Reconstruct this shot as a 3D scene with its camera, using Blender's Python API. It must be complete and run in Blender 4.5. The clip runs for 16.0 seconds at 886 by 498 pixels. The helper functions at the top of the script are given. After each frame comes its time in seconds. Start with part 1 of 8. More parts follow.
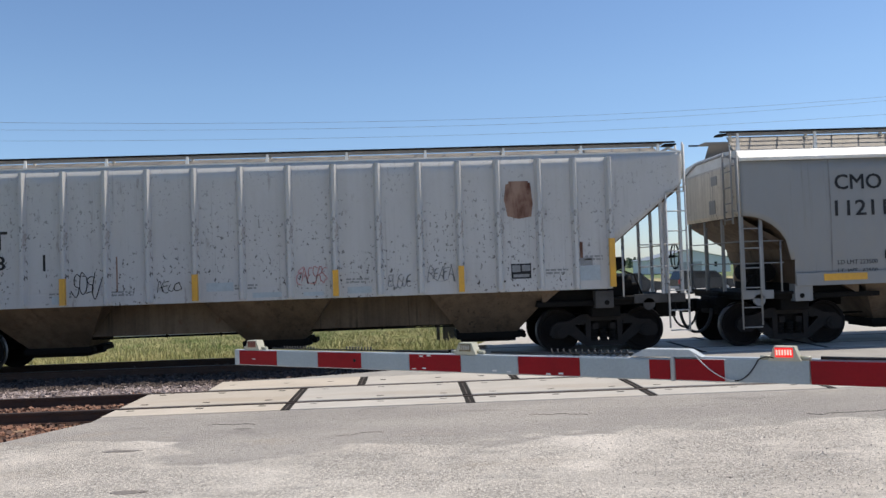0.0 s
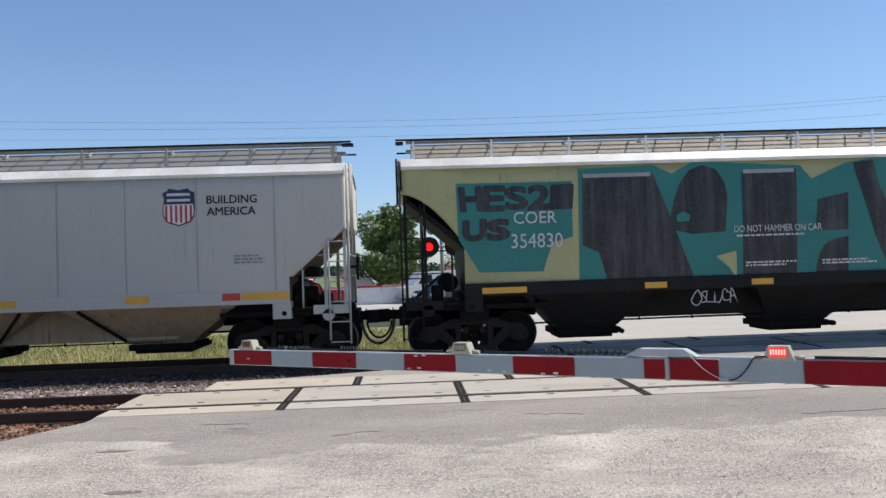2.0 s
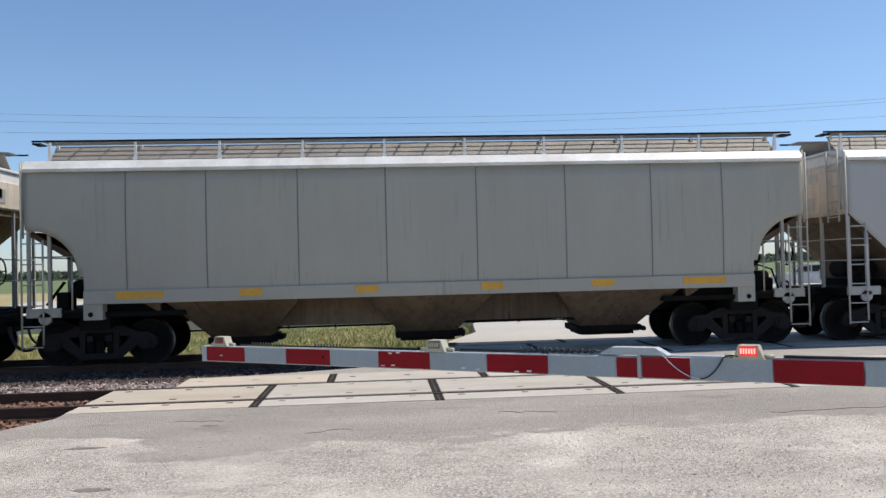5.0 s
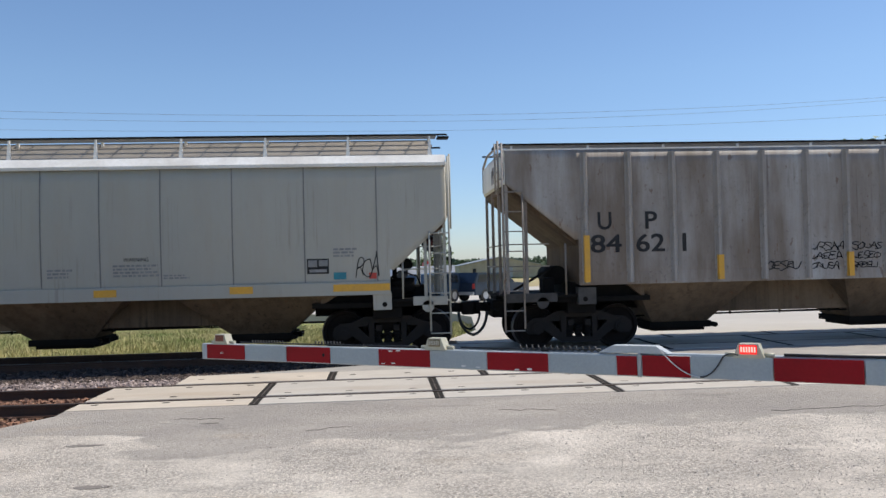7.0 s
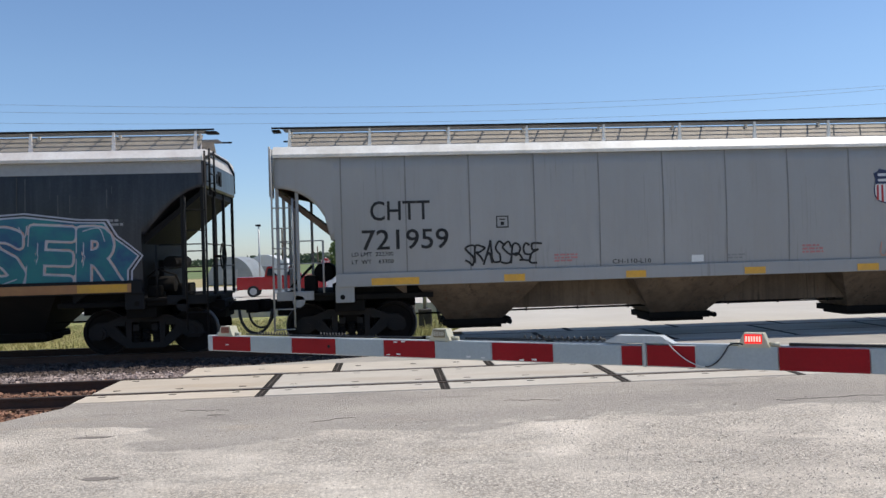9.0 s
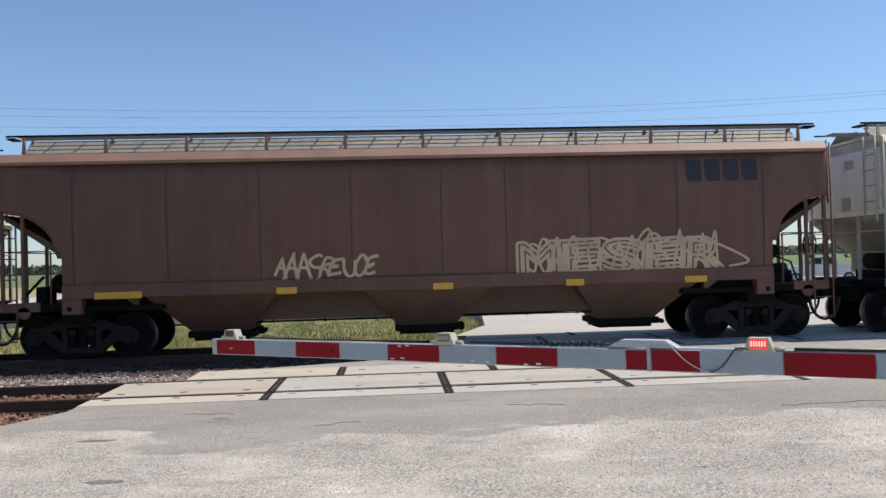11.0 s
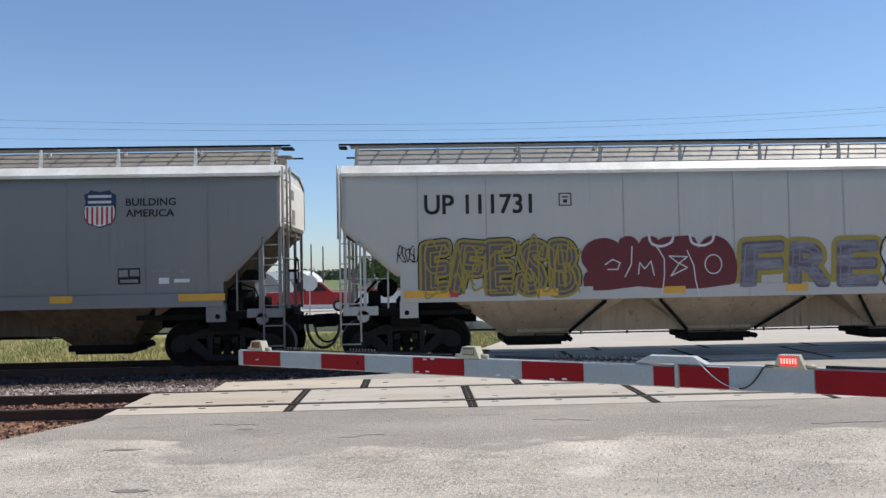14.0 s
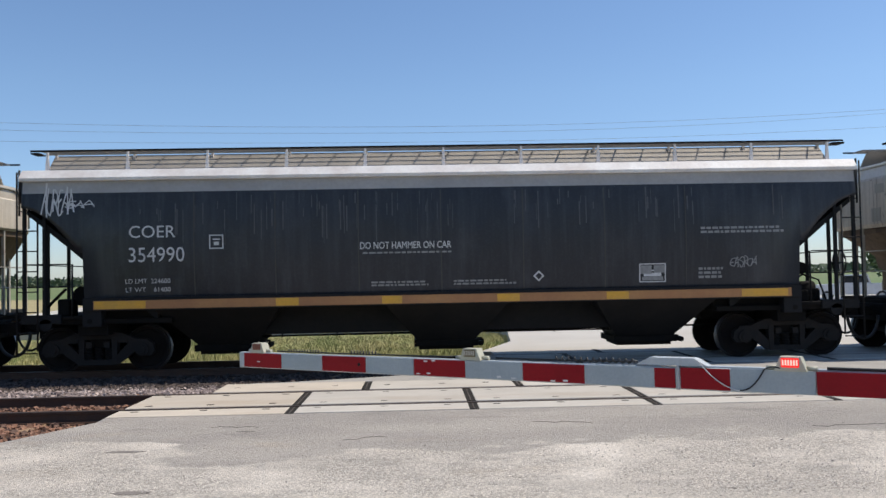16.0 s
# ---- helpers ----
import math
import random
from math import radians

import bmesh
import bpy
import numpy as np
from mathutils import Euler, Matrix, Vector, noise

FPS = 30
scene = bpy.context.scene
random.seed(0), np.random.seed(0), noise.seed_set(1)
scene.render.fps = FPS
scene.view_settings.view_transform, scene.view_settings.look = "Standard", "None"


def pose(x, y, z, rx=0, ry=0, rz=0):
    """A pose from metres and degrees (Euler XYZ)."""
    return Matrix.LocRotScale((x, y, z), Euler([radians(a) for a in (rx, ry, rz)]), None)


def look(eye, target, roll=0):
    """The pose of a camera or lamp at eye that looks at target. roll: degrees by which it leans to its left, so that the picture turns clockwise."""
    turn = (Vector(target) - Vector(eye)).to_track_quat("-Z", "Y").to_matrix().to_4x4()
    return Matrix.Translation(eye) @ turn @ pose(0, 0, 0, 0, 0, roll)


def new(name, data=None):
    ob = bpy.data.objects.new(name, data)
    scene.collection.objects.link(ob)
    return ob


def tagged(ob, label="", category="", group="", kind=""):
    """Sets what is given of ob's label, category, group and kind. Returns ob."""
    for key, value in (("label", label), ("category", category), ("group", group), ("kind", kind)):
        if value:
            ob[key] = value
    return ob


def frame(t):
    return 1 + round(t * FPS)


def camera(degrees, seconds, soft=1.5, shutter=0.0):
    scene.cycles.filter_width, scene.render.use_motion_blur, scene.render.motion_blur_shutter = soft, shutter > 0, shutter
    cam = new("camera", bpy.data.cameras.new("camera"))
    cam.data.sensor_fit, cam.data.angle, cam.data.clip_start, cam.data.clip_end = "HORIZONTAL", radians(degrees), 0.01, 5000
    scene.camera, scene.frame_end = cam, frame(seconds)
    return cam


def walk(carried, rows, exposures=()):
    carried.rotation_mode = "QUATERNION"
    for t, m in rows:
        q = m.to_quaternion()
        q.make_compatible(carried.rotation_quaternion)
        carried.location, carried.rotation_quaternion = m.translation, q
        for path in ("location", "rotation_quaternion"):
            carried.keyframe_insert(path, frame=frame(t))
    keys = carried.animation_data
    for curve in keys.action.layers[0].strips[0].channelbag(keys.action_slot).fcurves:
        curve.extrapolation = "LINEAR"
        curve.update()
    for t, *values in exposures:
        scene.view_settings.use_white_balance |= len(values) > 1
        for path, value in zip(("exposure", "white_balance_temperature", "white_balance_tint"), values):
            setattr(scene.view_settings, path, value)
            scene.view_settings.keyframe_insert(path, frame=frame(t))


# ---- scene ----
cam = camera(58.2, 16.0)
# seconds, x, z, pitch, roll, yaw of the hand-held camera
PATH = [
    (0.0, -0.000, 1.847, 1.433, 1.906, -2.238),
    (0.5, -0.002, 1.848, 1.450, 1.944, -2.362),
    (1.0, -0.002, 1.849, 1.442, 1.946, -2.456),
    (1.5, 0.003, 1.847, 1.421, 1.863, -2.505),
    (2.0, 0.002, 1.848, 1.393, 1.909, -2.587),
    (2.5, -0.000, 1.847, 1.305, 1.907, -2.784),
    (3.0, -0.000, 1.844, 1.229, 1.968, -3.139),
    (3.5, 0.006, 1.845, 1.129, 1.984, -3.561),
    (4.0, 0.007, 1.844, 1.198, 1.846, -4.009),
    (6.5, 0.010, 1.846, 1.128, 1.181, -4.289),
    (7.0, 0.006, 1.845, 1.056, 1.335, -4.307),
    (7.5, 0.005, 1.844, 0.914, 1.443, -4.254),
    (8.0, 0.009, 1.840, 0.721, 1.528, -4.147),
    (8.5, 0.007, 1.840, 0.553, 1.611, -4.080),
    (9.0, 0.011, 1.843, 0.432, 1.622, -3.932),
    (11.5, 0.006, 1.843, 0.872, 1.552, -3.588),
    (12.0, 0.002, 1.844, 1.031, 1.595, -3.433),
    (12.5, 0.011, 1.842, 1.218, 1.523, -3.078),
    (13.0, 0.007, 1.842, 1.425, 1.358, -2.613),
    (13.5, -0.000, 1.845, 1.565, 1.210, -2.251),
    (14.0, -0.004, 1.845, 1.711, 1.057, -1.934),
    (14.5, -0.003, 1.842, 1.816, 0.994, -1.791),
    (15.0, -0.002, 1.842, 1.877, 1.004, -1.732),
    (15.5, -0.003, 1.843, 1.880, 1.062, -1.741),
    (16.0, 0.001, 1.841, 1.884, 1.083, -1.811),
]
walk(cam, [(t, pose(x, 0, z, 90 + pitch, roll, yaw)) for t, x, z, pitch, roll, yaw in PATH])

# ---- light ----
SUN = Vector((0.50, 0.09, 0.865)).normalized()
world = bpy.data.worlds.new("sky")
scene.world = world
world.use_nodes = True
sky = world.node_tree.nodes.new("ShaderNodeTexSky")
sky.sky_type, sky.sun_disc = "NISHITA", False
sky.sun_elevation = math.asin(SUN.z)
sky.sun_rotation = math.atan2(SUN.x, SUN.y)
sky.air_density, sky.dust_density, sky.ozone_density = 1.0, 0.25, 2.0
tint = world.node_tree.nodes.new("ShaderNodeMix")
tint.data_type, tint.blend_type = "RGBA", "MULTIPLY"
tint.inputs[0].default_value = 1.0
# the low sky stays a clear pale blue
where = world.node_tree.nodes.new("ShaderNodeTexCoord")
height = world.node_tree.nodes.new("ShaderNodeSeparateXYZ")
world.node_tree.links.new(where.outputs["Generated"], height.inputs[0])
hue = world.node_tree.nodes.new("ShaderNodeValToRGB")
hue.color_ramp.elements[0].position, hue.color_ramp.elements[0].color = 0.0, (0.71, 0.82, 1.06, 1)
hue.color_ramp.elements[1].position, hue.color_ramp.elements[1].color = 0.22, (0.89, 0.985, 1.10, 1)
world.node_tree.links.new(height.outputs["Z"], hue.inputs[0])
world.node_tree.links.new(hue.outputs[0], tint.inputs[7])
world.node_tree.links.new(sky.outputs[0], tint.inputs[6])
world.node_tree.links.new(tint.outputs[2], world.node_tree.nodes["Background"].inputs[0])
world.node_tree.nodes["Background"].inputs[1].default_value = 0.105
sun = new("sun", bpy.data.lights.new("sun", "SUN"))
sun.data.energy, sun.data.angle, sun.data.color = 4.0, radians(0.55), (1.0, 0.925, 0.815)
sun.matrix_world = look(SUN * 100, (0, 0, 0))
scene.view_settings.exposure = 0.25


# ---- materials ----
def shader(name, rough=0.6, metal=0.0):
    m = bpy.data.materials.new(name)
    m.use_nodes = True
    b = m.node_tree.nodes["Principled BSDF"]
    b.inputs["Roughness"].default_value, b.inputs["Metallic"].default_value = rough, metal
    return m, b, m.node_tree


def coords(nt, scale=(1, 1, 1)):
    tc = nt.nodes.new("ShaderNodeTexCoord")
    mp = nt.nodes.new("ShaderNodeMapping")
    mp.inputs["Scale"].default_value = scale
    nt.links.new(tc.outputs["Object"], mp.inputs[0])
    return mp.outputs[0]


def noise_of(nt, scale, detail=4, stretch=(1, 1, 1), lo=0.35, hi=0.65, rough=0.6):
    n = nt.nodes.new("ShaderNodeTexNoise")
    n.inputs["Scale"].default_value, n.inputs["Detail"].default_value, n.inputs["Roughness"].default_value = scale, detail, rough
    nt.links.new(coords(nt, stretch), n.inputs["Vector"])
    r = nt.nodes.new("ShaderNodeMapRange")
    r.inputs["From Min"].default_value, r.inputs["From Max"].default_value = lo, hi
    nt.links.new(n.outputs[0], r.inputs[0])
    return r.outputs[0]


def times(nt, a, k):
    n = nt.nodes.new("ShaderNodeMath")
    n.operation = "MULTIPLY"
    nt.links.new(a, n.inputs[0])
    if isinstance(k, (int, float)):
        n.inputs[1].default_value = k
    else:
        nt.links.new(k, n.inputs[1])
    return n.outputs[0]


def blend(nt, fac, a, b):
    n = nt.nodes.new("ShaderNodeMix")
    n.data_type = "RGBA"
    for sock, v in ((n.inputs[0], fac), (n.inputs[6], a), (n.inputs[7], b)):
        if isinstance(v, (int, float)):
            sock.default_value = v
        elif isinstance(v, tuple):
            sock.default_value = (*v[:3], 1)
        else:
            nt.links.new(v, sock)
    return n.outputs[2]


def bumped(nt, b, height, strength=0.3, dist=0.01):
    n = nt.nodes.new("ShaderNodeBump")
    n.inputs["Strength"].default_value, n.inputs["Distance"].default_value = strength, dist
    nt.links.new(height, n.inputs["Height"])
    nt.links.new(n.outputs[0], b.inputs["Normal"])


def plain(name, base, rough=0.6, metal=0.0, other=None, scale=2.0, fine=30.0, bump=0.1, gloss=0.5):
    """A worn plain surface: a broad and a fine variation of its colour."""
    m, b, nt = shader(name, rough, metal)
    b.inputs["Specular IOR Level"].default_value = gloss
    other = other or tuple(c * 0.62 for c in base)
    c = blend(nt, times(nt, noise_of(nt, scale), 0.6), base, other)
    f = noise_of(nt, fine, 3)
    c = blend(nt, times(nt, f, 0.22), c, tuple(v * 0.55 for v in base))
    nt.links.new(c, b.inputs["Base Color"])
    if bump:
        bumped(nt, b, f, bump)
    return m


def car_paint(name, base, dirt, amount=0.35, rough=0.5, specks=0.0, cloud=0.25, film=None):
    """Paint of a rail car: broad clouding, downward streaks of dirt, grime at two scales, and chips down to rust."""
    m, b, nt = shader(name, rough)
    b.inputs["Specular IOR Level"].default_value = 0.35
    murk = tuple(v * 0.72 for v in base) if cloud < 0.4 else tuple(0.5 * u + 0.5 * v for u, v in zip(base, dirt))
    c = blend(nt, times(nt, noise_of(nt, 0.6, 5, (1, 1, 0.45), 0.38, 0.62), cloud), base, murk)
    c = blend(nt, times(nt, noise_of(nt, 1.0, 5, (6, 6, 0.3), 0.45, 0.8), amount), c, dirt)
    c = blend(nt, times(nt, noise_of(nt, 2.2, 6, (1, 1, 0.6), 0.5, 0.75), amount * 0.6), c, dirt)
    if film:                                     # a brown film of dirt, thicker towards one end of the car
        tc = nt.nodes.new("ShaderNodeTexCoord")
        sep = nt.nodes.new("ShaderNodeSeparateXYZ")
        nt.links.new(tc.outputs["Object"], sep.inputs[0])
        far = nt.nodes.new("ShaderNodeMapRange")
        far.inputs["From Min"].default_value, far.inputs["From Max"].default_value = 6.5, -3.0
        far.inputs["To Min"].default_value = 0.18
        nt.links.new(sep.outputs["X"], far.inputs[0])
        c = blend(nt, times(nt, far.outputs[0], noise_of(nt, 0.9, 5, (1.6, 1, 0.35), 0.22, 0.62)), c, film)
    c = blend(nt, times(nt, noise_of(nt, 22, 2, (1, 1, 1), 0.5, 0.75), amount * 0.4), c, dirt)
    run = times(nt, noise_of(nt, 1.0, 4, (14, 14, 0.35), 0.56, 0.7), noise_of(nt, 0.7, 3, (1, 1, 1), 0.45, 0.62))
    c = blend(nt, times(nt, run, min(0.75, amount * 1.6)), c, tuple(v * 0.42 for v in dirt))
    if amount > 0.24:
        c = blend(nt, times(nt, noise_of(nt, 6, 3, (1, 1, 0.5), 0.66, 0.7), min(0.6, amount * 1.5)), c, (0.13, 0.065, 0.035))
    if specks:
        s = times(nt, noise_of(nt, 15, 3, (1, 1, 0.7), 0.60, 0.615), noise_of(nt, 1.5, 3, (1, 1, 1), 0.44, 0.54))
        tc = nt.nodes.new("ShaderNodeTexCoord")
        sep = nt.nodes.new("ShaderNodeSeparateXYZ")
        nt.links.new(tc.outputs["Object"], sep.inputs[0])
        low = nt.nodes.new("ShaderNodeMapRange")
        low.inputs["From Min"].default_value, low.inputs["From Max"].default_value = 3.9, 1.7
        low.inputs["To Min"].default_value = 0.25
        nt.links.new(sep.outputs["Z"], low.inputs[0])
        s = times(nt, s, low.outputs[0])
        c = blend(nt, times(nt, s, specks), c, (0.03, 0.02, 0.015))
        c = blend(nt, times(nt, noise_of(nt, 3.5, 5, (2, 2, 0.5), 0.64, 0.72), specks * 0.4), c, (0.12, 0.06, 0.035))
    nt.links.new(c, b.inputs["Base Color"])
    bumped(nt, b, noise_of(nt, 1.6, 2, (1, 1, 0.6)), 0.25, 0.03)
    return m


def ground_mat(name, a, b_, c_, s1, s2, s3, bump, dist, rough=0.9):
    m, b, nt = shader(name, rough)
    c = blend(nt, noise_of(nt, s1, 5), a, b_)
    c = blend(nt, times(nt, noise_of(nt, s2, 4), 0.6), c, c_)
    f = noise_of(nt, s3, 3, lo=0.3, hi=0.7)
    c = blend(nt, times(nt, f, 0.3), c, tuple(v * 0.6 for v in a))
    nt.links.new(c, b.inputs["Base Color"])
    bumped(nt, b, f, bump, dist)
    return m


def glow(name, base, light, strength):
    m, b, nt = shader(name, 0.3)
    b.inputs["Base Color"].default_value = (*base, 1)
    b.inputs["Emission Color"].default_value = (*light, 1)
    b.inputs["Emission Strength"].default_value = strength
    return m


def varied(name, base, spread=0.35, rough=0.8):
    """Pieces that differ from one another in tone."""
    m, b, nt = shader(name, rough)
    info = nt.nodes.new("ShaderNodeObjectInfo")
    c = blend(nt, times(nt, info.outputs["Random"], spread), base, tuple(v * 0.5 for v in base))
    c = blend(nt, times(nt, noise_of(nt, 1.3, 6), 0.45), c, tuple(v * 0.6 for v in base))
    c = blend(nt, times(nt, noise_of(nt, 0.7, 5, (0.4, 2.2, 1), 0.52, 0.66), 0.4), c, (base[0] * 0.62, base[1] * 0.5, base[2] * 0.38))
    f = noise_of(nt, 45, 3)
    c = blend(nt, times(nt, f, 0.3), c, tuple(v * 0.6 for v in base))
    nt.links.new(c, b.inputs["Base Color"])
    bumped(nt, b, f, 0.25, 0.006)
    return m


def island(name, a, b_, rough=0.8):
    m, b, nt = shader(name, rough)
    g = nt.nodes.new("ShaderNodeNewGeometry")
    c = blend(nt, g.outputs["Random Per Island"], a, b_)
    nt.links.new(c, b.inputs["Base Color"])
    return m


def approach_mat():
    """Old bleached asphalt with a darker, finer patch along the crossing, stains, cracks and bare aggregate."""
    m, b, nt = shader("aged_asphalt", 0.88)
    pale, grey, tan = (0.75, 0.675, 0.58), (0.285, 0.258, 0.23), (0.46, 0.36, 0.255)
    tc = nt.nodes.new("ShaderNodeTexCoord")
    sep = nt.nodes.new("ShaderNodeSeparateXYZ")
    nt.links.new(tc.outputs["Object"], sep.inputs[0])
    wob = noise_of(nt, 0.5, 7, (0.55, 1, 1), 0.2, 0.8, 0.62)
    add = nt.nodes.new("ShaderNodeMath")
    add.operation = "MULTIPLY_ADD"
    nt.links.new(wob, add.inputs[0])
    add.inputs[1].default_value = 2.4
    nt.links.new(sep.outputs["Y"], add.inputs[2])
    # the newer binder reaches further out in front of the first panels
    spans = []
    for x0, x1 in ((-3.2, -2.2), (2.6, 0.9)):
        r = nt.nodes.new("ShaderNodeMapRange")
        r.inputs["From Min"].default_value, r.inputs["From Max"].default_value = x0, x1
        nt.links.new(sep.outputs["X"], r.inputs[0])
        spans.append(r.outputs[0])
    reach = nt.nodes.new("ShaderNodeMath")
    nt.links.new(times(nt, times(nt, spans[0], spans[1]), 0.75), reach.inputs[0])
    nt.links.new(add.outputs[0], reach.inputs[1])
    edge = nt.nodes.new("ShaderNodeMapRange")
    edge.inputs["From Min"].default_value, edge.inputs["From Max"].default_value = 10.05, 10.2
    nt.links.new(reach.outputs[0], edge.inputs[0])
    worn = noise_of(nt, 0.7, 7, (0.5, 1.2, 1), 0.5, 0.6, 0.7)
    c = blend(nt, times(nt, noise_of(nt, 0.45, 6, (1, 1, 1), 0.4, 0.6), 0.6), pale, (0.50, 0.44, 0.37))
    c = blend(nt, times(nt, worn, 0.5), c, (0.36, 0.325, 0.28))
    c = blend(nt, times(nt, edge.outputs[0], 0.88), c, blend(nt, noise_of(nt, 0.8, 6, (0.4, 1, 1), 0.4, 0.62), grey, (0.40, 0.36, 0.315)))
    c = blend(nt, times(nt, noise_of(nt, 1.3, 6, (0.5, 1.5, 1), 0.58, 0.66), 0.5), c, (0.2, 0.185, 0.165))
    c = blend(nt, times(nt, noise_of(nt, 0.8, 4, (0.5, 1.3, 1), 0.6, 0.72), 0.55), c, tan)
    # bare aggregate: rounded stones of many tones in a darker binder, less of it where the binder is still whole
    cell = nt.nodes.new("ShaderNodeTexVoronoi")
    cell.inputs["Scale"].default_value = 46
    nt.links.new(coords(nt), cell.inputs["Vector"])
    tone = nt.nodes.new("ShaderNodeSeparateColor")
    nt.links.new(cell.outputs["Color"], tone.inputs[0])
    gap = nt.nodes.new("ShaderNodeMapRange")
    gap.inputs["From Min"].default_value, gap.inputs["From Max"].default_value = 0.38, 0.62
    nt.links.new(cell.outputs["Distance"], gap.inputs[0])
    bare = nt.nodes.new("ShaderNodeMapRange")
    bare.inputs["To Min"].default_value, bare.inputs["To Max"].default_value = 1.0, 0.32
    nt.links.new(edge.outputs[0], bare.inputs[0])
    amount = times(nt, bare.outputs[0], noise_of(nt, 0.9, 5, (1, 1, 1), 0.36, 0.56))
    stone = blend(nt, tone.outputs[0], (0.30, 0.26, 0.22), (0.98, 0.90, 0.78))
    c = blend(nt, times(nt, amount, 0.45), c, stone)
    c = blend(nt, times(nt, times(nt, gap.outputs[0], amount), 0.45), c, (0.12, 0.105, 0.09))
    f = noise_of(nt, 30, 5, (1, 1, 1), 0.44, 0.58, 0.8)
    c = blend(nt, times(nt, f, 0.38), c, (0.22, 0.2, 0.178))
    k = noise_of(nt, 15, 2, (1, 1, 1), 0.68, 0.71)
    c = blend(nt, times(nt, k, 0.8), c, (0.07, 0.06, 0.052))
    nt.links.new(c, b.inputs["Base Color"])
    bumped(nt, b, f, 0.6, 0.012)
    return m


M_ROAD = approach_mat()
M_LOT = ground_mat("pale_pavement", (0.5, 0.475, 0.43), (0.42, 0.39, 0.35), (0.46, 0.42, 0.36), 0.3, 1.5, 25, 0.15, 0.005)
M_FILL = ground_mat("infill_asphalt", (0.36, 0.34, 0.31), (0.27, 0.255, 0.24), (0.4, 0.37, 0.33), 0.9, 3.0, 40, 0.3, 0.005)
M_GRASS = ground_mat("rough_grass", (0.27, 0.28, 0.09), (0.38, 0.34, 0.15), (0.2, 0.24, 0.06), 0.25, 1.1, 14, 0.7, 0.05)
M_FIELD = ground_mat("green_field", (0.12, 0.17, 0.05), (0.17, 0.19, 0.07), (0.09, 0.13, 0.04), 0.01, 0.05, 0.6, 0.3, 0.1)
M_TAN = ground_mat("dry_field", (0.40, 0.32, 0.17), (0.33, 0.27, 0.13), (0.27, 0.25, 0.1), 0.06, 0.4, 5, 0.4, 0.05)
M_BED = ground_mat("ballast_bed", (0.10, 0.08, 0.07), (0.15, 0.12, 0.105), (0.06, 0.045, 0.038), 1.5, 7, 30, 0.8, 0.03)
M_STONE = island("ballast_stone", (0.48, 0.39, 0.355), (0.085, 0.062, 0.055))
M_GRIT = island("pale_grit", (0.66, 0.61, 0.54), (0.34, 0.31, 0.28))
M_STAIN = plain("oil_stain", (0.15, 0.13, 0.11), 0.7, 0, (0.27, 0.24, 0.21), 6, 40, 0)
M_CRACK = plain("open_crack", (0.15, 0.13, 0.11), 0.9, 0, None, 6, 40, 0)
# grimy copy of the ballast stone, with the train's shade put into its colour
M_STONE_DARK = island("grimy_shaded_stone", (0.10, 0.07, 0.058), (0.025, 0.018, 0.015))
M_STONE_RUST = island("rusty_stone", (0.3, 0.15, 0.09), (0.09, 0.05, 0.035))
M_TIE = varied("weathered_tie", (0.3, 0.19, 0.11), 0.5)
M_RAIL = plain("rusty_rail", (0.075, 0.04, 0.028), 0.7, 0.3, (0.12, 0.055, 0.03), 3, 40, 0.2)
M_HEAD = plain("rail_head", (0.045, 0.033, 0.028), 0.55, 0.2, (0.09, 0.06, 0.045), 3, 40, 0.1)
M_PANEL = varied("concrete_panel", (0.57, 0.525, 0.46), 0.3)
M_PANELTAN = varied("rust_dusted_panel", (0.60, 0.525, 0.43), 0.35)
M_RUBBER = plain("black_rubber", (0.02, 0.018, 0.016), 0.9, 0, (0.04, 0.034, 0.028), 3, 40, 0.2, 0.2)
M_STEEL = plain("galvanised", (0.45, 0.46, 0.47), 0.45, 0.6)
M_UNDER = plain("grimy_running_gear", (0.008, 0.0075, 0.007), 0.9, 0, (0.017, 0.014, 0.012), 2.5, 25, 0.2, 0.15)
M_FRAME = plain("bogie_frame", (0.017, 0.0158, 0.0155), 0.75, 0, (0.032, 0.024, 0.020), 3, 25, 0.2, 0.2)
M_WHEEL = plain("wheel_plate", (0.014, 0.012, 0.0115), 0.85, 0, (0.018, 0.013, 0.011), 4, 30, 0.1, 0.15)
M_TREAD = plain("bright_wheel_rim", (0.2, 0.19, 0.185), 0.4, 0.8)
M_IRON = plain("dark_iron", (0.011, 0.011, 0.012), 0.7, 0, None, 3, 30, 0.1, 0.25)
M_YEL = plain("yellow_reflector", (0.74, 0.38, 0.03), 0.5, 0, (0.52, 0.29, 0.07), 3, 30, 0)
M_REDREF = plain("red_reflector", (0.5, 0.04, 0.03), 0.4, 0, None, 3, 30, 0)
M_BLACK = plain("black_paint", (0.012, 0.012, 0.014), 0.6, 0, (0.035, 0.034, 0.034), 4, 40, 0, 0.3)
M_NAVY = plain("navy_paint", (0.018, 0.028, 0.085), 0.5, 0, None, 3, 30, 0)
M_WHITE = plain("white_paint", (0.74, 0.74, 0.72), 0.5, 0, (0.6, 0.6, 0.58), 3, 30, 0)
M_RED = plain("red_paint", (0.5, 0.03, 0.035), 0.5, 0, None, 3, 30, 0)
M_FAINT = plain("faded_stencil", (0.2, 0.2, 0.2), 0.6, 0, (0.32, 0.32, 0.32), 6, 30, 0)
M_WSTEN = plain("white_stencil", (0.62, 0.62, 0.62), 0.6, 0, (0.42, 0.42, 0.42), 5, 30, 0)
M_PINK = plain("pinkish_stencil", (0.5, 0.2, 0.2), 0.6, 0, None, 4, 30, 0)
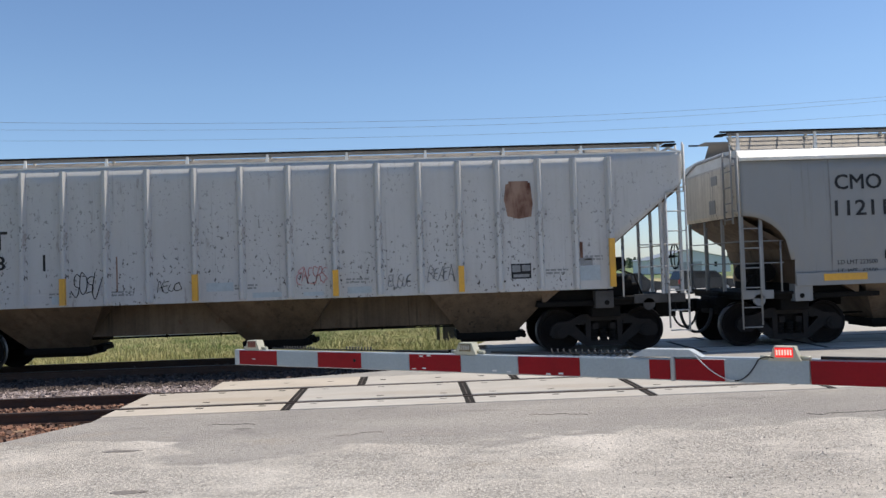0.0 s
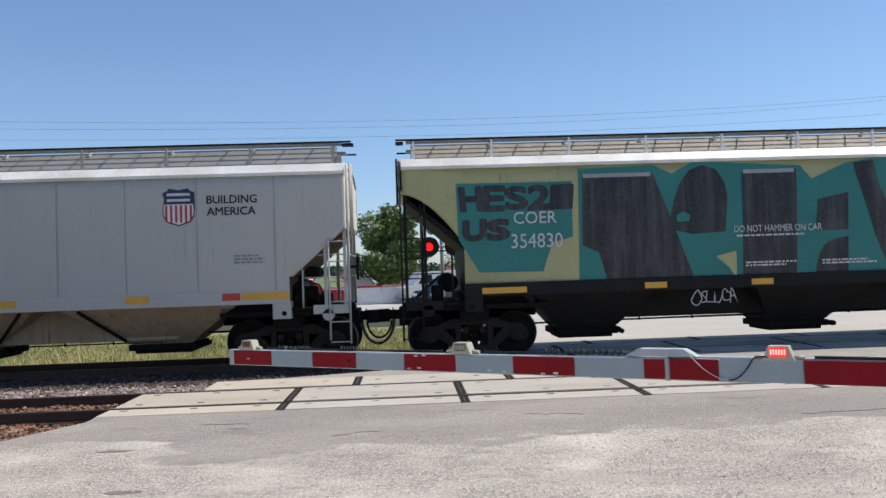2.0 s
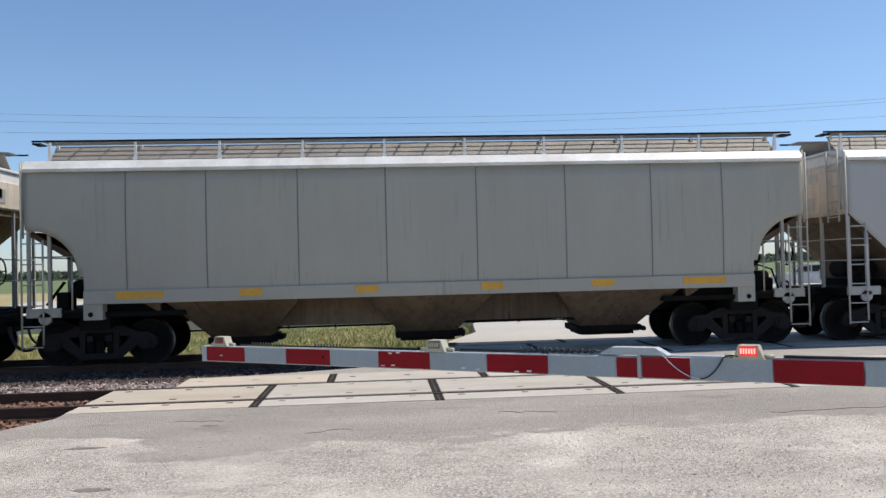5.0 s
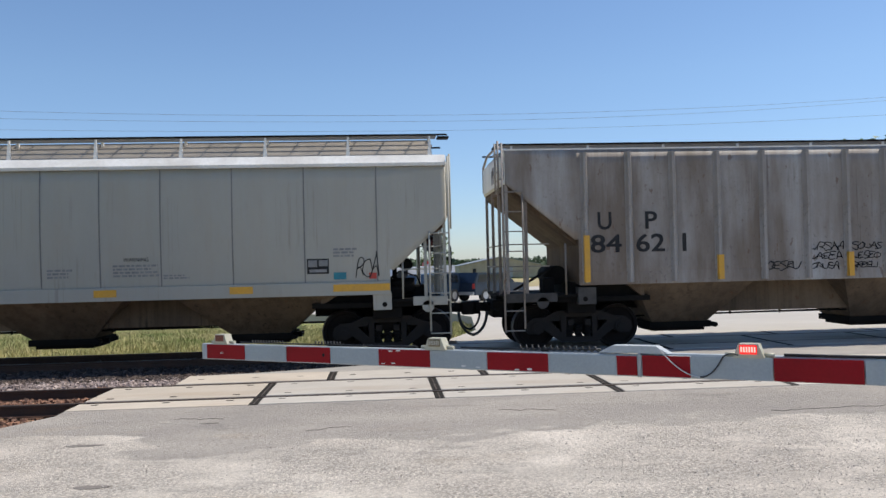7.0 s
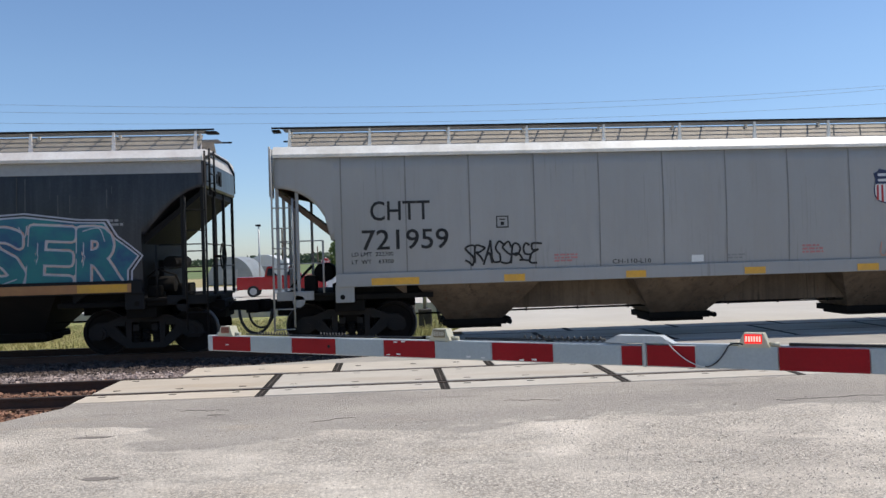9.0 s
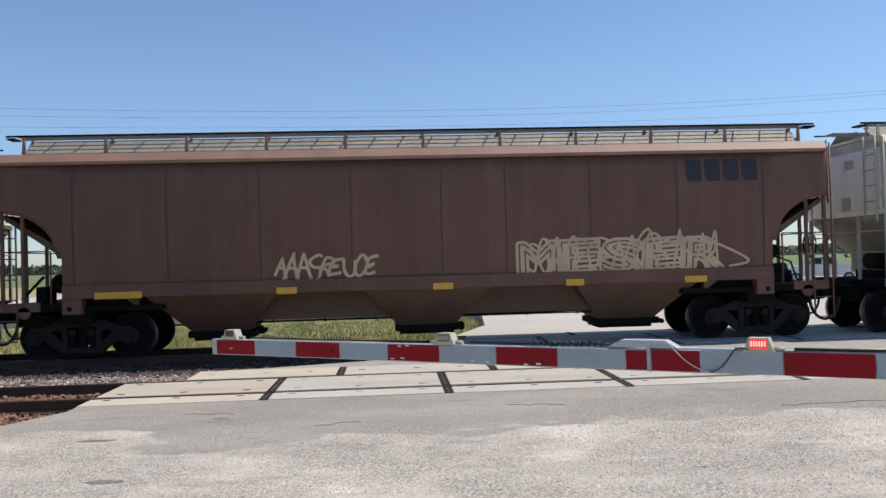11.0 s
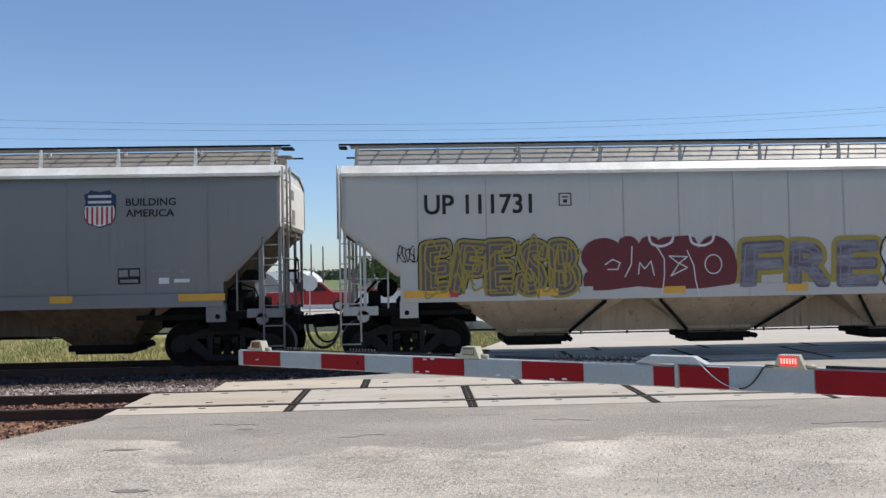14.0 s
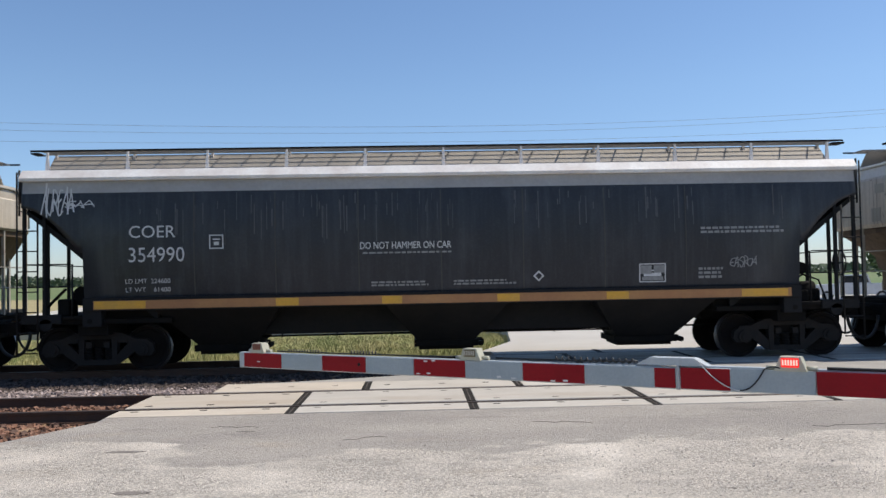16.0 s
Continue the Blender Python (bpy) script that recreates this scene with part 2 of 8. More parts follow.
M_TEAL = plain("teal_spray", (0.022, 0.195, 0.175), 0.55, 0, (0.016, 0.15, 0.137), 0.8, 20, 0)
M_SPRAY_PALE = plain("pale_lilac_spray", (0.5, 0.5, 0.56), 0.6, 0, (0.34, 0.36, 0.42), 3, 30, 0)
M_SPRAY_BLUE = plain("blue_spray", (0.015, 0.085, 0.23), 0.6, 0, None, 3, 30, 0)
M_SPRAY_TEAL = plain("turquoise_spray", (0.02, 0.24, 0.29), 0.55, 0, (0.02, 0.12, 0.19), 2.5, 20, 0)
M_SPRAY_RED = plain("dark_red_spray", (0.13, 0.012, 0.017), 0.6, 0, (0.09, 0.01, 0.014), 2, 20, 0)
M_SPRAY_YEL = plain("mustard_spray", (0.33, 0.25, 0.035), 0.6, 0, (0.24, 0.2, 0.06), 2, 20, 0)
M_SPRAY_GREY = plain("silver_spray", (0.22, 0.215, 0.24), 0.5, 0, (0.13, 0.12, 0.15), 2, 20, 0)
M_SPRAY_VIOLET = plain("murky_violet_spray", (0.095, 0.078, 0.092), 0.6, 0, (0.14, 0.11, 0.09), 2, 20, 0)
M_SPRAY_TAN = plain("cream_spray", (0.6, 0.46, 0.3), 0.6, 0, None, 2, 20, 0)
M_SPRAY_SALMON = plain("salmon_spray", (0.6, 0.3, 0.22), 0.6, 0, None, 2, 20, 0)


def brushed(name, a, b_, stretch, rough=0.5):
    """Thin paint laid on in parallel sweeps, with the ground showing through."""
    m, b, nt = shader(name, rough)
    c = blend(nt, noise_of(nt, 1.6, 5, stretch, 0.36, 0.66), a, b_)
    c = blend(nt, times(nt, noise_of(nt, 2.5, 4, (1, 1, 1), 0.45, 0.62), 0.6), c, a)
    nt.links.new(c, b.inputs["Base Color"])
    return m


M_BRUSHED = brushed("brushed_silver_spray", (0.03, 0.032, 0.042), (0.30, 0.30, 0.37), (1, 1, 13))
M_TEALBLUE = brushed("teal_and_blue_spray", (0.018, 0.19, 0.20), (0.015, 0.06, 0.17), (0.7, 1, 0.9))
M_PAPER = brushed("salmon_and_white_spray", (0.55, 0.5, 0.47), (0.5, 0.27, 0.2), (4, 4, 4))
M_VIOLETGREY = brushed("violet_and_grey_spray", (0.085, 0.07, 0.10), (0.24, 0.235, 0.27), (1, 1, 5))
M_RUST = brushed("rust_patch", (0.30, 0.19, 0.14), (0.085, 0.025, 0.012), (3, 3, 0.7), 0.9)
M_CHROME = brushed("silver_fill_spray", (0.62, 0.62, 0.61), (0.42, 0.42, 0.43), (2, 2, 1))
M_PATCH = plain("pale_blue_patch_paint", (0.42, 0.47, 0.5), 0.5, 0, (0.3, 0.34, 0.36), 3, 20, 0)
M_DRIP = plain("pale_dirt_run", (0.075, 0.075, 0.08), 0.6, 0, (0.035, 0.035, 0.04), 5, 20, 0)
M_EMBLEM = plain("faded_dark_emblem", (0.014, 0.016, 0.026), 0.6, 0, (0.03, 0.025, 0.028), 3, 30, 0)
M_TAGRED = plain("red_marker_paint", (0.36, 0.05, 0.055), 0.6, 0, None, 4, 30, 0)
M_GRATE = plain("roof_grating", (0.27, 0.25, 0.225), 0.7, 0.3, (0.38, 0.34, 0.29), 2, 50, 0.4)
M_DUST = car_paint("dusty_hopper_steel", (0.19, 0.135, 0.088), (0.035, 0.025, 0.018), 0.6, 0.8, cloud=0.8)
M_DUSTTAN = car_paint("tan_dusty_hopper_steel", (0.44, 0.35, 0.25), (0.16, 0.11, 0.075), 0.4, 0.8, cloud=0.6)
# car paint on the end sheets, with full sunlight put in as a paler colour
M_ENDPALE = car_paint("sunlit_cream_end_paint", (0.84, 0.81, 0.73), (0.34, 0.25, 0.17), 0.25, cloud=0.25)
# the same painted-in sunlight, over ends that are stained tan and rust
M_ENDTAN = car_paint("sunlit_tan_stained_end_paint", (0.66, 0.60, 0.50), (0.16, 0.095, 0.055), 0.4, cloud=0.55)
M_GRIME = plain("grimy_grey_steel", (0.085, 0.08, 0.075), 0.8, 0, (0.04, 0.034, 0.03), 4, 25, 0.1, 0.2)
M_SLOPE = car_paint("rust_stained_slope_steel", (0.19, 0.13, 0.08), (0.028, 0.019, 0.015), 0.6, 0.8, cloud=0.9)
M_DUSTPALE = plain("pale_dusty_hopper_steel", (0.34, 0.31, 0.255), 0.8, 0, (0.19, 0.165, 0.13), 0.9, 14, 0.1, 0.2)
M_DUSTDARK = plain("dark_hopper_steel", (0.013, 0.0125, 0.013), 0.8, 0, (0.026, 0.023, 0.02), 1.1, 14, 0.1, 0.2)
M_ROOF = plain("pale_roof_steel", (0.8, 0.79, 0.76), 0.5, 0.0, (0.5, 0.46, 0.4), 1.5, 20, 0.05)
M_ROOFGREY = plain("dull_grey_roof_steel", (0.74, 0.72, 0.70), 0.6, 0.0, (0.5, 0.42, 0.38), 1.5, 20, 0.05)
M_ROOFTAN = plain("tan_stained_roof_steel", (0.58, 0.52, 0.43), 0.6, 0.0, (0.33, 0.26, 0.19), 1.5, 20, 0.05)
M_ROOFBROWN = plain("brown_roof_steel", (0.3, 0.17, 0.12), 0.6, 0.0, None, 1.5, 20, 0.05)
M_GATERED = plain("retroreflective_red", (0.29, 0.004, 0.010), 0.5, 0, (0.22, 0.004, 0.008), 5, 60, 0, 0.2)
M_GATEWHITE = plain("retroreflective_white", (0.36, 0.405, 0.425), 0.4, 0, (0.30, 0.34, 0.36), 5, 60, 0)
M_GATEBACK = plain("white_fibreglass", (0.5, 0.53, 0.54), 0.5, 0, None, 5, 60, 0)
M_CREAM = plain("cream_plastic", (0.5, 0.48, 0.37), 0.45, 0, (0.4, 0.37, 0.28), 9, 60, 0.05)
M_LEDLIT = glow("lit_red_lens", (0.5, 0.02, 0.02), (1.0, 0.02, 0.015), 0.75)
M_LEDBULB = glow("lit_red_bulb", (0.9, 0.2, 0.2), (1.0, 0.3, 0.25), 1.8)
M_LENS = plain("unlit_red_lens", (0.22, 0.07, 0.05), 0.3, 0, (0.3, 0.14, 0.1), 9, 60, 0)
M_LENSDULL = plain("unlit_amber_lens", (0.2, 0.16, 0.09), 0.3, 0, None, 9, 60, 0)
M_BULB = plain("unlit_bulb", (0.55, 0.5, 0.42), 0.3, 0, None, 9, 60, 0)
M_CABLE = plain("black_cable", (0.015, 0.015, 0.016), 0.5, 0, None, 5, 60, 0)
M_WIRE = plain("overhead_wire", (0.22, 0.25, 0.3), 0.6, 0, None, 1, 5, 0)
M_LEAF = island("tree_leaf", (0.15, 0.22, 0.06), (0.05, 0.095, 0.022), 0.6)
M_FARLEAF = island("far_foliage", (0.12, 0.15, 0.09), (0.07, 0.095, 0.055), 0.9)
M_BARK = plain("bark", (0.09, 0.07, 0.05), 0.9, 0, None, 4, 20, 0.4)


def weed_mat():
    """Dry straw and green blades, in drifts."""
    m, b, nt = shader("grass_blade", 0.8)
    g = nt.nodes.new("ShaderNodeNewGeometry")
    dry = blend(nt, g.outputs["Random Per Island"], (0.56, 0.48, 0.25), (0.36, 0.35, 0.14))
    green = blend(nt, g.outputs["Random Per Island"], (0.32, 0.35, 0.13), (0.15, 0.21, 0.06))
    nt.links.new(blend(nt, noise_of(nt, 0.45, 4, (1, 1, 0.2), 0.47, 0.66), dry, green), b.inputs["Base Color"])
    return m


M_WEED = weed_mat()
M_GLASSDARK = plain("vehicle_glass", (0.02, 0.025, 0.03), 0.08, 0, None, 1, 5, 0)
M_TYRE = plain("tyre_rubber", (0.02, 0.02, 0.02), 0.85, 0, None, 6, 50, 0)
M_CARRED = plain("red_car_paint", (0.38, 0.015, 0.02), 0.25, 0, None, 1, 20, 0)
M_CARBLUE = plain("dark_blue_car_paint", (0.02, 0.035, 0.06), 0.25, 0, None, 1, 20, 0)
M_CARWHITE = plain("white_car_paint", (0.7, 0.7, 0.7), 0.25, 0, None, 1, 20, 0)
M_CARGREY = plain("dark_grey_car_paint", (0.04, 0.045, 0.05), 0.25, 0, None, 1, 20, 0)
M_SHEDWHITE = plain("white_sheet_metal", (0.74, 0.75, 0.75), 0.5, 0, (0.6, 0.62, 0.63), 0.3, 4, 0)
M_SHEDBROWN = plain("brown_shed_wall", (0.17, 0.12, 0.09), 0.7, 0, None, 0.4, 5, 0)
M_BEIGE = plain("beige_sheet_metal", (0.5, 0.42, 0.3), 0.6, 0, None, 0.6, 6, 0)
M_SIGNRED = plain("sign_red", (0.5, 0.02, 0.025), 0.4, 0, None, 2, 20, 0)
M_FLASHLIT = glow("lit_flasher", (0.4, 0.01, 0.01), (1.0, 0.012, 0.01), 1.3)
M_FLASHDARK = plain("dark_flasher_glass", (0.06, 0.012, 0.012), 0.2, 0, None, 4, 30, 0)


# ---- mesh helpers ----
def box(bm, x0, x1, y0, y1, z0, z1, bevel=0.0):
    vs = [bm.verts.new((x, y, z)) for x in (x0, x1) for y in (y0, y1) for z in (z0, z1)]
    fs = [bm.faces.new([vs[i] for i in q]) for q in ((0, 1, 3, 2), (4, 6, 7, 5), (0, 4, 5, 1), (2, 3, 7, 6), (0, 2, 6, 4), (1, 5, 7, 3))]
    if bevel:
        bmesh.ops.bevel(bm, geom=list({e for f in fs for e in f.edges}), offset=bevel, segments=2, affect="EDGES", profile=0.5)
    return bm


def prism(bm, pts, y0, y1):
    """A polygon in x and z, drawn out from y0 to y1."""
    a = [bm.verts.new((x, y0, z)) for x, z in pts]
    b = [bm.verts.new((x, y1, z)) for x, z in pts]
    n = len(pts)
    bm.faces.new(a), bm.faces.new(b[::-1])
    for i in range(n):
        bm.faces.new((a[i], b[i], b[(i + 1) % n], a[(i + 1) % n]))
    return bm


def slab(bm, pts, z0, z1):
    """A polygon in x and y, drawn out from z0 to z1."""
    a = [bm.verts.new((x, y, z0)) for x, y in pts]
    b = [bm.verts.new((x, y, z1)) for x, y in pts]
    n = len(pts)
    bm.faces.new(a[::-1]), bm.faces.new(b)
    for i in range(n):
        bm.faces.new((a[i], a[(i + 1) % n], b[(i + 1) % n], b[i]))
    return bm


def rod(bm, p, q, r, seg=8, r2=None, smooth=True):
    p, q = Vector(p), Vector(q)
    m = (q - p).to_track_quat("Z", "Y").to_matrix().to_4x4()
    r2 = r if r2 is None else r2
    ring = lambda at, rad: [bm.verts.new(at + m.to_3x3() @ Vector((rad * math.cos(2 * math.pi * i / seg), rad * math.sin(2 * math.pi * i / seg), 0))) for i in range(seg)]
    a, b = ring(p, r), ring(q, r2)
    bm.faces.new(a[::-1]), bm.faces.new(b)
    for i in range(seg):
        f = bm.faces.new((a[i], a[(i + 1) % seg], b[(i + 1) % seg], b[i]))
        f.smooth = smooth
    return bm


def tube(bm, pts, r, seg=6):
    pts = [Vector(p) for p in pts]
    rings = []
    for i, p in enumerate(pts):
        d = (pts[min(i + 1, len(pts) - 1)] - pts[max(i - 1, 0)]).normalized()
        m = d.to_track_quat("Z", "Y").to_matrix()
        rings.append([bm.verts.new(p + m @ Vector((r * math.cos(2 * math.pi * k / seg), r * math.sin(2 * math.pi * k / seg), 0))) for k in range(seg)])
    for a, b in zip(rings, rings[1:]):
        for k in range(seg):
            f = bm.faces.new((a[k], a[(k + 1) % seg], b[(k + 1) % seg], b[k]))
            f.smooth = True
    bm.faces.new(rings[0][::-1]), bm.faces.new(rings[-1])
    return bm


def turned(bm, prof, axis_pts, seg=24):
    """A profile of (radius, along) turned round the line from the first axis point to the second."""
    p, q = Vector(axis_pts[0]), Vector(axis_pts[1])
    d = (q - p).normalized()
    m = d.to_track_quat("Z", "Y").to_matrix()
    rings = [[bm.verts.new(p + d * s + m @ Vector((r * math.cos(2 * math.pi * k / seg), r * math.sin(2 * math.pi * k / seg), 0))) for k in range(seg)] for r, s in prof]
    for a, b in zip(rings, rings[1:]):
        for k in range(seg):
            bm.faces.new((a[k], a[(k + 1) % seg], b[(k + 1) % seg], b[k]))
    bm.faces.new(rings[0][::-1]), bm.faces.new(rings[-1])
    return bm


def mesh_of(name, bm, *mats):
    bmesh.ops.recalc_face_normals(bm, faces=bm.faces)
    me = bpy.data.meshes.new(name)
    bm.to_mesh(me)
    bm.free()
    for m in mats:
        me.materials.append(m)
    return me


def part(name, bm, material, parent=None, label=""):
    ob = new(name, mesh_of(name, bm, material) if isinstance(bm, bmesh.types.BMesh) else bm)
    ob.parent = parent
    return tagged(ob, label)


def thing(name, label, category, m=None, group="", kind=""):
    ob = new(name)
    if m is not None:
        ob.matrix_basis = m
    return tagged(ob, label, category, group, kind)


def piece(name, me, parent, m):
    ob = new(name, me)
    ob.parent = parent
    ob.matrix_basis = m
    return ob


B = bmesh.new

# ---- the plan: x along the tracks, y away from the camera, z up from the rail tops ----
NEAR, FAR = 12.33, 17.5      # the two track centres
GAUGE = 0.7175

# ---- ground ----
bm = B()
n = 60
xs = sorted({round(v, 2) for v in [-2500, -1500, -900, -500, -300, -200, -120] + [i * 4.0 for i in range(-20, 21)] + [120, 200, 300, 500, 900, 1500, 2500]})
ys = [-300, -100, -40, -20, 0, 6, 9, 12, 15, 18, 20, 22, 24, 26, 28, 30, 34, 40, 50, 65, 90, 130, 200, 300, 450, 700, 1100, 1800, 2600]
grid = [[bm.verts.new((x, y, -0.36 + 0.05 * noise.noise((x * 0.2, y * 0.2, 0)) - 0.02 * max(0, min(y, 60) - 19))) for x in xs] for y in ys]
for r0, r1 in zip(grid, grid[1:]):
    for i in range(len(xs) - 1):
        bm.faces.new((r0[i], r0[i + 1], r1[i + 1], r1[i]))
ground = tagged(part("ground", bm, M_GRASS), "rough mown grass and weeds along the tracks", "ground", kind="structure")


def flat(name, pts, z0, z1, mat, label, category):
    return tagged(part(name, slab(B(), pts, z0, z1), mat), label, category, kind="structure")


road = flat("road", [(-16, -25), (45, -25), (45, 10.93), (-4.24, 10.93), (-4.24, 10.6), (-4.85, 9.46), (-8.0, 3.6)], -0.4, 0.0, M_ROAD,
            "bleached cracked asphalt road leading to the crossing", "road")
infill = flat("pavement", [(-3.3, 14.13), (45, 14.13), (45, 15.86), (0.5, 15.86), (-0.36, 14.87), (-2.3, 14.28)], -0.35, -0.004, M_FILL,
              "worn asphalt infill between the two crossings", "pavement")
bm = B()
yard = [[(x0 + (x1 - x0) * i / 6, y) for i in range(7)] for y, x0, x1 in ((19.12, 1.45, 46), (22.6, 2.6, 50), (30, 3.3, 56), (36, 2.5, 60), (36.01, -22, 60), (48, -26, 66), (60, -30, 70), (80, -34, 76))]
vs = [[bm.verts.new((x, y, -0.01 - 0.0165 * max(0.0, min(y, 60.0) - 19.12))) for x, y in row] for row in yard]
for r0, r1 in zip(vs, vs[1:]):
    for i in range(6):
        bm.faces.new((r0[i], r0[i + 1], r1[i + 1], r1[i]))
for row in (vs[0], vs[-1], [r[0] for r in vs], [r[-1] for r in vs]):
    low = [bm.verts.new(v.co - Vector((0, 0, 0.45))) for v in row]
    for i in range(len(row) - 1):
        bm.faces.new((row[i], row[i + 1], low[i + 1], low[i]))
far_road = tagged(part("road", bm, M_LOT), "pale concrete road and yard beyond the tracks", "road", kind="structure")
flat("field", [(-400, 50), (-27, 50), (-36, 128), (-400, 128)], -1.6, -0.86, M_TAN, "dry tan stubble field", "field")
flat("field", [(-900, 131), (900, 131), (1600, 900), (-1600, 900)], -1.9, -0.9, M_FIELD, "green crop field reaching the horizon", "field")
flat("field", [(-35, 81), (260, 81), (300, 129), (-35, 129)], -1.6, -0.88, M_TAN, "dry tan grass behind the yard", "field")


# ---- tracks ----
def rail_mesh(x0, x1):
    """One rail with foot, web and head; its top is at z = 0."""
    prof = [(-0.07, -0.17), (0.07, -0.17), (0.07, -0.158), (0.012, -0.14), (0.012, -0.045), (0.036, -0.036), (0.036, -0.004), (0.03, 0.0), (-0.03, 0.0), (-0.036, -0.004), (-0.036, -0.036), (-0.012, -0.045), (-0.012, -0.14), (-0.07, -0.158)]
    bm = B()
    a = [bm.verts.new((x0, y, z)) for y, z in prof]
    b = [bm.verts.new((x1, y, z)) for y, z in prof]
    for i in range(len(prof)):
        f = bm.faces.new((a[i], a[(i + 1) % 14], b[(i + 1) % 14], b[i]))
        f.material_index = 1 if i in (6, 7, 8) else 0
    bm.faces.new(a), bm.faces.new(b[::-1])
    return mesh_of("rail", bm, M_RAIL, M_HEAD)


def track(yc, label):
    t = thing("railway_track", label, "railway track", pose(0, yc, 0), "railway tracks", "structure")
    me = rail_mesh(-70, 70)
    for s in (-1, 1):
        piece("rail", me, t, pose(0, s * GAUGE, 0))
    bm = B()
    prof = [(-2.3, -0.42), (-1.55, -0.2), (1.55, -0.2), (2.3, -0.42)]
    a = [bm.verts.new((-70, y, z)) for y, z in prof]
    b = [bm.verts.new((70, y, z)) for y, z in prof]
    for i in range(3):
        bm.faces.new((a[i], b[i], b[i + 1], a[i + 1]))
    part("ballast_bed", bm, M_BED, t)
    tie = mesh_of("tie", box(B(), -0.115, 0.115, -1.3, 1.3, -0.33, -0.172, 0.012), M_TIE)
    plate = mesh_of("tie_plate", box(B(), -0.1, 0.1, -0.17, 0.17, -0.174, -0.155), M_RAIL)
    x = -34.0
    while x < (-4.5 if yc == NEAR else 0.0):
        k = piece("tie", tie, t, pose(x + random.uniform(-0.03, 0.03), 0, random.uniform(-0.01, 0.01), 0, 0, random.uniform(-1.5, 1.5)))
        if x > -14:
            for s in (-1, 1):
                piece("tie_plate", plate, k, pose(0, s * GAUGE, 0))
        x += 0.52
    return t


near_track = track(NEAR, "rusty empty track on wooden ties set into the crossing")
far_track = track(FAR, "track in rough stone ballast under the moving train")


def stones(name, boxes, count, size, mat, label):
    """Loose broken stone, scattered over stretches (x0, x1, y0, y1, z) of the bed."""
    bm = B()
    for i in range(count):
        x0, x1, y0, y1, z = boxes[i % len(boxes)]
        s = random.uniform(0.6, 1.3) * size
        c = Vector((random.uniform(x0, x1), random.uniform(y0, y1), z + random.uniform(-0.01, 0.02)))
        q = Euler((random.random() * 6, random.random() * 6, random.random() * 6)).to_matrix()
        vs = [bm.verts.new(c + q @ Vector((sx * s * random.uniform(0.6, 1.1), sy * s * random.uniform(0.6, 1.1), sz * s * random.uniform(0.5, 0.9)))) for sx in (-1, 1) for sy in (-1, 1) for sz in (-1, 1)]
        for f in ((0, 1, 3, 2), (4, 6, 7, 5), (0, 4, 5, 1), (2, 3, 7, 6), (0, 2, 6, 4), (1, 5, 7, 3)):
            bm.faces.new([vs[k] for k in f])
    return tagged(part(name, bm, mat), label, "ballast", kind="stuff")


stones("ballast", [(-13, -3.4, 14.05, 14.6, -0.2), (-13, -3.6, 14.45, 14.85, -0.19), (-13, -3.0, 14.5, 15.15, -0.19)], 7500, 0.034, M_STONE, "grey and pink broken stone ballast between the tracks")
# the darker stones paint in the shaded band beside and under the train
stones("ballast", [(-13, -2.4, 14.75, 15.6, -0.185), (-13, -2.4, 14.95, 15.6, -0.18), (-13, -0.6, 15.4, 16.7, -0.17), (-13, -0.2, 16.9, 18.1, -0.17), (-13, 0.6, 18.3, 19.3, -0.22)], 9000, 0.036, M_STONE_DARK, "grimy stone ballast under the train, its shade painted in dark")
stones("ballast", [(-12, -4.4, 10.2, 11.5, -0.19), (-12, -4.4, 11.7, 12.95, -0.17), (-12, -4.4, 13.15, 14.1, -0.19), (-9, -5.0, 9.3, 10.4, -0.24)], 6500, 0.032, M_STONE_RUST, "rust-stained stone ballast between the near rails")

stones("gravel", [(-4.5, 6.5, 5.0, 9.0, 0.002), (1.5, 6.5, 5.0, 8.2, 0.002), (3.0, 6.5, 5.0, 7.6, 0.002)], 4500, 0.0042, M_GRIT, "loose grit and small stones on the asphalt")

# ---- crossing panels of concrete, with joints of rubber ----
L_P, X_J = 2.545, -1.794
crossing = thing("pavement", "pale concrete railway crossing panels with dark joints", "crossing", kind="structure")
spans = [(X_J - L_P, X_J)] + [(X_J + i * L_P, X_J + (i + 1) * L_P) for i in range(0, 13)]


def panels(yc, first, rows):
    for k, (y0, y1) in enumerate(rows):
        me = mesh_of("panel", box(B(), -(L_P - 0.13) / 2, (L_P - 0.13) / 2, y0, y1, -0.2, 0.0, 0.012), M_PANEL)
        jo = mesh_of("joint", box(B(), -0.066, 0.066, y0 + 0.01, y1 - 0.01, -0.2, -0.005), M_RUBBER)
        tan = mesh_of("panel", box(B(), -(L_P - 0.13) / 2, (L_P - 0.13) / 2, y0, y1, -0.2, 0.0, 0.012), M_PANELTAN)
        li = mesh_of("joint_lip", box(B(), -0.008, 0.008, y0 + 0.02, y1 - 0.02, -0.02, -0.002), M_BED)
        for i, (a, b) in enumerate(spans):
            if a < first - L_P:
                continue
            off = 0.9 if k == 2 else 0.0
            piece("panel", tan if b < X_J + 0.1 and yc == NEAR else me, crossing, pose((a + b) / 2 + off, yc, random.uniform(-0.004, 0.003)))
            j = piece("joint", jo, crossing, pose(b + off, yc, 0))
            piece("joint_lip", li, j, pose(0, 0, 0))


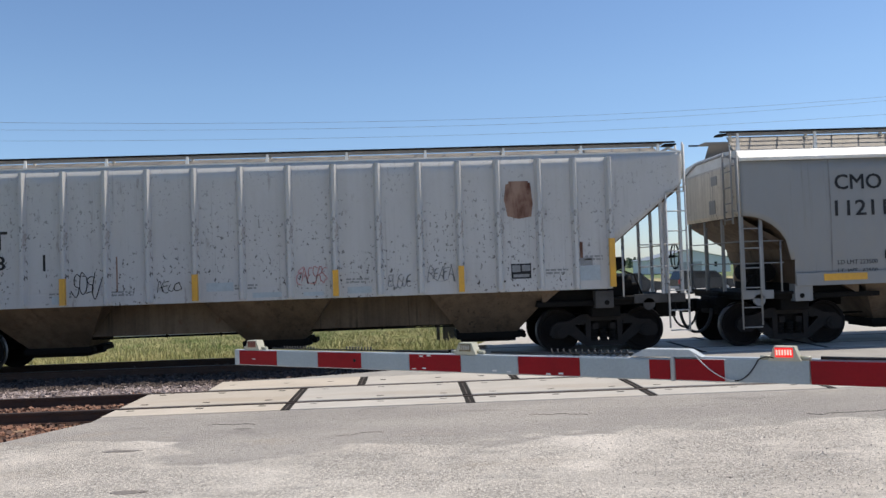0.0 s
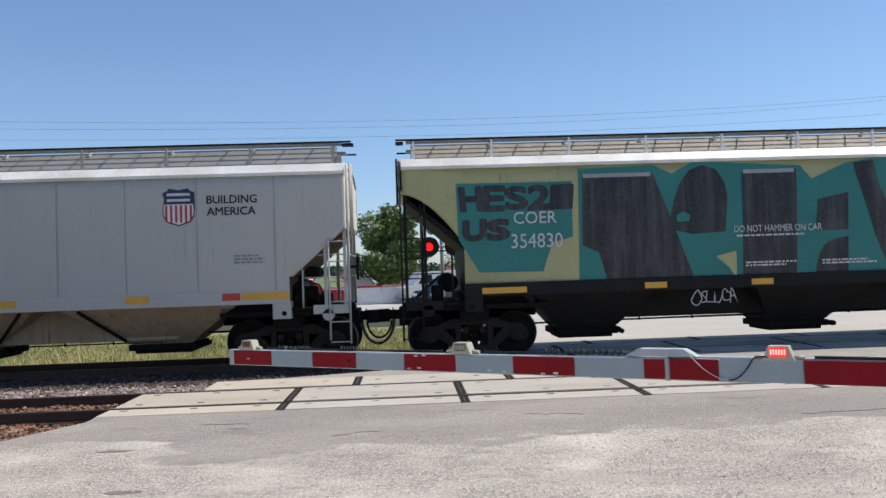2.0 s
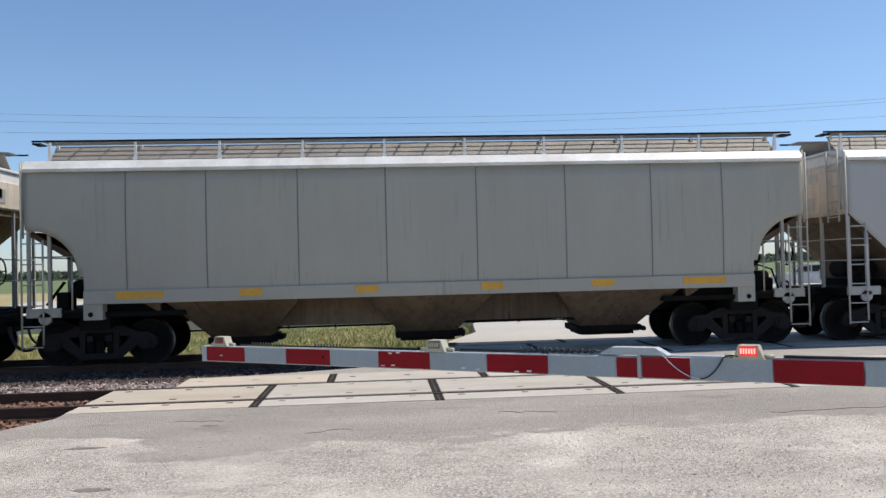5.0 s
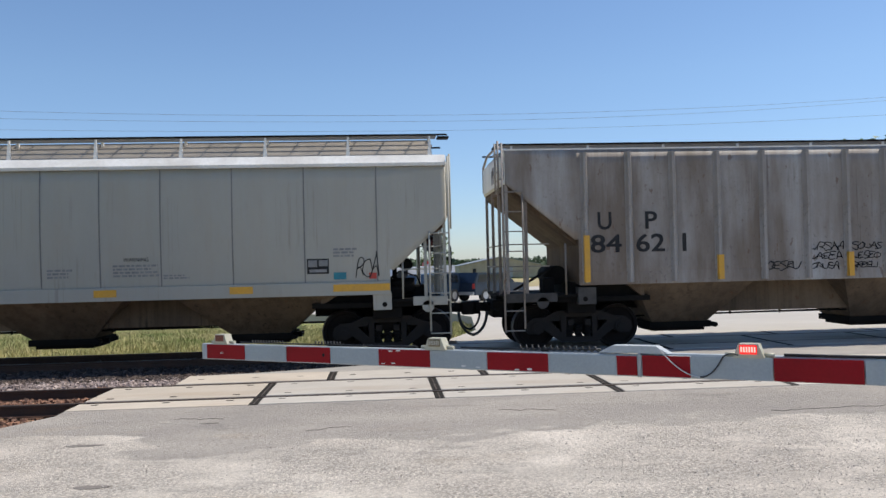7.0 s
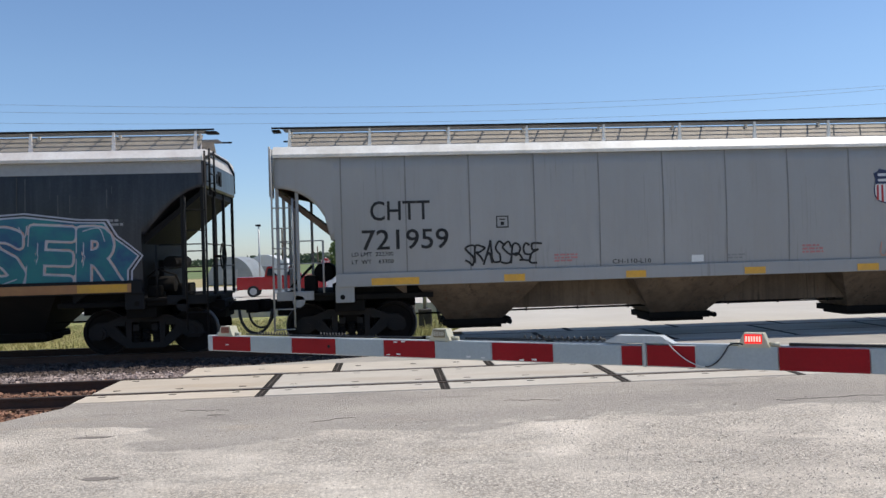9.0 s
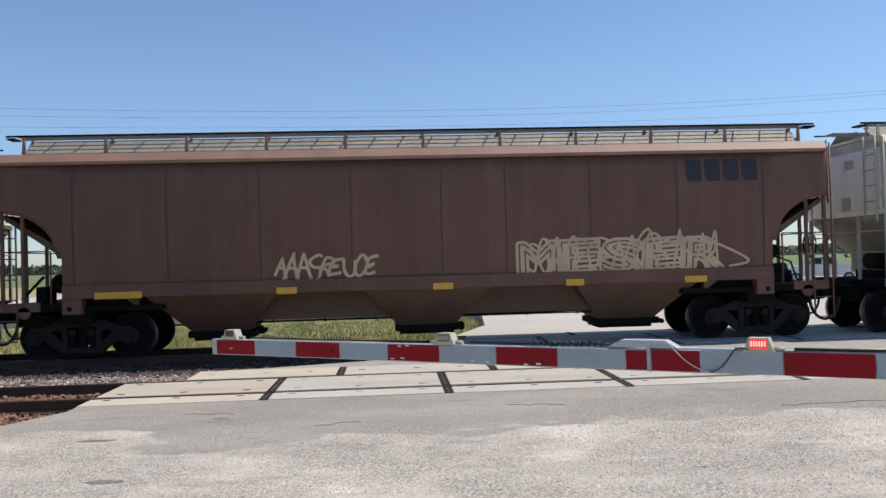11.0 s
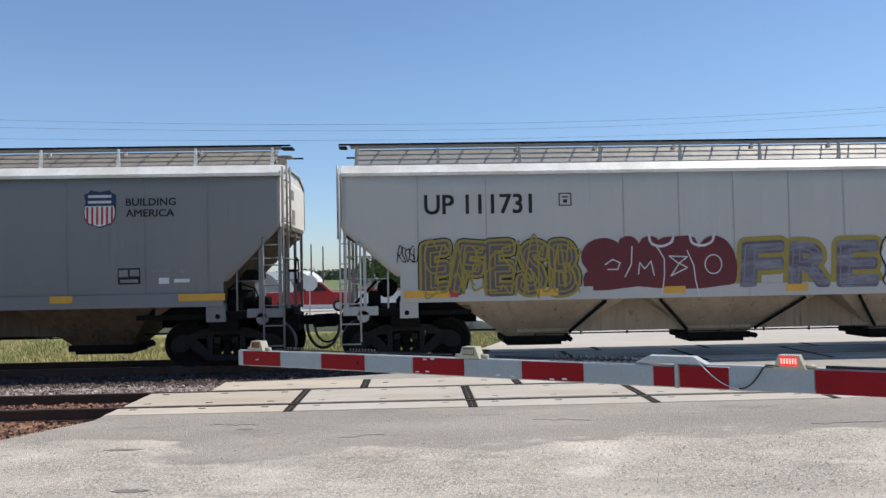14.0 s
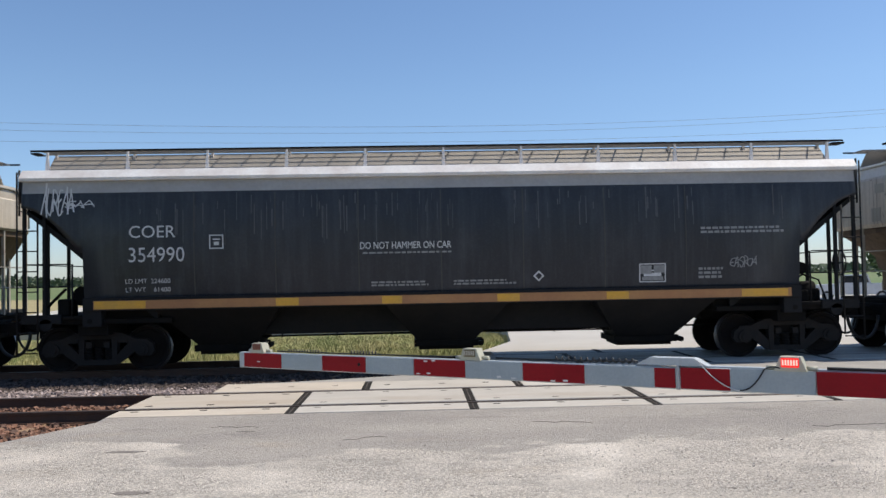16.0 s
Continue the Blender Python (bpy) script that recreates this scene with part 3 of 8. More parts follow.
panels(NEAR, -4.0, [(-1.34, -0.815), (-0.625, 0.625), (0.815, 1.78)])
panels(FAR, 1.4, [(-1.6, -0.78), (-0.655, 0.655), (0.78, 1.6)])
bm = B()
for yc in (NEAR,):
    for i, (a, b) in enumerate(spans):
        for y in (-0.95, -0.45, 0.45, 1.3):
            for fx in (0.14, 0.5, 0.86):
                x = a + fx * L_P + random.uniform(-0.03, 0.03)
                box(bm, x - 0.05, x + 0.05, yc + y - 0.02, yc + y + 0.02, -0.01, 0.0035)
part("lag_screw", bm, M_RUBBER, crossing, "dark recessed lag screws")
bm = B()
for yc, x0 in ((NEAR, -4.3), (FAR, 0.3)):
    for y in (-0.72, 0.72):
        box(bm, x0, 33, yc + y - 0.062, yc + y - 0.037, -0.15, -0.012)
        box(bm, x0, 33, yc + y + 0.037, yc + y + 0.062, -0.15, -0.012)
part("flangeway", bm, M_RUBBER, crossing, "dark rubber flangeway beside the rails")

# stains and cracks on the approach
def blot(x, y, rx, ry, seed):
    rnd = random.Random(seed)
    pts = [(x + rx * math.cos(a * math.pi / 12) * rnd.uniform(0.75, 1.1), y + ry * math.sin(a * math.pi / 12) * rnd.uniform(0.75, 1.1)) for a in range(24)]
    return tagged(part("stain", slab(B(), pts, -0.01, 0.0025), M_STAIN, road), "dark oily stain")


blot(-2.53, 7.06, 0.17, 0.065, 1)
blot(-3.2, 8.75, 0.22, 0.05, 2)
blot(-2.1, 9.75, 0.12, 0.035, 3)


def crack(x, y, dx, dy, n, seed, w=0.012):
    rnd = random.Random(seed)
    up, lo = [], []
    for i in range(n + 1):
        px, py = x + dx * i / n, y + dy * i / n + rnd.uniform(-0.05, 0.05)
        k = w * rnd.uniform(0.4, 1.0)
        up.append((px, py + k))
        lo.append((px, py - k))
    part("crack", slab(B(), lo + up[::-1], -0.01, 0.003), M_CRACK, road, "open crack in the asphalt")


crack(-2.6, 10.1, 0.6, -0.1, 7, 1, 0.004)
crack(4.6, 9.2, 2.4, 0.15, 18, 2, 0.014)
crack(-0.9, 9.1, 0.5, 0.15, 6, 4, 0.004)
crack(1.4, 9.9, 0.7, -0.1, 8, 5, 0.004)

# ---- weeds beside the tracks ----
verts, faces = [], []
for i in range(60000):
    x = random.uniform(-16, 4.5)
    y = 19.4 + 13 * random.random() ** 1.3
    if x > 1.0 + (y - 19.4) * 0.28:
        continue
    lush = max(0, noise.noise((x * 0.35, y * 0.35, 3.0)) + 0.35) + 0.6 * max(0, noise.noise((x * 1.3, y * 1.3, 8.0)))
    h = random.uniform(0.03, 0.17) * (0.55 + 1.1 * lush)
    if random.random() < 0.01:
        h += 0.2
    w = random.uniform(0.005, 0.014)
    a = random.uniform(0, 3.14)
    lx, ly = random.gauss(0, 0.06), random.gauss(0, 0.06)
    c, s = math.cos(a) * w, math.sin(a) * w
    g = -0.37 - 0.02 * (y - 19)
    k = len(verts)
    verts += [(x - c, y - s, g), (x + c, y + s, g), (x + lx * 0.4 + c * 0.7, y + ly * 0.4 + s * 0.7, g + 0.04 + h * 0.6), (x + lx, y + ly, g + 0.05 + h)]
    faces += [(k, k + 1, k + 2), (k, k + 2, k + 3)]
me = bpy.data.meshes.new("grass")
me.from_pydata(verts, [], faces)
me.materials.append(M_WEED)
tagged(part("grass", me, None), "tall yellow-green grass and weeds beyond the train", "grass", kind="stuff")

# ---- near crossing gate: arm of striped board with three lamps ----
G0, GD = Vector((-1.026, 5.992, 1.163)), Vector((0.329, -0.238, 0.006)).normalized()
STRIPE = 0.4064
g_rot = math.degrees(math.atan2(GD.y, GD.x))
gate = thing("crossing_gate", "lowered red and white striped railway crossing gate arm", "crossing gate", Matrix.Translation(G0) @ pose(0, 0, 0, 0, -0.8, g_rot))


def along(i):
    return i * STRIPE


# local x along the arm, local y away from the camera
bm = B()
box(bm, along(-1) - 0.055, along(8.3), 0.004, 0.05, 0.0, 0.118, 0.006)
part("arm", bm, M_GATEBACK, gate, "white fibreglass arm")
bm = B()
box(bm, along(7.3), along(13.2), 0.03, 0.075, 0.0, 0.128, 0.006)
part("arm", bm, M_GATEBACK, gate, "heavier butt end of the arm")
for i in range(-1, 13):
    z1 = 0.112 if i < 8 else 0.121
    bm = box(B(), along(i) + 0.003, along(i + 1) - 0.003, 0.0, 0.0045, 0.006, z1, 0.001)
    if i == 7:
        bm.free()
        bm = box(B(), along(7) + 0.003, along(7.29), 0.0, 0.0045, 0.006, z1, 0.001)
        part("stripe", box(B(), along(7.36), along(8) - 0.003, 0.0, 0.0045, 0.006, z1 + 0.006, 0.001), M_GATERED, gate, "red reflective stripe")
    part("stripe", bm, M_GATERED if i % 2 else M_GATEWHITE, gate, "red reflective stripe" if i % 2 else "grey-white reflective stripe")
for i, (a, z) in enumerate(((3.1, 0.018), (3.3, 0.022), (4.6, 0.02), (4.85, 0.018), (5.5, 0.012), (5.7, 0.016), (-0.6, 0.05), (3.25, 0.1), (3.4, 0.104))):
    bm = slab(B(), [(along(a) - 0.016, -0.0012), (along(a) + 0.014, -0.0012), (along(a) + 0.013, 0.0), (along(a) - 0.014, 0.0)], z - 0.003, z + 0.003 + 0.002 * (i % 3))
    part("scuff", bm, M_WHITE, gate, "white scuff in the stripe")
part("splice_plate", box(B(), along(7.3), along(7.35), -0.004, 0.06, -0.002, 0.128, 0.003), M_STEEL, gate, "steel splice clamp")
bm = B()
prism(bm, [(along(6.75), 0.128), (along(7.72), 0.128), (along(7.55), 0.168), (along(6.95), 0.168)], 0.0, 0.07)
part("bracket", bm, M_GATEBACK, gate, "pale metal conduit cover on the arm")
rod(bm := B(), (along(1.85), 0.0, 0.06), (along(1.85), -0.002, 0.06), 0.012, 10)
part("bolt", bm, M_IRON, gate)


def gate_lamp(x, lit, bulbs):
    z = 0.118
    lamp = part("lamp", prism(B(), [(x - 0.078, z), (x + 0.078, z), (x + 0.066, z + 0.025), (x + 0.048, z + 0.072), (x - 0.048, z + 0.072), (x - 0.066, z + 0.025)], -0.008, 0.06), M_CREAM, gate, "cream plastic gate lamp housing")
    part("lens", box(B(), x - 0.042, x + 0.042, -0.014, -0.008, z + 0.02, z + 0.067, 0.003), lit, lamp, "lit red lens" if bulbs is M_LEDBULB else "unlit lens")
    bm = B()
    for k in range(6):
        xx = x - 0.0325 + k * 0.013
        box(bm, xx - 0.0035, xx + 0.0035, -0.0175, -0.014, z + 0.031, z + 0.058)
    tagged(part("diode_panel", bm, bulbs, lamp), kind="stuff")
    part("cable_gland", rod(B(), (x + 0.07, 0.03, z + 0.014), (x + 0.12, 0.03, z + 0.012), 0.012, 10), M_CREAM, lamp)
    part("cable_gland", rod(B(), (x - 0.07, 0.03, z + 0.014), (x - 0.12, 0.03, z + 0.012), 0.011, 10), M_CREAM, lamp)
    return lamp


gate_lamp(along(-0.62), M_LENS, M_LENS)
gate_lamp(along(4.1), M_LENSDULL, M_BULB)
gate_lamp(along(8.72), M_LEDLIT, M_LEDBULB)


def cable(pts, r, label):
    part("cable", tube(B(), pts, r), M_CABLE, gate, label)


def sag(x0, z0, x1, z1, drop, y, n=14):
    return [(x0 + (x1 - x0) * i / n, y, z0 + (z1 - z0) * i / n - drop * 4 * (i / n) * (1 - i / n)) for i in range(n + 1)]


part("cable", tube(B(), sag(along(7.6), 0.16, along(8.14), 0.012, 0.035, -0.012), 0.0028), M_WSTEN, gate, "thin pale wire hanging over the arm")
cable(sag(along(8.12), 0.014, along(8.42), 0.125, 0.03, -0.012), 0.004, "thin black cable looping over the arm")
cable(sag(along(8.42), 0.125, along(8.6), 0.132, -0.01, -0.006), 0.004, "thin black cable running into the lamp")
cable(sag(along(9.12), 0.135, along(13.0), 0.16, 0.008, 0.03), 0.008, "black feeder cable along the arm")
cable(sag(along(4.5), 0.132, along(6.75), 0.14, 0.004, 0.04), 0.006, "black cable lying on the arm")
cable(sag(along(-0.2), 0.13, along(3.7), 0.132, 0.003, 0.04), 0.005, "black cable lying on the arm")


def coil(x0, x1, turns, r):
    n = turns * 8
    cable([(x0 + (x1 - x0) * i / n, 0.035 + r * math.cos(i * math.pi / 4), 0.128 + r + r * math.sin(i * math.pi / 4)) for i in range(n + 1)], 0.004, "cable coiled round the arm's top")


coil(along(5.5), along(6.75), 13, 0.014)
coil(along(1.6), along(2.2), 9, 0.011)
coil(along(0.1), along(0.9), 12, 0.009)
# the mast that holds the arm
mast = thing("gate_mast", "aluminium mast and mechanism of the near crossing gate", "gate mast", pose(*(G0 + GD * along(13.6)).xy, 0))
part("pole", rod(B(), (0, 0, 0), (0, 0, 3.2), 0.07, 14), M_STEEL, mast)
part("mechanism_box", box(B(), -0.2, 0.2, -0.2, 0.2, 0.9, 1.5, 0.02), M_STEEL, mast)
part("base", box(B(), -0.3, 0.3, -0.3, 0.3, 0, 0.12, 0.02), M_PANEL, mast)


# ---- the train ----
HW = 1.60


def text_mesh(s, fat=0.0):
    """The letters of s as a thin solid mesh, from Blender's own font."""
    key = (s, fat)
    if key not in TEXTS:
        cu = bpy.data.curves.new("lettering", "FONT")
        cu.body, cu.size, cu.extrude, cu.offset, cu.resolution_u = s, 1.0, 0.0, fat, 3
        ob = bpy.data.objects.new("lettering", cu)
        me = bpy.data.meshes.new_from_object(ob)
        bpy.data.objects.remove(ob)
        TEXTS[key] = me
    return TEXTS[key]


TEXTS = {}


# loops and hooks of a spray can, each within a unit box
STROKES = [
    [(0.7, 0.7), (0, 1), (-0.9, 0.3), (-0.7, -0.7), (0.1, -1), (0.9, -0.4), (0.8, 0.5), (0.1, 0.9)],
    [(-0.8, -1), (-0.7, 0.9), (0.3, 0.9), (0.8, 0.4), (0, 0), (-0.6, 0), (0.1, -0.3), (0.9, -1)],
    [(0.8, 0.8), (0, 1), (-0.7, 0.6), (-0.2, 0.1), (0.6, -0.3), (0.5, -0.9), (-0.3, -1), (-0.9, -0.7)],
    [(-0.9, -1), (-0.2, 0.9), (0.1, 1), (0.8, -1), (0.3, -0.2), (-0.6, -0.2)],
    [(-0.8, 0.9), (-0.8, -0.6), (-0.2, -1), (0.6, -0.8), (0.8, 0.9)],
    [(0.7, 0.9), (-0.6, 0.9), (-0.8, 0.1), (0.3, 0.1), (-0.8, 0), (-0.7, -0.9), (0.8, -0.9)],
]


def stroke(bm, a, b, r, k):
    """A round-ended stroke of radius r from one vertex of bm to another."""
    d = b.co - a.co
    if d.length < 1e-4:
        return
    h, ax = -2e-5 * (k % 40 + 1), math.atan2(d.z, d.x)
    rim = lambda p, t: bm.verts.new((p.co.x + r * math.cos(ax + t), p.co.y + h, p.co.z + r * math.sin(ax + t)))
    left = [rim(a, t) for t in (1.57, 2.36, 3.14, 3.93, 4.71)]
    right = [rim(b, t) for t in (-1.57, -0.79, 0.0, 0.79, 1.57)]
    for p, arc in ((a, left), (b, right)):
        for i in range(4):
            bm.faces.new((p, arc[i], arc[i + 1]))
    bm.faces.new((a, b, right[4], left[0])), bm.faces.new((a, left[4], right[0], b))


class Car:
    """A covered hopper car: x along the train, the near side at negative y, the rail tops at z = 0."""

    def __init__(self, length, label, xe, z1, dx, z2, bend="straight", eave=3.85, sill=1.28, bulge=0.05, paint=None, roof=M_ROOF,
                 hopper=M_DUST, xt=6.8, hop=(-4.5, 0.0, 4.5), half=1.15, iron=None, link=0.68, gear=M_UNDER, lip=1.645, deck=4.56, screen=None, under=None, pad=None, cap=None):
        self.proud = 0.05
        self.lip, self.deck, self.screen = lip, deck, screen or M_GRATE
        self.root = thing("hopper_car", label, "rail car", None, "cars of the freight train")
        self.L, self.xe, self.dx, self.z1, self.z2, self.bend = length, xe, dx, z1, z2, bend
        self.eave, self.sill, self.bulge, self.paint, self.roof = eave, sill, bulge, paint, roof
        self.iron = iron or paint
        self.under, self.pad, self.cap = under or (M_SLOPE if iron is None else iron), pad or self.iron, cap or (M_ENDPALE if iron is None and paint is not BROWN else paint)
        self.hopper, self.xt, self.hop, self.half, self.link, self.gear = hopper, xt, hop, half, link, gear
        self.build()

    def ysurf(self, z):
        u = min(1, max(0, (z - self.sill) / (self.eave - self.sill)))
        return HW - self.bulge * (1 - math.sin(math.pi * (0.15 + 0.6 * u))) * 2

    def bottom(self, d):
        """The lower edge of the side sheet, d metres in from the end."""
        if d > self.dx + 0.08:
            return self.sill
        u = min(1, d / self.dx)
        k = {"straight": 1 - u, "curve": math.sqrt(max(0, 1 - u * u)), "soft": 1 - u ** 1.7}[self.bend]
        return self.z2 + (self.z1 - self.z2) * k

    def build(self):
        xe, r = self.xe, self.root
        ds = [self.dx * i / 10 for i in range(11)] + [self.dx + 0.079, self.dx + 0.081]
        xs = [-xe + d for d in ds] + [i * 0.8 for i in range(-7, 8) if abs(i * 0.8) < xe - self.dx - 0.3] + [xe - d for d in reversed(ds)]
        bm, n, rows = B(), 9, []
        for x in xs:
            zb = self.bottom(xe - abs(x))
            zs = [zb + (self.eave - zb) * j / n for j in range(n + 1)]
            rows.append(([bm.verts.new((x, -self.ysurf(z), z)) for z in zs], [bm.verts.new((x, self.ysurf(z), z)) for z in zs]))
        for (a, b), (c, d) in zip(rows, rows[1:]):
            for j in range(n):
                f = bm.faces.new((a[j], c[j], c[j + 1], a[j + 1]))
                f.smooth = True
                f = bm.faces.new((b[j], b[j + 1], d[j + 1], d[j]))
                f.smooth = True
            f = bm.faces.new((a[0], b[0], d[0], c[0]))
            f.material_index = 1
            bm.faces.new((a[n], c[n], d[n], b[n]))
        # end sheets take the cap paint, on most cars lightened to look sunlit
        for a, b in (rows[0], rows[-1]):
            ring = a + b[::-1]
            mid = (self.z1 + self.eave) / 2
            out = [bm.verts.new((v.co.x + math.copysign(0.05, v.co.x), v.co.y * 0.9, mid + (v.co.z - mid) * 0.86)) for v in ring]
            for i in range(len(ring)):
                f = bm.faces.new((ring[i], ring[(i + 1) % len(ring)], out[(i + 1) % len(ring)], out[i]))
                f.material_index = 2
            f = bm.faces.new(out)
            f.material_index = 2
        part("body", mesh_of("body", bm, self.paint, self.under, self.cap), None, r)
        # roof with its steep lip, walkways and hatches
        e = self.eave
        k, f = self.lip, min(e + 0.2, self.deck - 0.28)
        top = f + 0.06
        prof = [(-k + 0.01, e - 0.03), (-k, e + 0.03), (-1.5, f), (-0.85, top), (0.85, top), (1.5, f), (k, e + 0.03), (k - 0.01, e - 0.03)]
        bm = B()
        a = [bm.verts.new((-xe - 0.02, y, z)) for y, z in prof]
        b = [bm.verts.new((xe + 0.02, y, z)) for y, z in prof]
        for i in range(8):
            bm.faces.new((a[i], a[(i + 1) % 8], b[(i + 1) % 8], b[i]))
        bm.faces.new(a), bm.faces.new(b[::-1])
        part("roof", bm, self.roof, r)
        part("hatch_cover", box(B(), -xe + 0.5, xe - 0.5, -0.42, 0.42, top, top + 0.14, 0.02), M_GRATE if self.roof is M_ROOF else self.roof, r, "long trough hatch cover")
        for s in (-1, 1):
            bm = B()
            for k in range(5):
                y = s * 0.72 - 0.19 + k * 0.095
                box(bm, -xe + 0.1, xe - 0.1, y - 0.011, y + 0.011, self.deck - 0.036, self.deck)
            for k in range(int(2 * (xe - 0.15) / 0.6) + 1):
                x = -xe + 0.15 + k * 0.6
                box(bm, x - 0.008, x + 0.008, s * 0.72 - 0.2, s * 0.72 + 0.2, self.deck - 0.034, self.deck - 0.004)
            tagged(part("running_board", bm, M_GRATE, r, "open grated roof walkway"), kind="stuff")
            part("board_edge", box(B(), -xe - 0.12, xe + 0.12, s * 0.945 - 0.012, s * 0.945 + 0.012, self.deck - 0.032, self.deck + 0.004), M_UNDER, r)
        bm = B()
        for i in range(int(2 * (xe - 0.2) / 0.11)):
            x = -xe + 0.2 + i * 0.11
            for d in (0.0, 0.055):
                z0, z1 = (self.deck - 0.035, self.deck - 0.095) if d == 0.0 else (self.deck - 0.095, self.deck - 0.035)
                bm.faces.new([bm.verts.new(v) for v in ((x + d, -0.938, z0), (x + d + 0.016, -0.938, z0), (x + d + 0.071, -0.938, z1), (x + d + 0.055, -0.938, z1))])
        box(bm, -xe + 0.15, xe - 0.15, -0.945, -0.93, self.deck - 0.105, self.deck - 0.09)
        tagged(part("walkway_truss", bm, self.screen, r, "zigzag edge of the roof walkway"), kind="stuff")
        me = mesh_of("walkway_bracket", prism(B(), [(-0.05, f - 0.02), (0.035, f - 0.02), (0.018, self.deck - 0.05), (-0.018, self.deck - 0.05)], -1.0, -0.96), self.screen if self.screen is not M_GRATE else self.roof)
        me2 = mesh_of("walkway_bracket", prism(B(), [(-0.025, top - 0.02), (0.025, top - 0.02), (0.025, self.deck - 0.04), (-0.025, self.deck - 0.04)], -0.6, -0.55), self.roof)
        n = int(2 * xe / 1.6)
        for i in range(n + 1):
            x = -xe + 0.25 + (2 * xe - 0.5) * i / n
            piece("walkway_bracket", me, r, pose(x, 0, 0))
            piece("walkway_bracket", me2, r, pose(x, 0, 0))
        for s in (-1, 1):
            part("end_walkway", box(B(), s * (xe + 0.02) - 0.1, s * (xe + 0.02) + (0.14 if s > 0 else 0.1) - (0.04 if s < 0 else 0), -0.93, -0.62, self.deck - 0.075, self.deck - 0.042), M_UNDER, r)
        for s in (-1, 1):
            bm = B()
            rim = [(s * 0.90, top - 0.012), (s * 0.52, self.deck - 0.06), (s * 0.50, self.deck - 0.06), (s * 0.86, top - 0.012)]
            a = [bm.verts.new((-xe + 0.2, y, z)) for y, z in rim]
            b = [bm.verts.new((xe - 0.2, y, z)) for y, z in rim]
            bm.faces.new(a), bm.faces.new(b[::-1])
            for i in range(4):
                bm.faces.new((a[i], a[(i + 1) % 4], b[(i + 1) % 4], b[i]))
            part("walkway_screen", bm, self.screen, r, "sloping steel screen along the roof hatches")
        # side sills
        for s in (-1, 1):
            y = s * (HW + 0.005)
            part("side_sill", box(B(), -xe + self.dx + 0.08, xe - self.dx - 0.08, min(y, y - s * 0.05), max(y, y - s * 0.05), self.sill - 0.02, self.sill + 0.24, 0.008), self.iron, r)
        # hoppers, their outlets and the sill between them
        for c in self.hop:
            h, y0, y1 = self.half, 1.5, 0.55
            bm = B()
            zt = self.sill
            t = [bm.verts.new(v) for v in ((c - h, -y0, zt), (c + h, -y0, zt), (c + h, y0, zt), (c - h, y0, zt))]
            m = [bm.verts.new(v) for v in ((c - 0.6, -y1, 0.46), (c + 0.6, -y1, 0.46), (c + 0.6, y1, 0.46), (c - 0.6, y1, 0.46))]
            for i in range(4):
                bm.faces.new((t[i], t[(i + 1) % 4], m[(i + 1) % 4], m[i]))
            bm.faces.new(t), bm.faces.new(m[::-1])
            hp = part("hopper", bm, self.hopper, r)
            bm = box(B(), c - 0.68, c + 0.68, -0.62, 0.62, 0.34, 0.47, 0.01)
            box(bm, c - 0.58, c + 0.58, -0.5, 0.5, 0.27, 0.34)
            box(bm, c + 0.66, c + 0.82, -0.3, 0.3, 0.36, 0.45)
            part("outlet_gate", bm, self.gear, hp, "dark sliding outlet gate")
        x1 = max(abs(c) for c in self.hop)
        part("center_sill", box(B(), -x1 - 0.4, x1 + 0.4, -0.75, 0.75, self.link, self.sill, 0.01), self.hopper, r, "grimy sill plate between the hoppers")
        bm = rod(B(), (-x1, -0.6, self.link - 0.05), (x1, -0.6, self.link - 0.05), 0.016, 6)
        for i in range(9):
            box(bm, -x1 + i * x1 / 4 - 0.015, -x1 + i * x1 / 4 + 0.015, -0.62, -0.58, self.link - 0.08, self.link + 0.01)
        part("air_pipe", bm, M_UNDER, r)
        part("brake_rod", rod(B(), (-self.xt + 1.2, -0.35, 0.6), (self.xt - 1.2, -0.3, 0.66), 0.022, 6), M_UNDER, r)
        for c in self.hop:
            for k in (-0.5, 0.5) if self.half < 1.2 else ():
                part("hopper_gusset", prism(B(), [(c + k - 0.012, 0.5), (c + k + 0.012, 0.5), (c + k + 0.012, self.sill - 0.05), (c + k - 0.012, self.sill - 0.05)], -1.02, -0.9), self.gear, r)
            part("gate_capstan", rod(B(), (c + 0.72, -0.5, 0.4), (c + 0.72, -0.78, 0.4), 0.055, 8), self.gear, r, "dark outlet gate capstan")
        for s in (-1, 1):
            self.end(s)
            self.bogie(s * self.xt, s)

    def end(self, s):
        r, xe, L = self.root, self.xe, self.L
        xi = xe - self.dx - 0.08
        X = lambda v: s * v
        lo, hi = (lambda a, b: (min(X(a), X(b)), max(X(a), X(b))))(xi - 1.6, xe + 0.02)
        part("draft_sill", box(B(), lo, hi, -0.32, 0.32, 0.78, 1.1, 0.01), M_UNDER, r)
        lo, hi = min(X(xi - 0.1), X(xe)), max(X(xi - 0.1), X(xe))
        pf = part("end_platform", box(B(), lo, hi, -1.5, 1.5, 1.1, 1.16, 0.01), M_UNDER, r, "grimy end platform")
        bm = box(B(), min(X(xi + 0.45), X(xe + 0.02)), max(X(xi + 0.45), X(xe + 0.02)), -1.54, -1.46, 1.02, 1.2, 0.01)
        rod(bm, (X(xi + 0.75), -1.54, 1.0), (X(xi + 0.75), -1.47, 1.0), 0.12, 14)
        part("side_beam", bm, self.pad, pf)
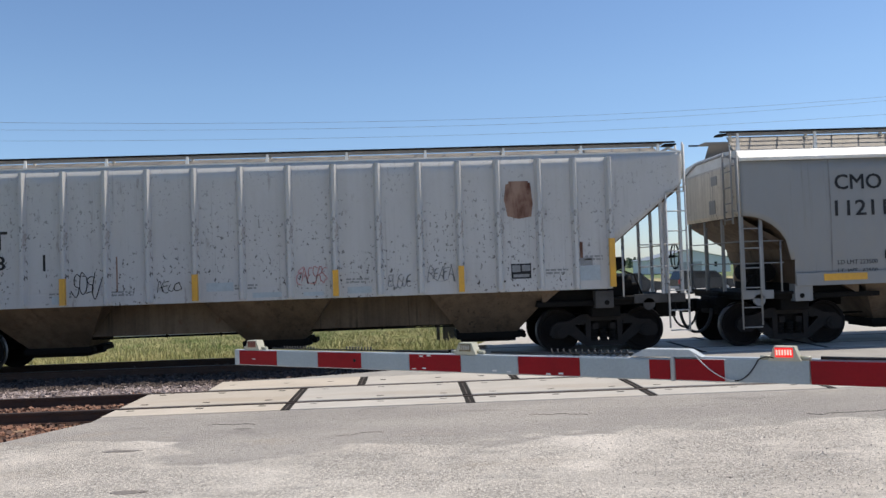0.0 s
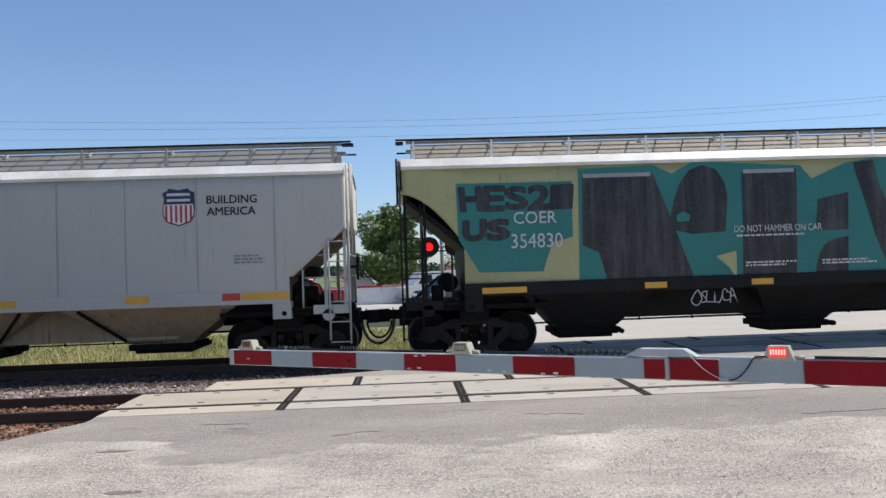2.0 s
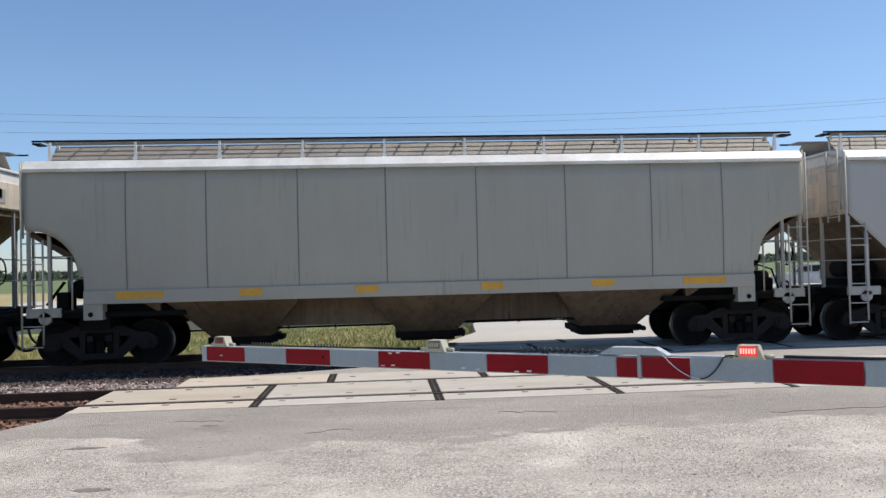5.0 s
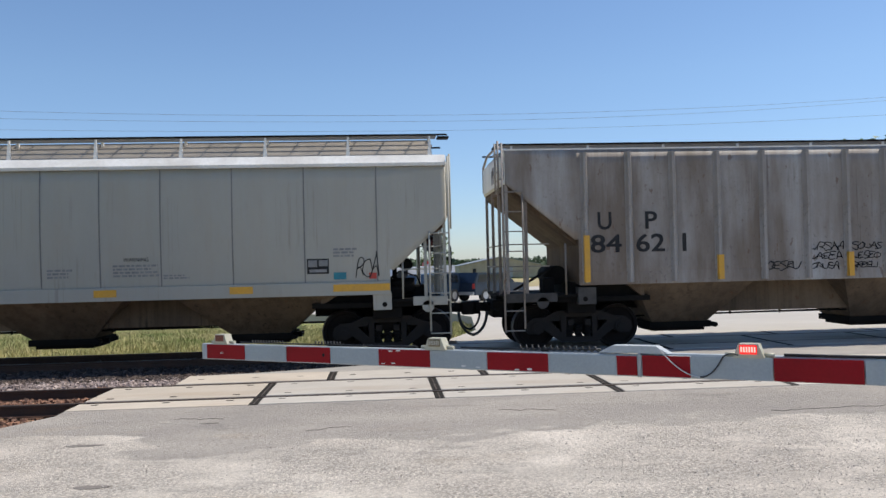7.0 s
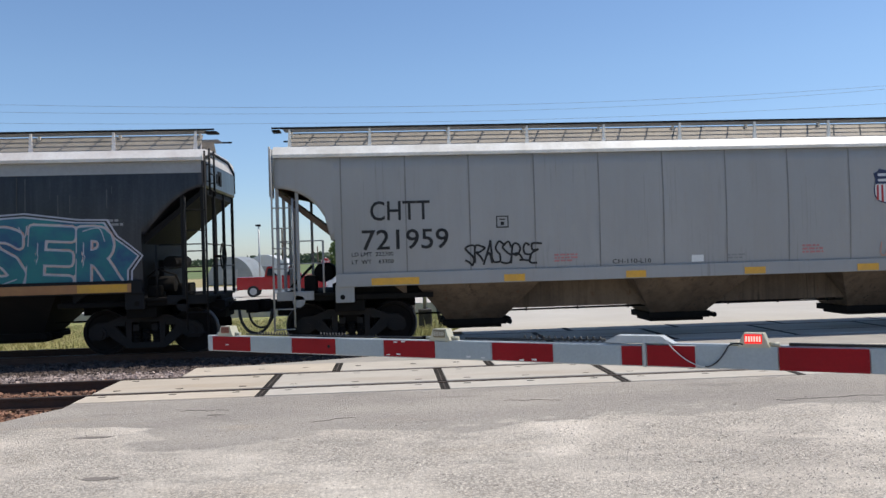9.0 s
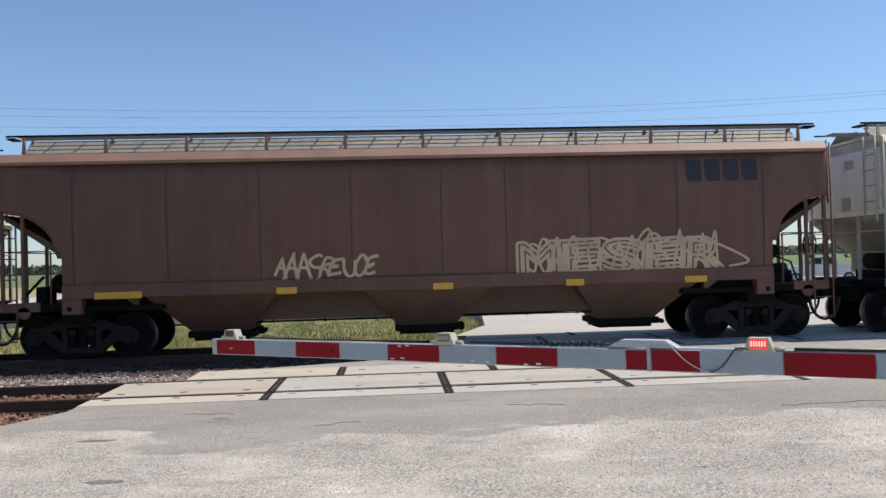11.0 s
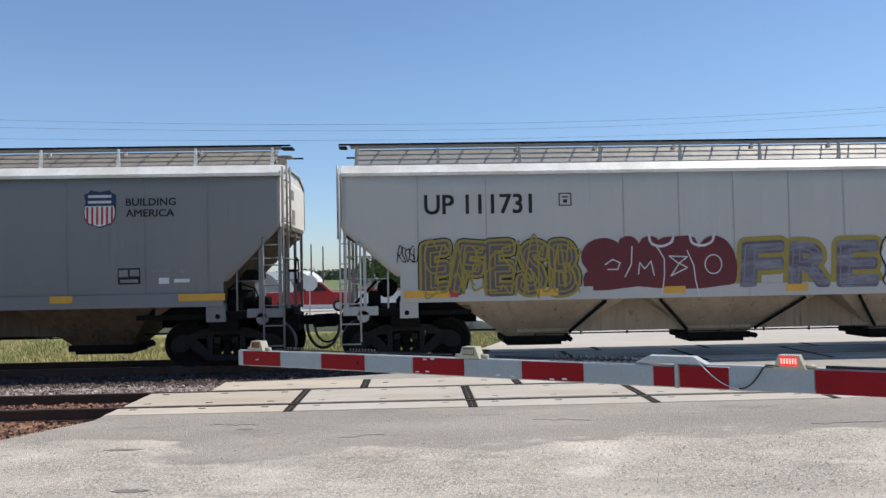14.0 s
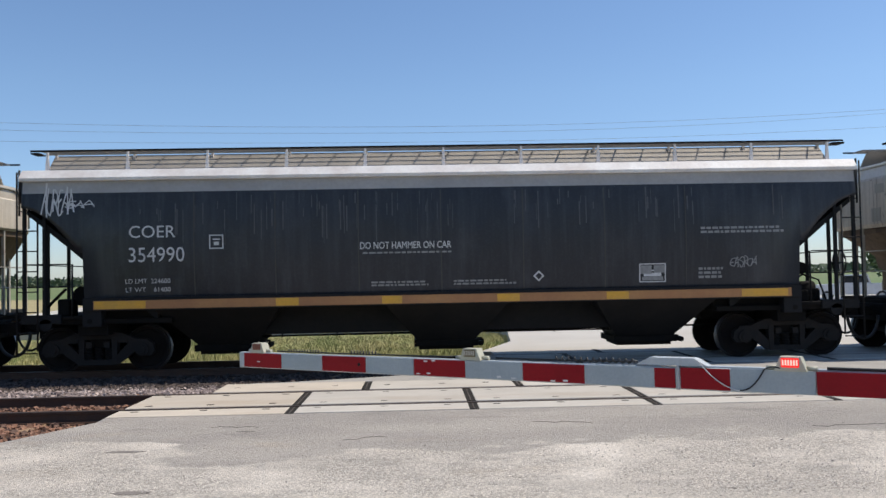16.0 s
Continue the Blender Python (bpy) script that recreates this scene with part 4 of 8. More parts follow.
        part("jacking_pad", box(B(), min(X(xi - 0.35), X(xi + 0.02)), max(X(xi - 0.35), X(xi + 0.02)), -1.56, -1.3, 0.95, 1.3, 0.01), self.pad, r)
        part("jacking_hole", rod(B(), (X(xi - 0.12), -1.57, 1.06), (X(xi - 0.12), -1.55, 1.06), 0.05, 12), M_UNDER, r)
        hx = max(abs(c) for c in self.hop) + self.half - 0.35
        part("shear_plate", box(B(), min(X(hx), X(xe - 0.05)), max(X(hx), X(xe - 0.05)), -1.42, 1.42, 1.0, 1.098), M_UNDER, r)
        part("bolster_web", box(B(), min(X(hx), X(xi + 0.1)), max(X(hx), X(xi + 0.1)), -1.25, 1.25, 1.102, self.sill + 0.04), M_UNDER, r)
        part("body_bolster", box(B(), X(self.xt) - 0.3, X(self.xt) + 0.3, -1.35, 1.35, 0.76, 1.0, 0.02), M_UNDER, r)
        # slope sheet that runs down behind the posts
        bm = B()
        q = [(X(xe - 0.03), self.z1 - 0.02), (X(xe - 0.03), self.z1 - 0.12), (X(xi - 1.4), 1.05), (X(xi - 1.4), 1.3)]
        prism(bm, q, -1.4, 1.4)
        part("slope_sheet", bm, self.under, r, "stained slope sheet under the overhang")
        # corner posts, ladder and grab irons
        for x, y, zt in ((xe - 0.03, -1.5, self.z1 + 0.1), (xe - 0.42, -1.5, self.bottom(0.42) + 0.05), (xe - 0.03, 1.5, self.z1 + 0.1), (xe - 0.42, 1.5, self.bottom(0.42) + 0.05), (xe - 0.03, -0.5, self.z1), (xe - 0.03, 0.5, self.z1)):
            part("corner_post", box(B(), X(x) - 0.03, X(x) + 0.03, y - 0.03, y + 0.03, 1.14, zt), self.iron, r)
        bm = B()
        for x in (xe + 0.06, xe - 0.34):
            rod(bm, (X(x), -1.62, 0.42 if x > xe else 0.5), (X(x), -1.62, self.eave + 0.15 if x > xe else self.z1 - 0.2), 0.02, 6)
        z = 0.46
        while z < self.z1 - 0.1:
            rod(bm, (X(xe + 0.06), -1.62, z), (X(xe - 0.34), -1.62, z), 0.014, 6)
            z += 0.4
        part("ladder", bm, self.iron, r, "steel corner ladder")
        bm = B()
        for z in (1.75, 2.2):
            rod(bm, (X(xe), -1.45, z), (X(xe - 0.9), -1.45, z), 0.014, 6)
            rod(bm, (X(xe), -1.45, z), (X(xe), 1.45, z), 0.014, 6)
        rod(bm, (X(xi + 0.25), -1.48, 1.15), (X(xi + 0.25), -1.48, 2.2), 0.02, 6)
        part("handrail", bm, self.iron, r)
        bm = B()
        for y in (-1.42, -1.0):
            rod(bm, (X(xe + 0.11), y, self.z1 - 0.15), (X(xe + 0.11), y, self.eave + 0.22), 0.022, 6)
            for z in (self.z1 + 0.12, self.eave - 0.1):
                rod(bm, (X(xe), y, z), (X(xe + 0.11), y, z), 0.014, 5)
        z = self.z1 - 0.05
        while z < self.eave + 0.2:
            rod(bm, (X(xe + 0.11), -1.42, z), (X(xe + 0.11), -1.0, z), 0.014, 6)
            z += 0.33
        part("end_ladder", bm, self.iron, r, "steel ladder on the end sheet")
        for y, z, h in ((-0.35, self.eave - 0.3, 0.2), (-0.2, self.z1 + 0.28, 0.3)):
            part("end_plate", box(B(), min(X(xe + 0.03), X(xe + 0.062)), max(X(xe + 0.03), X(xe + 0.062)), y - 0.17, y + 0.17, z - h / 2, z + h / 2), self.iron, r, "grey plate on the end sheet")
        part("end_rim", tube(B(), [(X(xe + 0.03), -1.52, self.z1 + 0.1), (X(xe + 0.03), -1.5, self.eave + 0.02), (X(xe + 0.03), -0.8, self.eave + 0.2), (X(xe + 0.03), 0.8, self.eave + 0.2), (X(xe + 0.03), 1.5, self.eave + 0.02), (X(xe + 0.03), 1.52, self.z1 + 0.1)], 0.03, 5), self.iron, r, "rim of the end sheet")
        # coupler and air hose
        bm = box(B(), min(X(xe), X(L / 2 - 0.12)), max(X(xe), X(L / 2 - 0.12)), -0.1, 0.1, 0.78, 0.98, 0.02)
        box(bm, min(X(L / 2 - 0.25), X(L / 2 + 0.03)), max(X(L / 2 - 0.25), X(L / 2 + 0.03)), -0.2 if s > 0 else -0.02, 0.02 if s > 0 else 0.2, 0.72, 1.0, 0.03)
        box(bm, min(X(xe - 0.15), X(xe + 0.06)), max(X(xe - 0.15), X(xe + 0.06)), -0.34, 0.34, 0.72, 1.12, 0.02)
        part("coupler", bm, M_UNDER, r, "grimy knuckle coupler")
        pts = [(X(L / 2 - 0.34 * math.cos(math.pi / 2 * i / 8)), -0.42, 0.80 - 0.5 * math.sin(math.pi / 2 * i / 8)) for i in range(9)]
        part("air_hose", tube(B(), pts, 0.034), M_CABLE, r, "black hanging air hose")
        pts = [(X(L / 2 - 0.27 * math.cos(math.pi / 2 * i / 8)), 0.3, 0.74 - 0.38 * math.sin(math.pi / 2 * i / 8)) for i in range(9)]
        part("air_hose", tube(B(), pts, 0.026), M_CABLE, r, "black hanging air hose")
        part("cut_lever", tube(B(), [(X(xe + 0.05), -1.3, 0.95), (X(xe + 0.1), -0.7, 0.82), (X(xe + 0.22), -0.25, 0.9), (X(xe + 0.3), -0.05, 1.02)], 0.016), M_UNDER, r, "uncoupling lever")
        part("draft_pocket", box(B(), min(X(xe - 0.3), X(xe + 0.16)), max(X(xe - 0.3), X(xe + 0.16)), -0.5, 0.5, 0.66, 1.04, 0.03), M_UNDER, r)
        # brake gear on the platform
        if s > 0:
            bm = rod(B(), (X(xi - 0.05), -1.05, 1.42), (X(xi + 0.5), -1.05, 1.42), 0.16, 14)
            box(bm, X(xi + 0.0), X(xi + 0.3), -1.3, -1.1, 1.16, 1.4, 0.03)
            rod(bm, (X(xi + 0.1), -0.6, 1.16), (X(xi + 0.1), -0.6, 1.9), 0.05, 8)
            rod(bm, (X(xi + 0.35), -0.9, 1.85), (X(xi + 0.35), 0.4, 1.85), 0.13, 12)
            part("brake_valve", bm, M_UNDER, r, "dark brake cylinder and valves")
            part("brake_pipe", tube(B(), [(X(xi - 0.1), -1.2, 1.5), (X(xi + 0.2), -1.25, 1.72), (X(xi + 0.55), -1.22, 1.6), (X(xi + 0.7), -1.2, 1.2)], 0.02), M_UNDER, r)
        if s < 0:
            bm = rod(B(), (X(xi + 0.3), -0.9, 1.55), (X(xi + 0.3), 0.3, 1.55), 0.2, 14)
            box(bm, X(xi + 0.55) - 0.12, X(xi + 0.55) + 0.12, -1.2, -0.75, 1.16, 1.5, 0.03)
            rod(bm, (X(xi + 0.5), -1.2, 1.7), (X(xe - 0.2), -1.1, 1.25), 0.03, 6)
            part("brake_reservoir", bm, M_UNDER, r, "dark air brake reservoir and valves")
        else:
            bm = B()
            ring = [(X(xe + 0.16), -0.55 + 0.27 * math.cos(a * math.pi / 10), 1.95 + 0.27 * math.sin(a * math.pi / 10)) for a in range(21)]
            tube(bm, ring, 0.018, 5)
            for a in range(4):
                rod(bm, ring[a * 5], (X(xe + 0.14), -0.55, 1.95), 0.012, 5)
            rod(bm, (X(xe + 0.0), -0.55, 1.95), (X(xe + 0.17), -0.55, 1.95), 0.03, 8)
            part("brake_wheel", bm, M_IRON, r, "spoked hand brake wheel")
            part("brake_cylinder", box(B(), X(xi + 0.5) - 0.25, X(xi + 0.5) + 0.25, -0.9, -0.4, 1.16, 1.42, 0.04), M_UNDER, r)

    def bogie(self, xc, s):
        b = new("bogie")
        b.parent = self.root
        b.matrix_basis = pose(xc, 0, 0)
        for me, y in ((SIDEFRAME, -1.03), (SIDEFRAME, 1.03)):
            piece("side_frame", me, b, pose(0, y, 0))
        piece("bolster", BOLSTER, b, pose(0, 0, 0))
        for y in (-1.03, 1.03):
            for x in (-0.2, 0.0, 0.2):
                piece("spring", SPRINGS, b, pose(x, y, 0))
        for x in (-0.889, 0.889):
            WHEELS.append((self, piece("wheelset", WHEELSET, b, pose(x, 0, 0.457)), x))

    # -- things on the sides --
    def decal(self, name, bm_or_mesh, mat, lift=0.008, label=""):
        """Lays flat shapes, drawn in x and z, on the near side."""
        bm = bm_or_mesh
        for v in bm.verts:
            v.co.y = -self.ysurf(v.co.z) - lift + v.co.y
        me = bpy.data.meshes.new(name)
        for f in bm.faces:
            if f.normal.y > 0:
                f.normal_flip()
        bm.normal_update()
        for f in bm.faces:
            if f.normal.y > 0:
                f.normal_flip()
        bm.to_mesh(me)
        bm.free()
        me.materials.append(mat)
        return part(name, me, None, self.root, label)

    def letters(self, s, x0, zt, x1, zb, mat, fat=0.004, lift=0.008, label="", name="lettering", slant=0.0):
        bm = B()
        bm.from_mesh(text_mesh(s, 0.0))
        fat = 0.017 if 0 < fat <= 0.005 and zt - zb >= 0.17 and mat is not M_WSTEN else fat
        if fat > 0.005:                          # a heavier stroke: the same letters again, a little aside
            first = bm.verts[:] + bm.edges[:] + bm.faces[:]
            for k, (u, w) in enumerate(((1, 0), (0, 1), (1, 1))):
                for v in bmesh.ops.duplicate(bm, geom=first)["geom"]:
                    if isinstance(v, bmesh.types.BMVert):
                        v.co.x, v.co.y, v.co.z = v.co.x + 1.5 * fat * u, v.co.y + 1.1 * fat * w, -0.0005 * (k + 1)
        a0, a1 = min(v.co.x for v in bm.verts), max(v.co.x for v in bm.verts)
        b0, b1 = min(v.co.y for v in bm.verts), max(v.co.y for v in bm.verts)
        for v in bm.verts:
            u, w = (v.co.x - a0) / (a1 - a0), (v.co.y - b0) / (b1 - b0)
            v.co = (x0 + (x1 - x0) * u + slant * w, v.co.z, zb + (zt - zb) * w)
        if zt - zb < 0.17:
            return tagged(self.decal(name, bm, mat, lift, label), kind="stuff")
        # large characters are parts of their own
        runs = []
        for f in bm.faces:
            xs = [v.co.x for v in f.verts]
            lo, hi, mine = min(xs), max(xs), [f]
            keep = []
            for r in runs:
                if r[0] < hi and lo < r[1]:
                    lo, hi, mine = min(lo, r[0]), max(hi, r[1]), mine + r[2]
                else:
                    keep.append(r)
            runs = keep + [(lo, hi, mine)]
        for lo, hi, mine in sorted(runs, key=lambda r: r[0]):
            one, seen = B(), {}
            for f in mine:
                for v in f.verts:
                    if v not in seen:
                        seen[v] = one.verts.new(v.co)
                one.faces.new([seen[v] for v in f.verts])
            one.normal_update()
            self.decal("letter" if name == "lettering" else name, one, mat, lift, label)
        bm.free()

    def rects(self, name, rows, mat, lift=0.006, label=""):
        bm = B()
        for x0, zt, x1, zb in rows:
            n = max(1, int(abs(zt - zb) / 0.25))
            for i in range(n):
                a, c = zb + (zt - zb) * i / n, zb + (zt - zb) * (i + 1) / n
                bm.faces.new([bm.verts.new(v) for v in ((x0, 0, a), (x1, 0, a), (x1, 0, c), (x0, 0, c))])
        return self.decal(name, bm, mat, lift, label)

    def poly(self, pts, mat, lift=0.01, name="spray_paint", label=""):
        bm = B()
        f = bm.faces.new([bm.verts.new((x, 0, z)) for x, z in pts])
        bmesh.ops.triangulate(bm, faces=[f])
        for _ in range(2):
            bmesh.ops.subdivide_edges(bm, edges=[e for e in bm.edges if abs(e.verts[0].co.z - e.verts[1].co.z) > 0.3], cuts=1)
        bmesh.ops.triangulate(bm, faces=bm.faces)
        return self.decal(name, bm, mat, lift, label)

    def bars(self, x0, zt, x1, zb, rows, mat, seed=1, lift=0.006):
        """Writing too small to read: broken bars."""
        rnd, out = random.Random(seed), []
        h = (zt - zb) / (rows * 1.7)
        for i in range(rows):
            z, x = zt - i * (zt - zb) / rows, x0
            end = x1 - (x1 - x0) * rnd.choice((0, 0.05, 0.2))
            while x < end:
                w = rnd.uniform(0.04, 0.14)
                out.append((x, z, min(x + w, end), z - h))
                x += w + 0.025
        tagged(self.rects("small_lettering", out, mat, lift), kind="stuff")

    def frame_mark(self, x0, zt, x1, zb, mat, lift=0.006):
        t = 0.022
        self.rects("stencilled_square", [(x0, zt, x1, zt - t), (x0, zb + t, x1, zb), (x0, zt - t, x0 + t, zb + t), (x1 - t, zt - t, x1, zb + t)], mat, lift)
        m = (zt + zb) / 2
        self.rects("stencilled_square", [(x0 + 0.07, m + 0.06, x1 - 0.07, m + 0.035), (x0 + 0.09, m + 0.0, x1 - 0.09, m - 0.07)], mat, lift)

    def plate(self, x0, zt, x1, zb):
        self.rects("consolidated_stencil", [(x0, zt, x1, zb)], M_BLACK)
        w, h = x1 - x0, zt - zb
        self.rects("stencil_field", [(x0 + 0.05 * w, zt - 0.1 * h, x0 + 0.46 * w, zt - 0.55 * h), (x0 + 0.54 * w, zt - 0.1 * h, x0 + 0.95 * w, zt - 0.5 * h), (x0 + 0.1 * w, zb + 0.1 * h, x0 + 0.9 * w, zb + 0.3 * h)], M_FAINT, 0.011)

    def reflectors(self, spans, zt=1.49, zb=1.35, mat=M_YEL):
        for x0, x1 in spans:
            bm = box(B(), x0, x1, -HW - 0.016, -HW - 0.006, zb, zt)
            part("reflector", bm, mat, self.root, "yellow reflector strip")

    def upright_marks(self, rows):
        for x, zt, zb in rows:
            part("reflector", box(B(), x - 0.055, x + 0.055, -HW - self.proud, -HW + 0.03, zb, zt), M_YEL, self.root, "yellow upright reflector strip")

    def ba(self, x0, zt, x1, zb):
        m = (zt + zb) / 2
        self.letters("BUILDING", x0, zt, x1, m + 0.035, M_BLACK, 0.022)
        self.letters("AMERICA", x0, m - 0.035, x1 - 0.03, zb, M_BLACK, 0.022)

    def shield(self, x0, zt, x1, zb, faded=False):
        """The railway's shield as plain shapes: dark blue head over red and white stripes."""
        w, h, cx = x1 - x0, zt - zb, (x0 + x1) / 2
        out = [(-0.5, 0.88), (-0.36, 0.93), (-0.3, 1.0), (0, 0.95), (0.3, 1.0), (0.36, 0.93), (0.5, 0.88), (0.44, 0.7), (0.5, 0.45), (0.48, 0.25), (0.36, 0.1), (0.12, 0.05), (0, 0), (-0.12, 0.05), (-0.36, 0.1), (-0.48, 0.25), (-0.5, 0.45), (-0.44, 0.7)]
        self.poly([(cx + u * w, zb + v * h) for u, v in out], M_NAVY, 0.007, "shield_emblem", "shield emblem with a dark blue head over stripes")
        low = [(0.44, 0.58), (0.47, 0.45), (0.45, 0.27), (0.34, 0.13), (0.11, 0.08), (0, 0.035), (-0.11, 0.08), (-0.34, 0.13), (-0.45, 0.27), (-0.47, 0.45), (-0.44, 0.58)]
        self.poly([(cx + u * w, zb + v * h) for u, v in low], M_WHITE, 0.011, "shield_field")
        if not faded:
            for i in range(6):
                u = -0.38 + i * 0.152
                d = 0.14 + 0.0 if abs(u) > 0.3 else 0.09
                self.rects("shield_stripe", [(cx + (u - 0.035) * w, zb + 0.56 * h, cx + (u + 0.035) * w, zb + d * h)], M_RED, 0.014)
        self.rects("shield_bar", [(cx - 0.36 * w, zb + 0.87 * h, cx + 0.36 * w, zb + 0.80 * h), (cx - 0.36 * w, zb + 0.72 * h, cx + 0.36 * w, zb + 0.65 * h)], M_WSTEN, 0.012)

    def seams(self, xs, mat, zt=None):
        for x in xs:
            zb = max(self.sill + 0.25, self.bottom(self.xe - abs(x)))
            self.rects("weld_seam", [(x - 0.012, (zt or self.eave) - 0.03, x + 0.012, zb)], mat, 0.007)

    def ribs(self, xs, mat):
        e, z0 = self.eave, self.sill + 0.02
        self.proud = 0.135
        bm = B()
        a = [(-0.095, 0.0), (-0.03, 0.09), (0.03, 0.09), (0.095, 0.0)]
        lo = [bm.verts.new((x, -HW + 0.03 - y * 1.4, z0)) for x, y in a]
        mi = [bm.verts.new((x, -HW + 0.03 - y * 1.5, e - 0.6)) for x, y in a]
        hi = [bm.verts.new((x * 0.9, -HW + 0.03 - y * 1.4, e - 0.06)) for x, y in a]
        for p, q in ((lo, mi), (mi, hi)):
            for i in range(3):
                bm.faces.new((p[i], p[i + 1], q[i + 1], q[i]))
        bm.faces.new(hi), bm.faces.new(lo[::-1])
        me = mesh_of("side_rib", bm, mat)
        for x in xs:
            piece("side_rib", me, self.root, pose(x, 0, 0))
            piece("side_rib", me, self.root, pose(x, 0, 0, 0, 0, 180))

    # -- spray paint --
    def scribble(self, x0, zt, x1, zb, mat, n, seed, w=0.035, lift=0.013):
        """Hand-styled strokes: letter-like loops of a spray can, that spell nothing."""
        rnd = random.Random(seed)
        bm = B()
        n = max(1, round(n * 1.3))
        for i in range(n):
            cx = x0 + (x1 - x0) * (i + 0.5) / n
            ww, hh = (x1 - x0) / n * 0.62, (zt - zb) * 0.5 * rnd.uniform(0.7, 1.0)
            lean = rnd.uniform(-0.05, 0.35)
            pts = []
            for u, v in rnd.choice(STROKES):
                u, v = u + rnd.uniform(-0.3, 0.3), v + rnd.uniform(-0.26, 0.26)
                pts.append(Vector((cx + (u + lean * v) * ww, zb + (zt - zb) * 0.5 + v * hh)))
            fine = []
            for a in range(len(pts) - 1):
                p0, p1, p2, p3 = pts[max(a - 1, 0)], pts[a], pts[a + 1], pts[min(a + 2, len(pts) - 1)]
                for k in range(8):
                    t = k / 8
                    fine.append(0.5 * ((2 * p1) + (p2 - p0) * t + (2 * p0 - 5 * p1 + 4 * p2 - p3) * t * t + (3 * p1 - p0 - 3 * p2 + p3) * t ** 3))
            prev = None
            for a, b in zip(fine, fine[1:]):
                d = (b - a)
                if d.length < 1e-4:
                    continue
                nrm = Vector((-d.y, d.x)).normalized() * w * 0.5
                if prev is None:
                    prev = [bm.verts.new((a.x + nrm.x, 0, a.y + nrm.y)), bm.verts.new((a.x - nrm.x, 0, a.y - nrm.y))]
                cur = [bm.verts.new((b.x + nrm.x, 0, b.y + nrm.y)), bm.verts.new((b.x - nrm.x, 0, b.y - nrm.y))]
                bm.faces.new((prev[0], prev[1], cur[1], cur[0]))
                prev = cur
        return tagged(self.decal("spray_paint", bm, mat, lift, "scrawled spray paint"), kind="stuff")

    def ribbon(self, lines, mat, w, lift=0.02, label="", loop=False, smooth=True):
        """Sprayed lines of even width along the given points."""
        for pts in lines:
            bm, k = B(), 0
            pts = [Vector(p) for p in pts]
            n = len(pts)
            fine = []
            for a in range(n if loop else n - 1):
                at = (lambda i: pts[i % n]) if loop else (lambda i: pts[max(0, min(n - 1, i))])
                p0, p1, p2, p3 = at(a - 1), at(a), at(a + 1), at(a + 2)
                for i in range(5 if smooth else 1):
                    t = i / 5
                    fine.append(0.5 * (2 * p1 + (p2 - p0) * t + (2 * p0 - 5 * p1 + 4 * p2 - p3) * t * t + (3 * p1 - p0 - 3 * p2 + p3) * t ** 3) if smooth else p1)
            fine.append(pts[0] if loop else pts[-1])
            core = [bm.verts.new((p.x, 0, p.y)) for p in fine]
            for i in range(len(fine) - 1):
                stroke(bm, core[i], core[i + 1], w / 2, i)
            bm.normal_update()
            self.decal("spray_paint", bm, mat, lift, label)

    def graffiti(self, word, x0, zt, x1, zb, layers, seed, tilt=5.0, label=""):
        """Letters of a graffiti piece, one part each; layers of (paint, how far it swells past the letter, lift, outline only)."""
        rnd = random.Random(seed)
        grow = max(r for _, r, _, _ in layers)
        w = (x1 - x0) / len(word)
        for i, ch in enumerate(word):
            src = B()
            src.from_mesh(text_mesh(ch, 0.0))
            bmesh.ops.remove_doubles(src, verts=src.verts, dist=1e-5)
            a0, a1 = min(v.co.x for v in src.verts), max(v.co.x for v in src.verts)
            b0, b1 = min(v.co.y for v in src.verts), max(v.co.y for v in src.verts)
            hw, hh = w / 2 - grow * 0.75, (zt - zb) / 2 * rnd.uniform(0.93, 1.0) - grow
            turn, lean = radians(rnd.uniform(-tilt, tilt)), rnd.uniform(-0.08, 0.12)
            mid = Vector((x0 + w * (i + 0.5), (zt + zb) / 2))
            for v in src.verts:
                u, q = (2 * (v.co.x - a0) / (a1 - a0) - 1) * hw, (2 * (v.co.y - b0) / (b1 - b0) - 1) * hh
                u += lean * q
                v.co = (mid.x + u * math.cos(turn) - q * math.sin(turn), 0, mid.y + u * math.sin(turn) + q * math.cos(turn))
            for f in src.faces:
                f.tag = True
            for mat, r, lift, line in layers:
                bm = src.copy()
                if r > 0:
                    for k, e in enumerate([e for e in bm.edges if len(e.link_faces) == 1]):
                        stroke(bm, e.verts[0], e.verts[1], r, k)
                if line:
                    bmesh.ops.delete(bm, geom=[f for f in bm.faces if f.index >= 0 and f.tag], context="FACES_ONLY")
                bm.normal_update()
                self.decal("spray_paint", bm, mat, lift + 0.0008 * i, label)
            src.free()


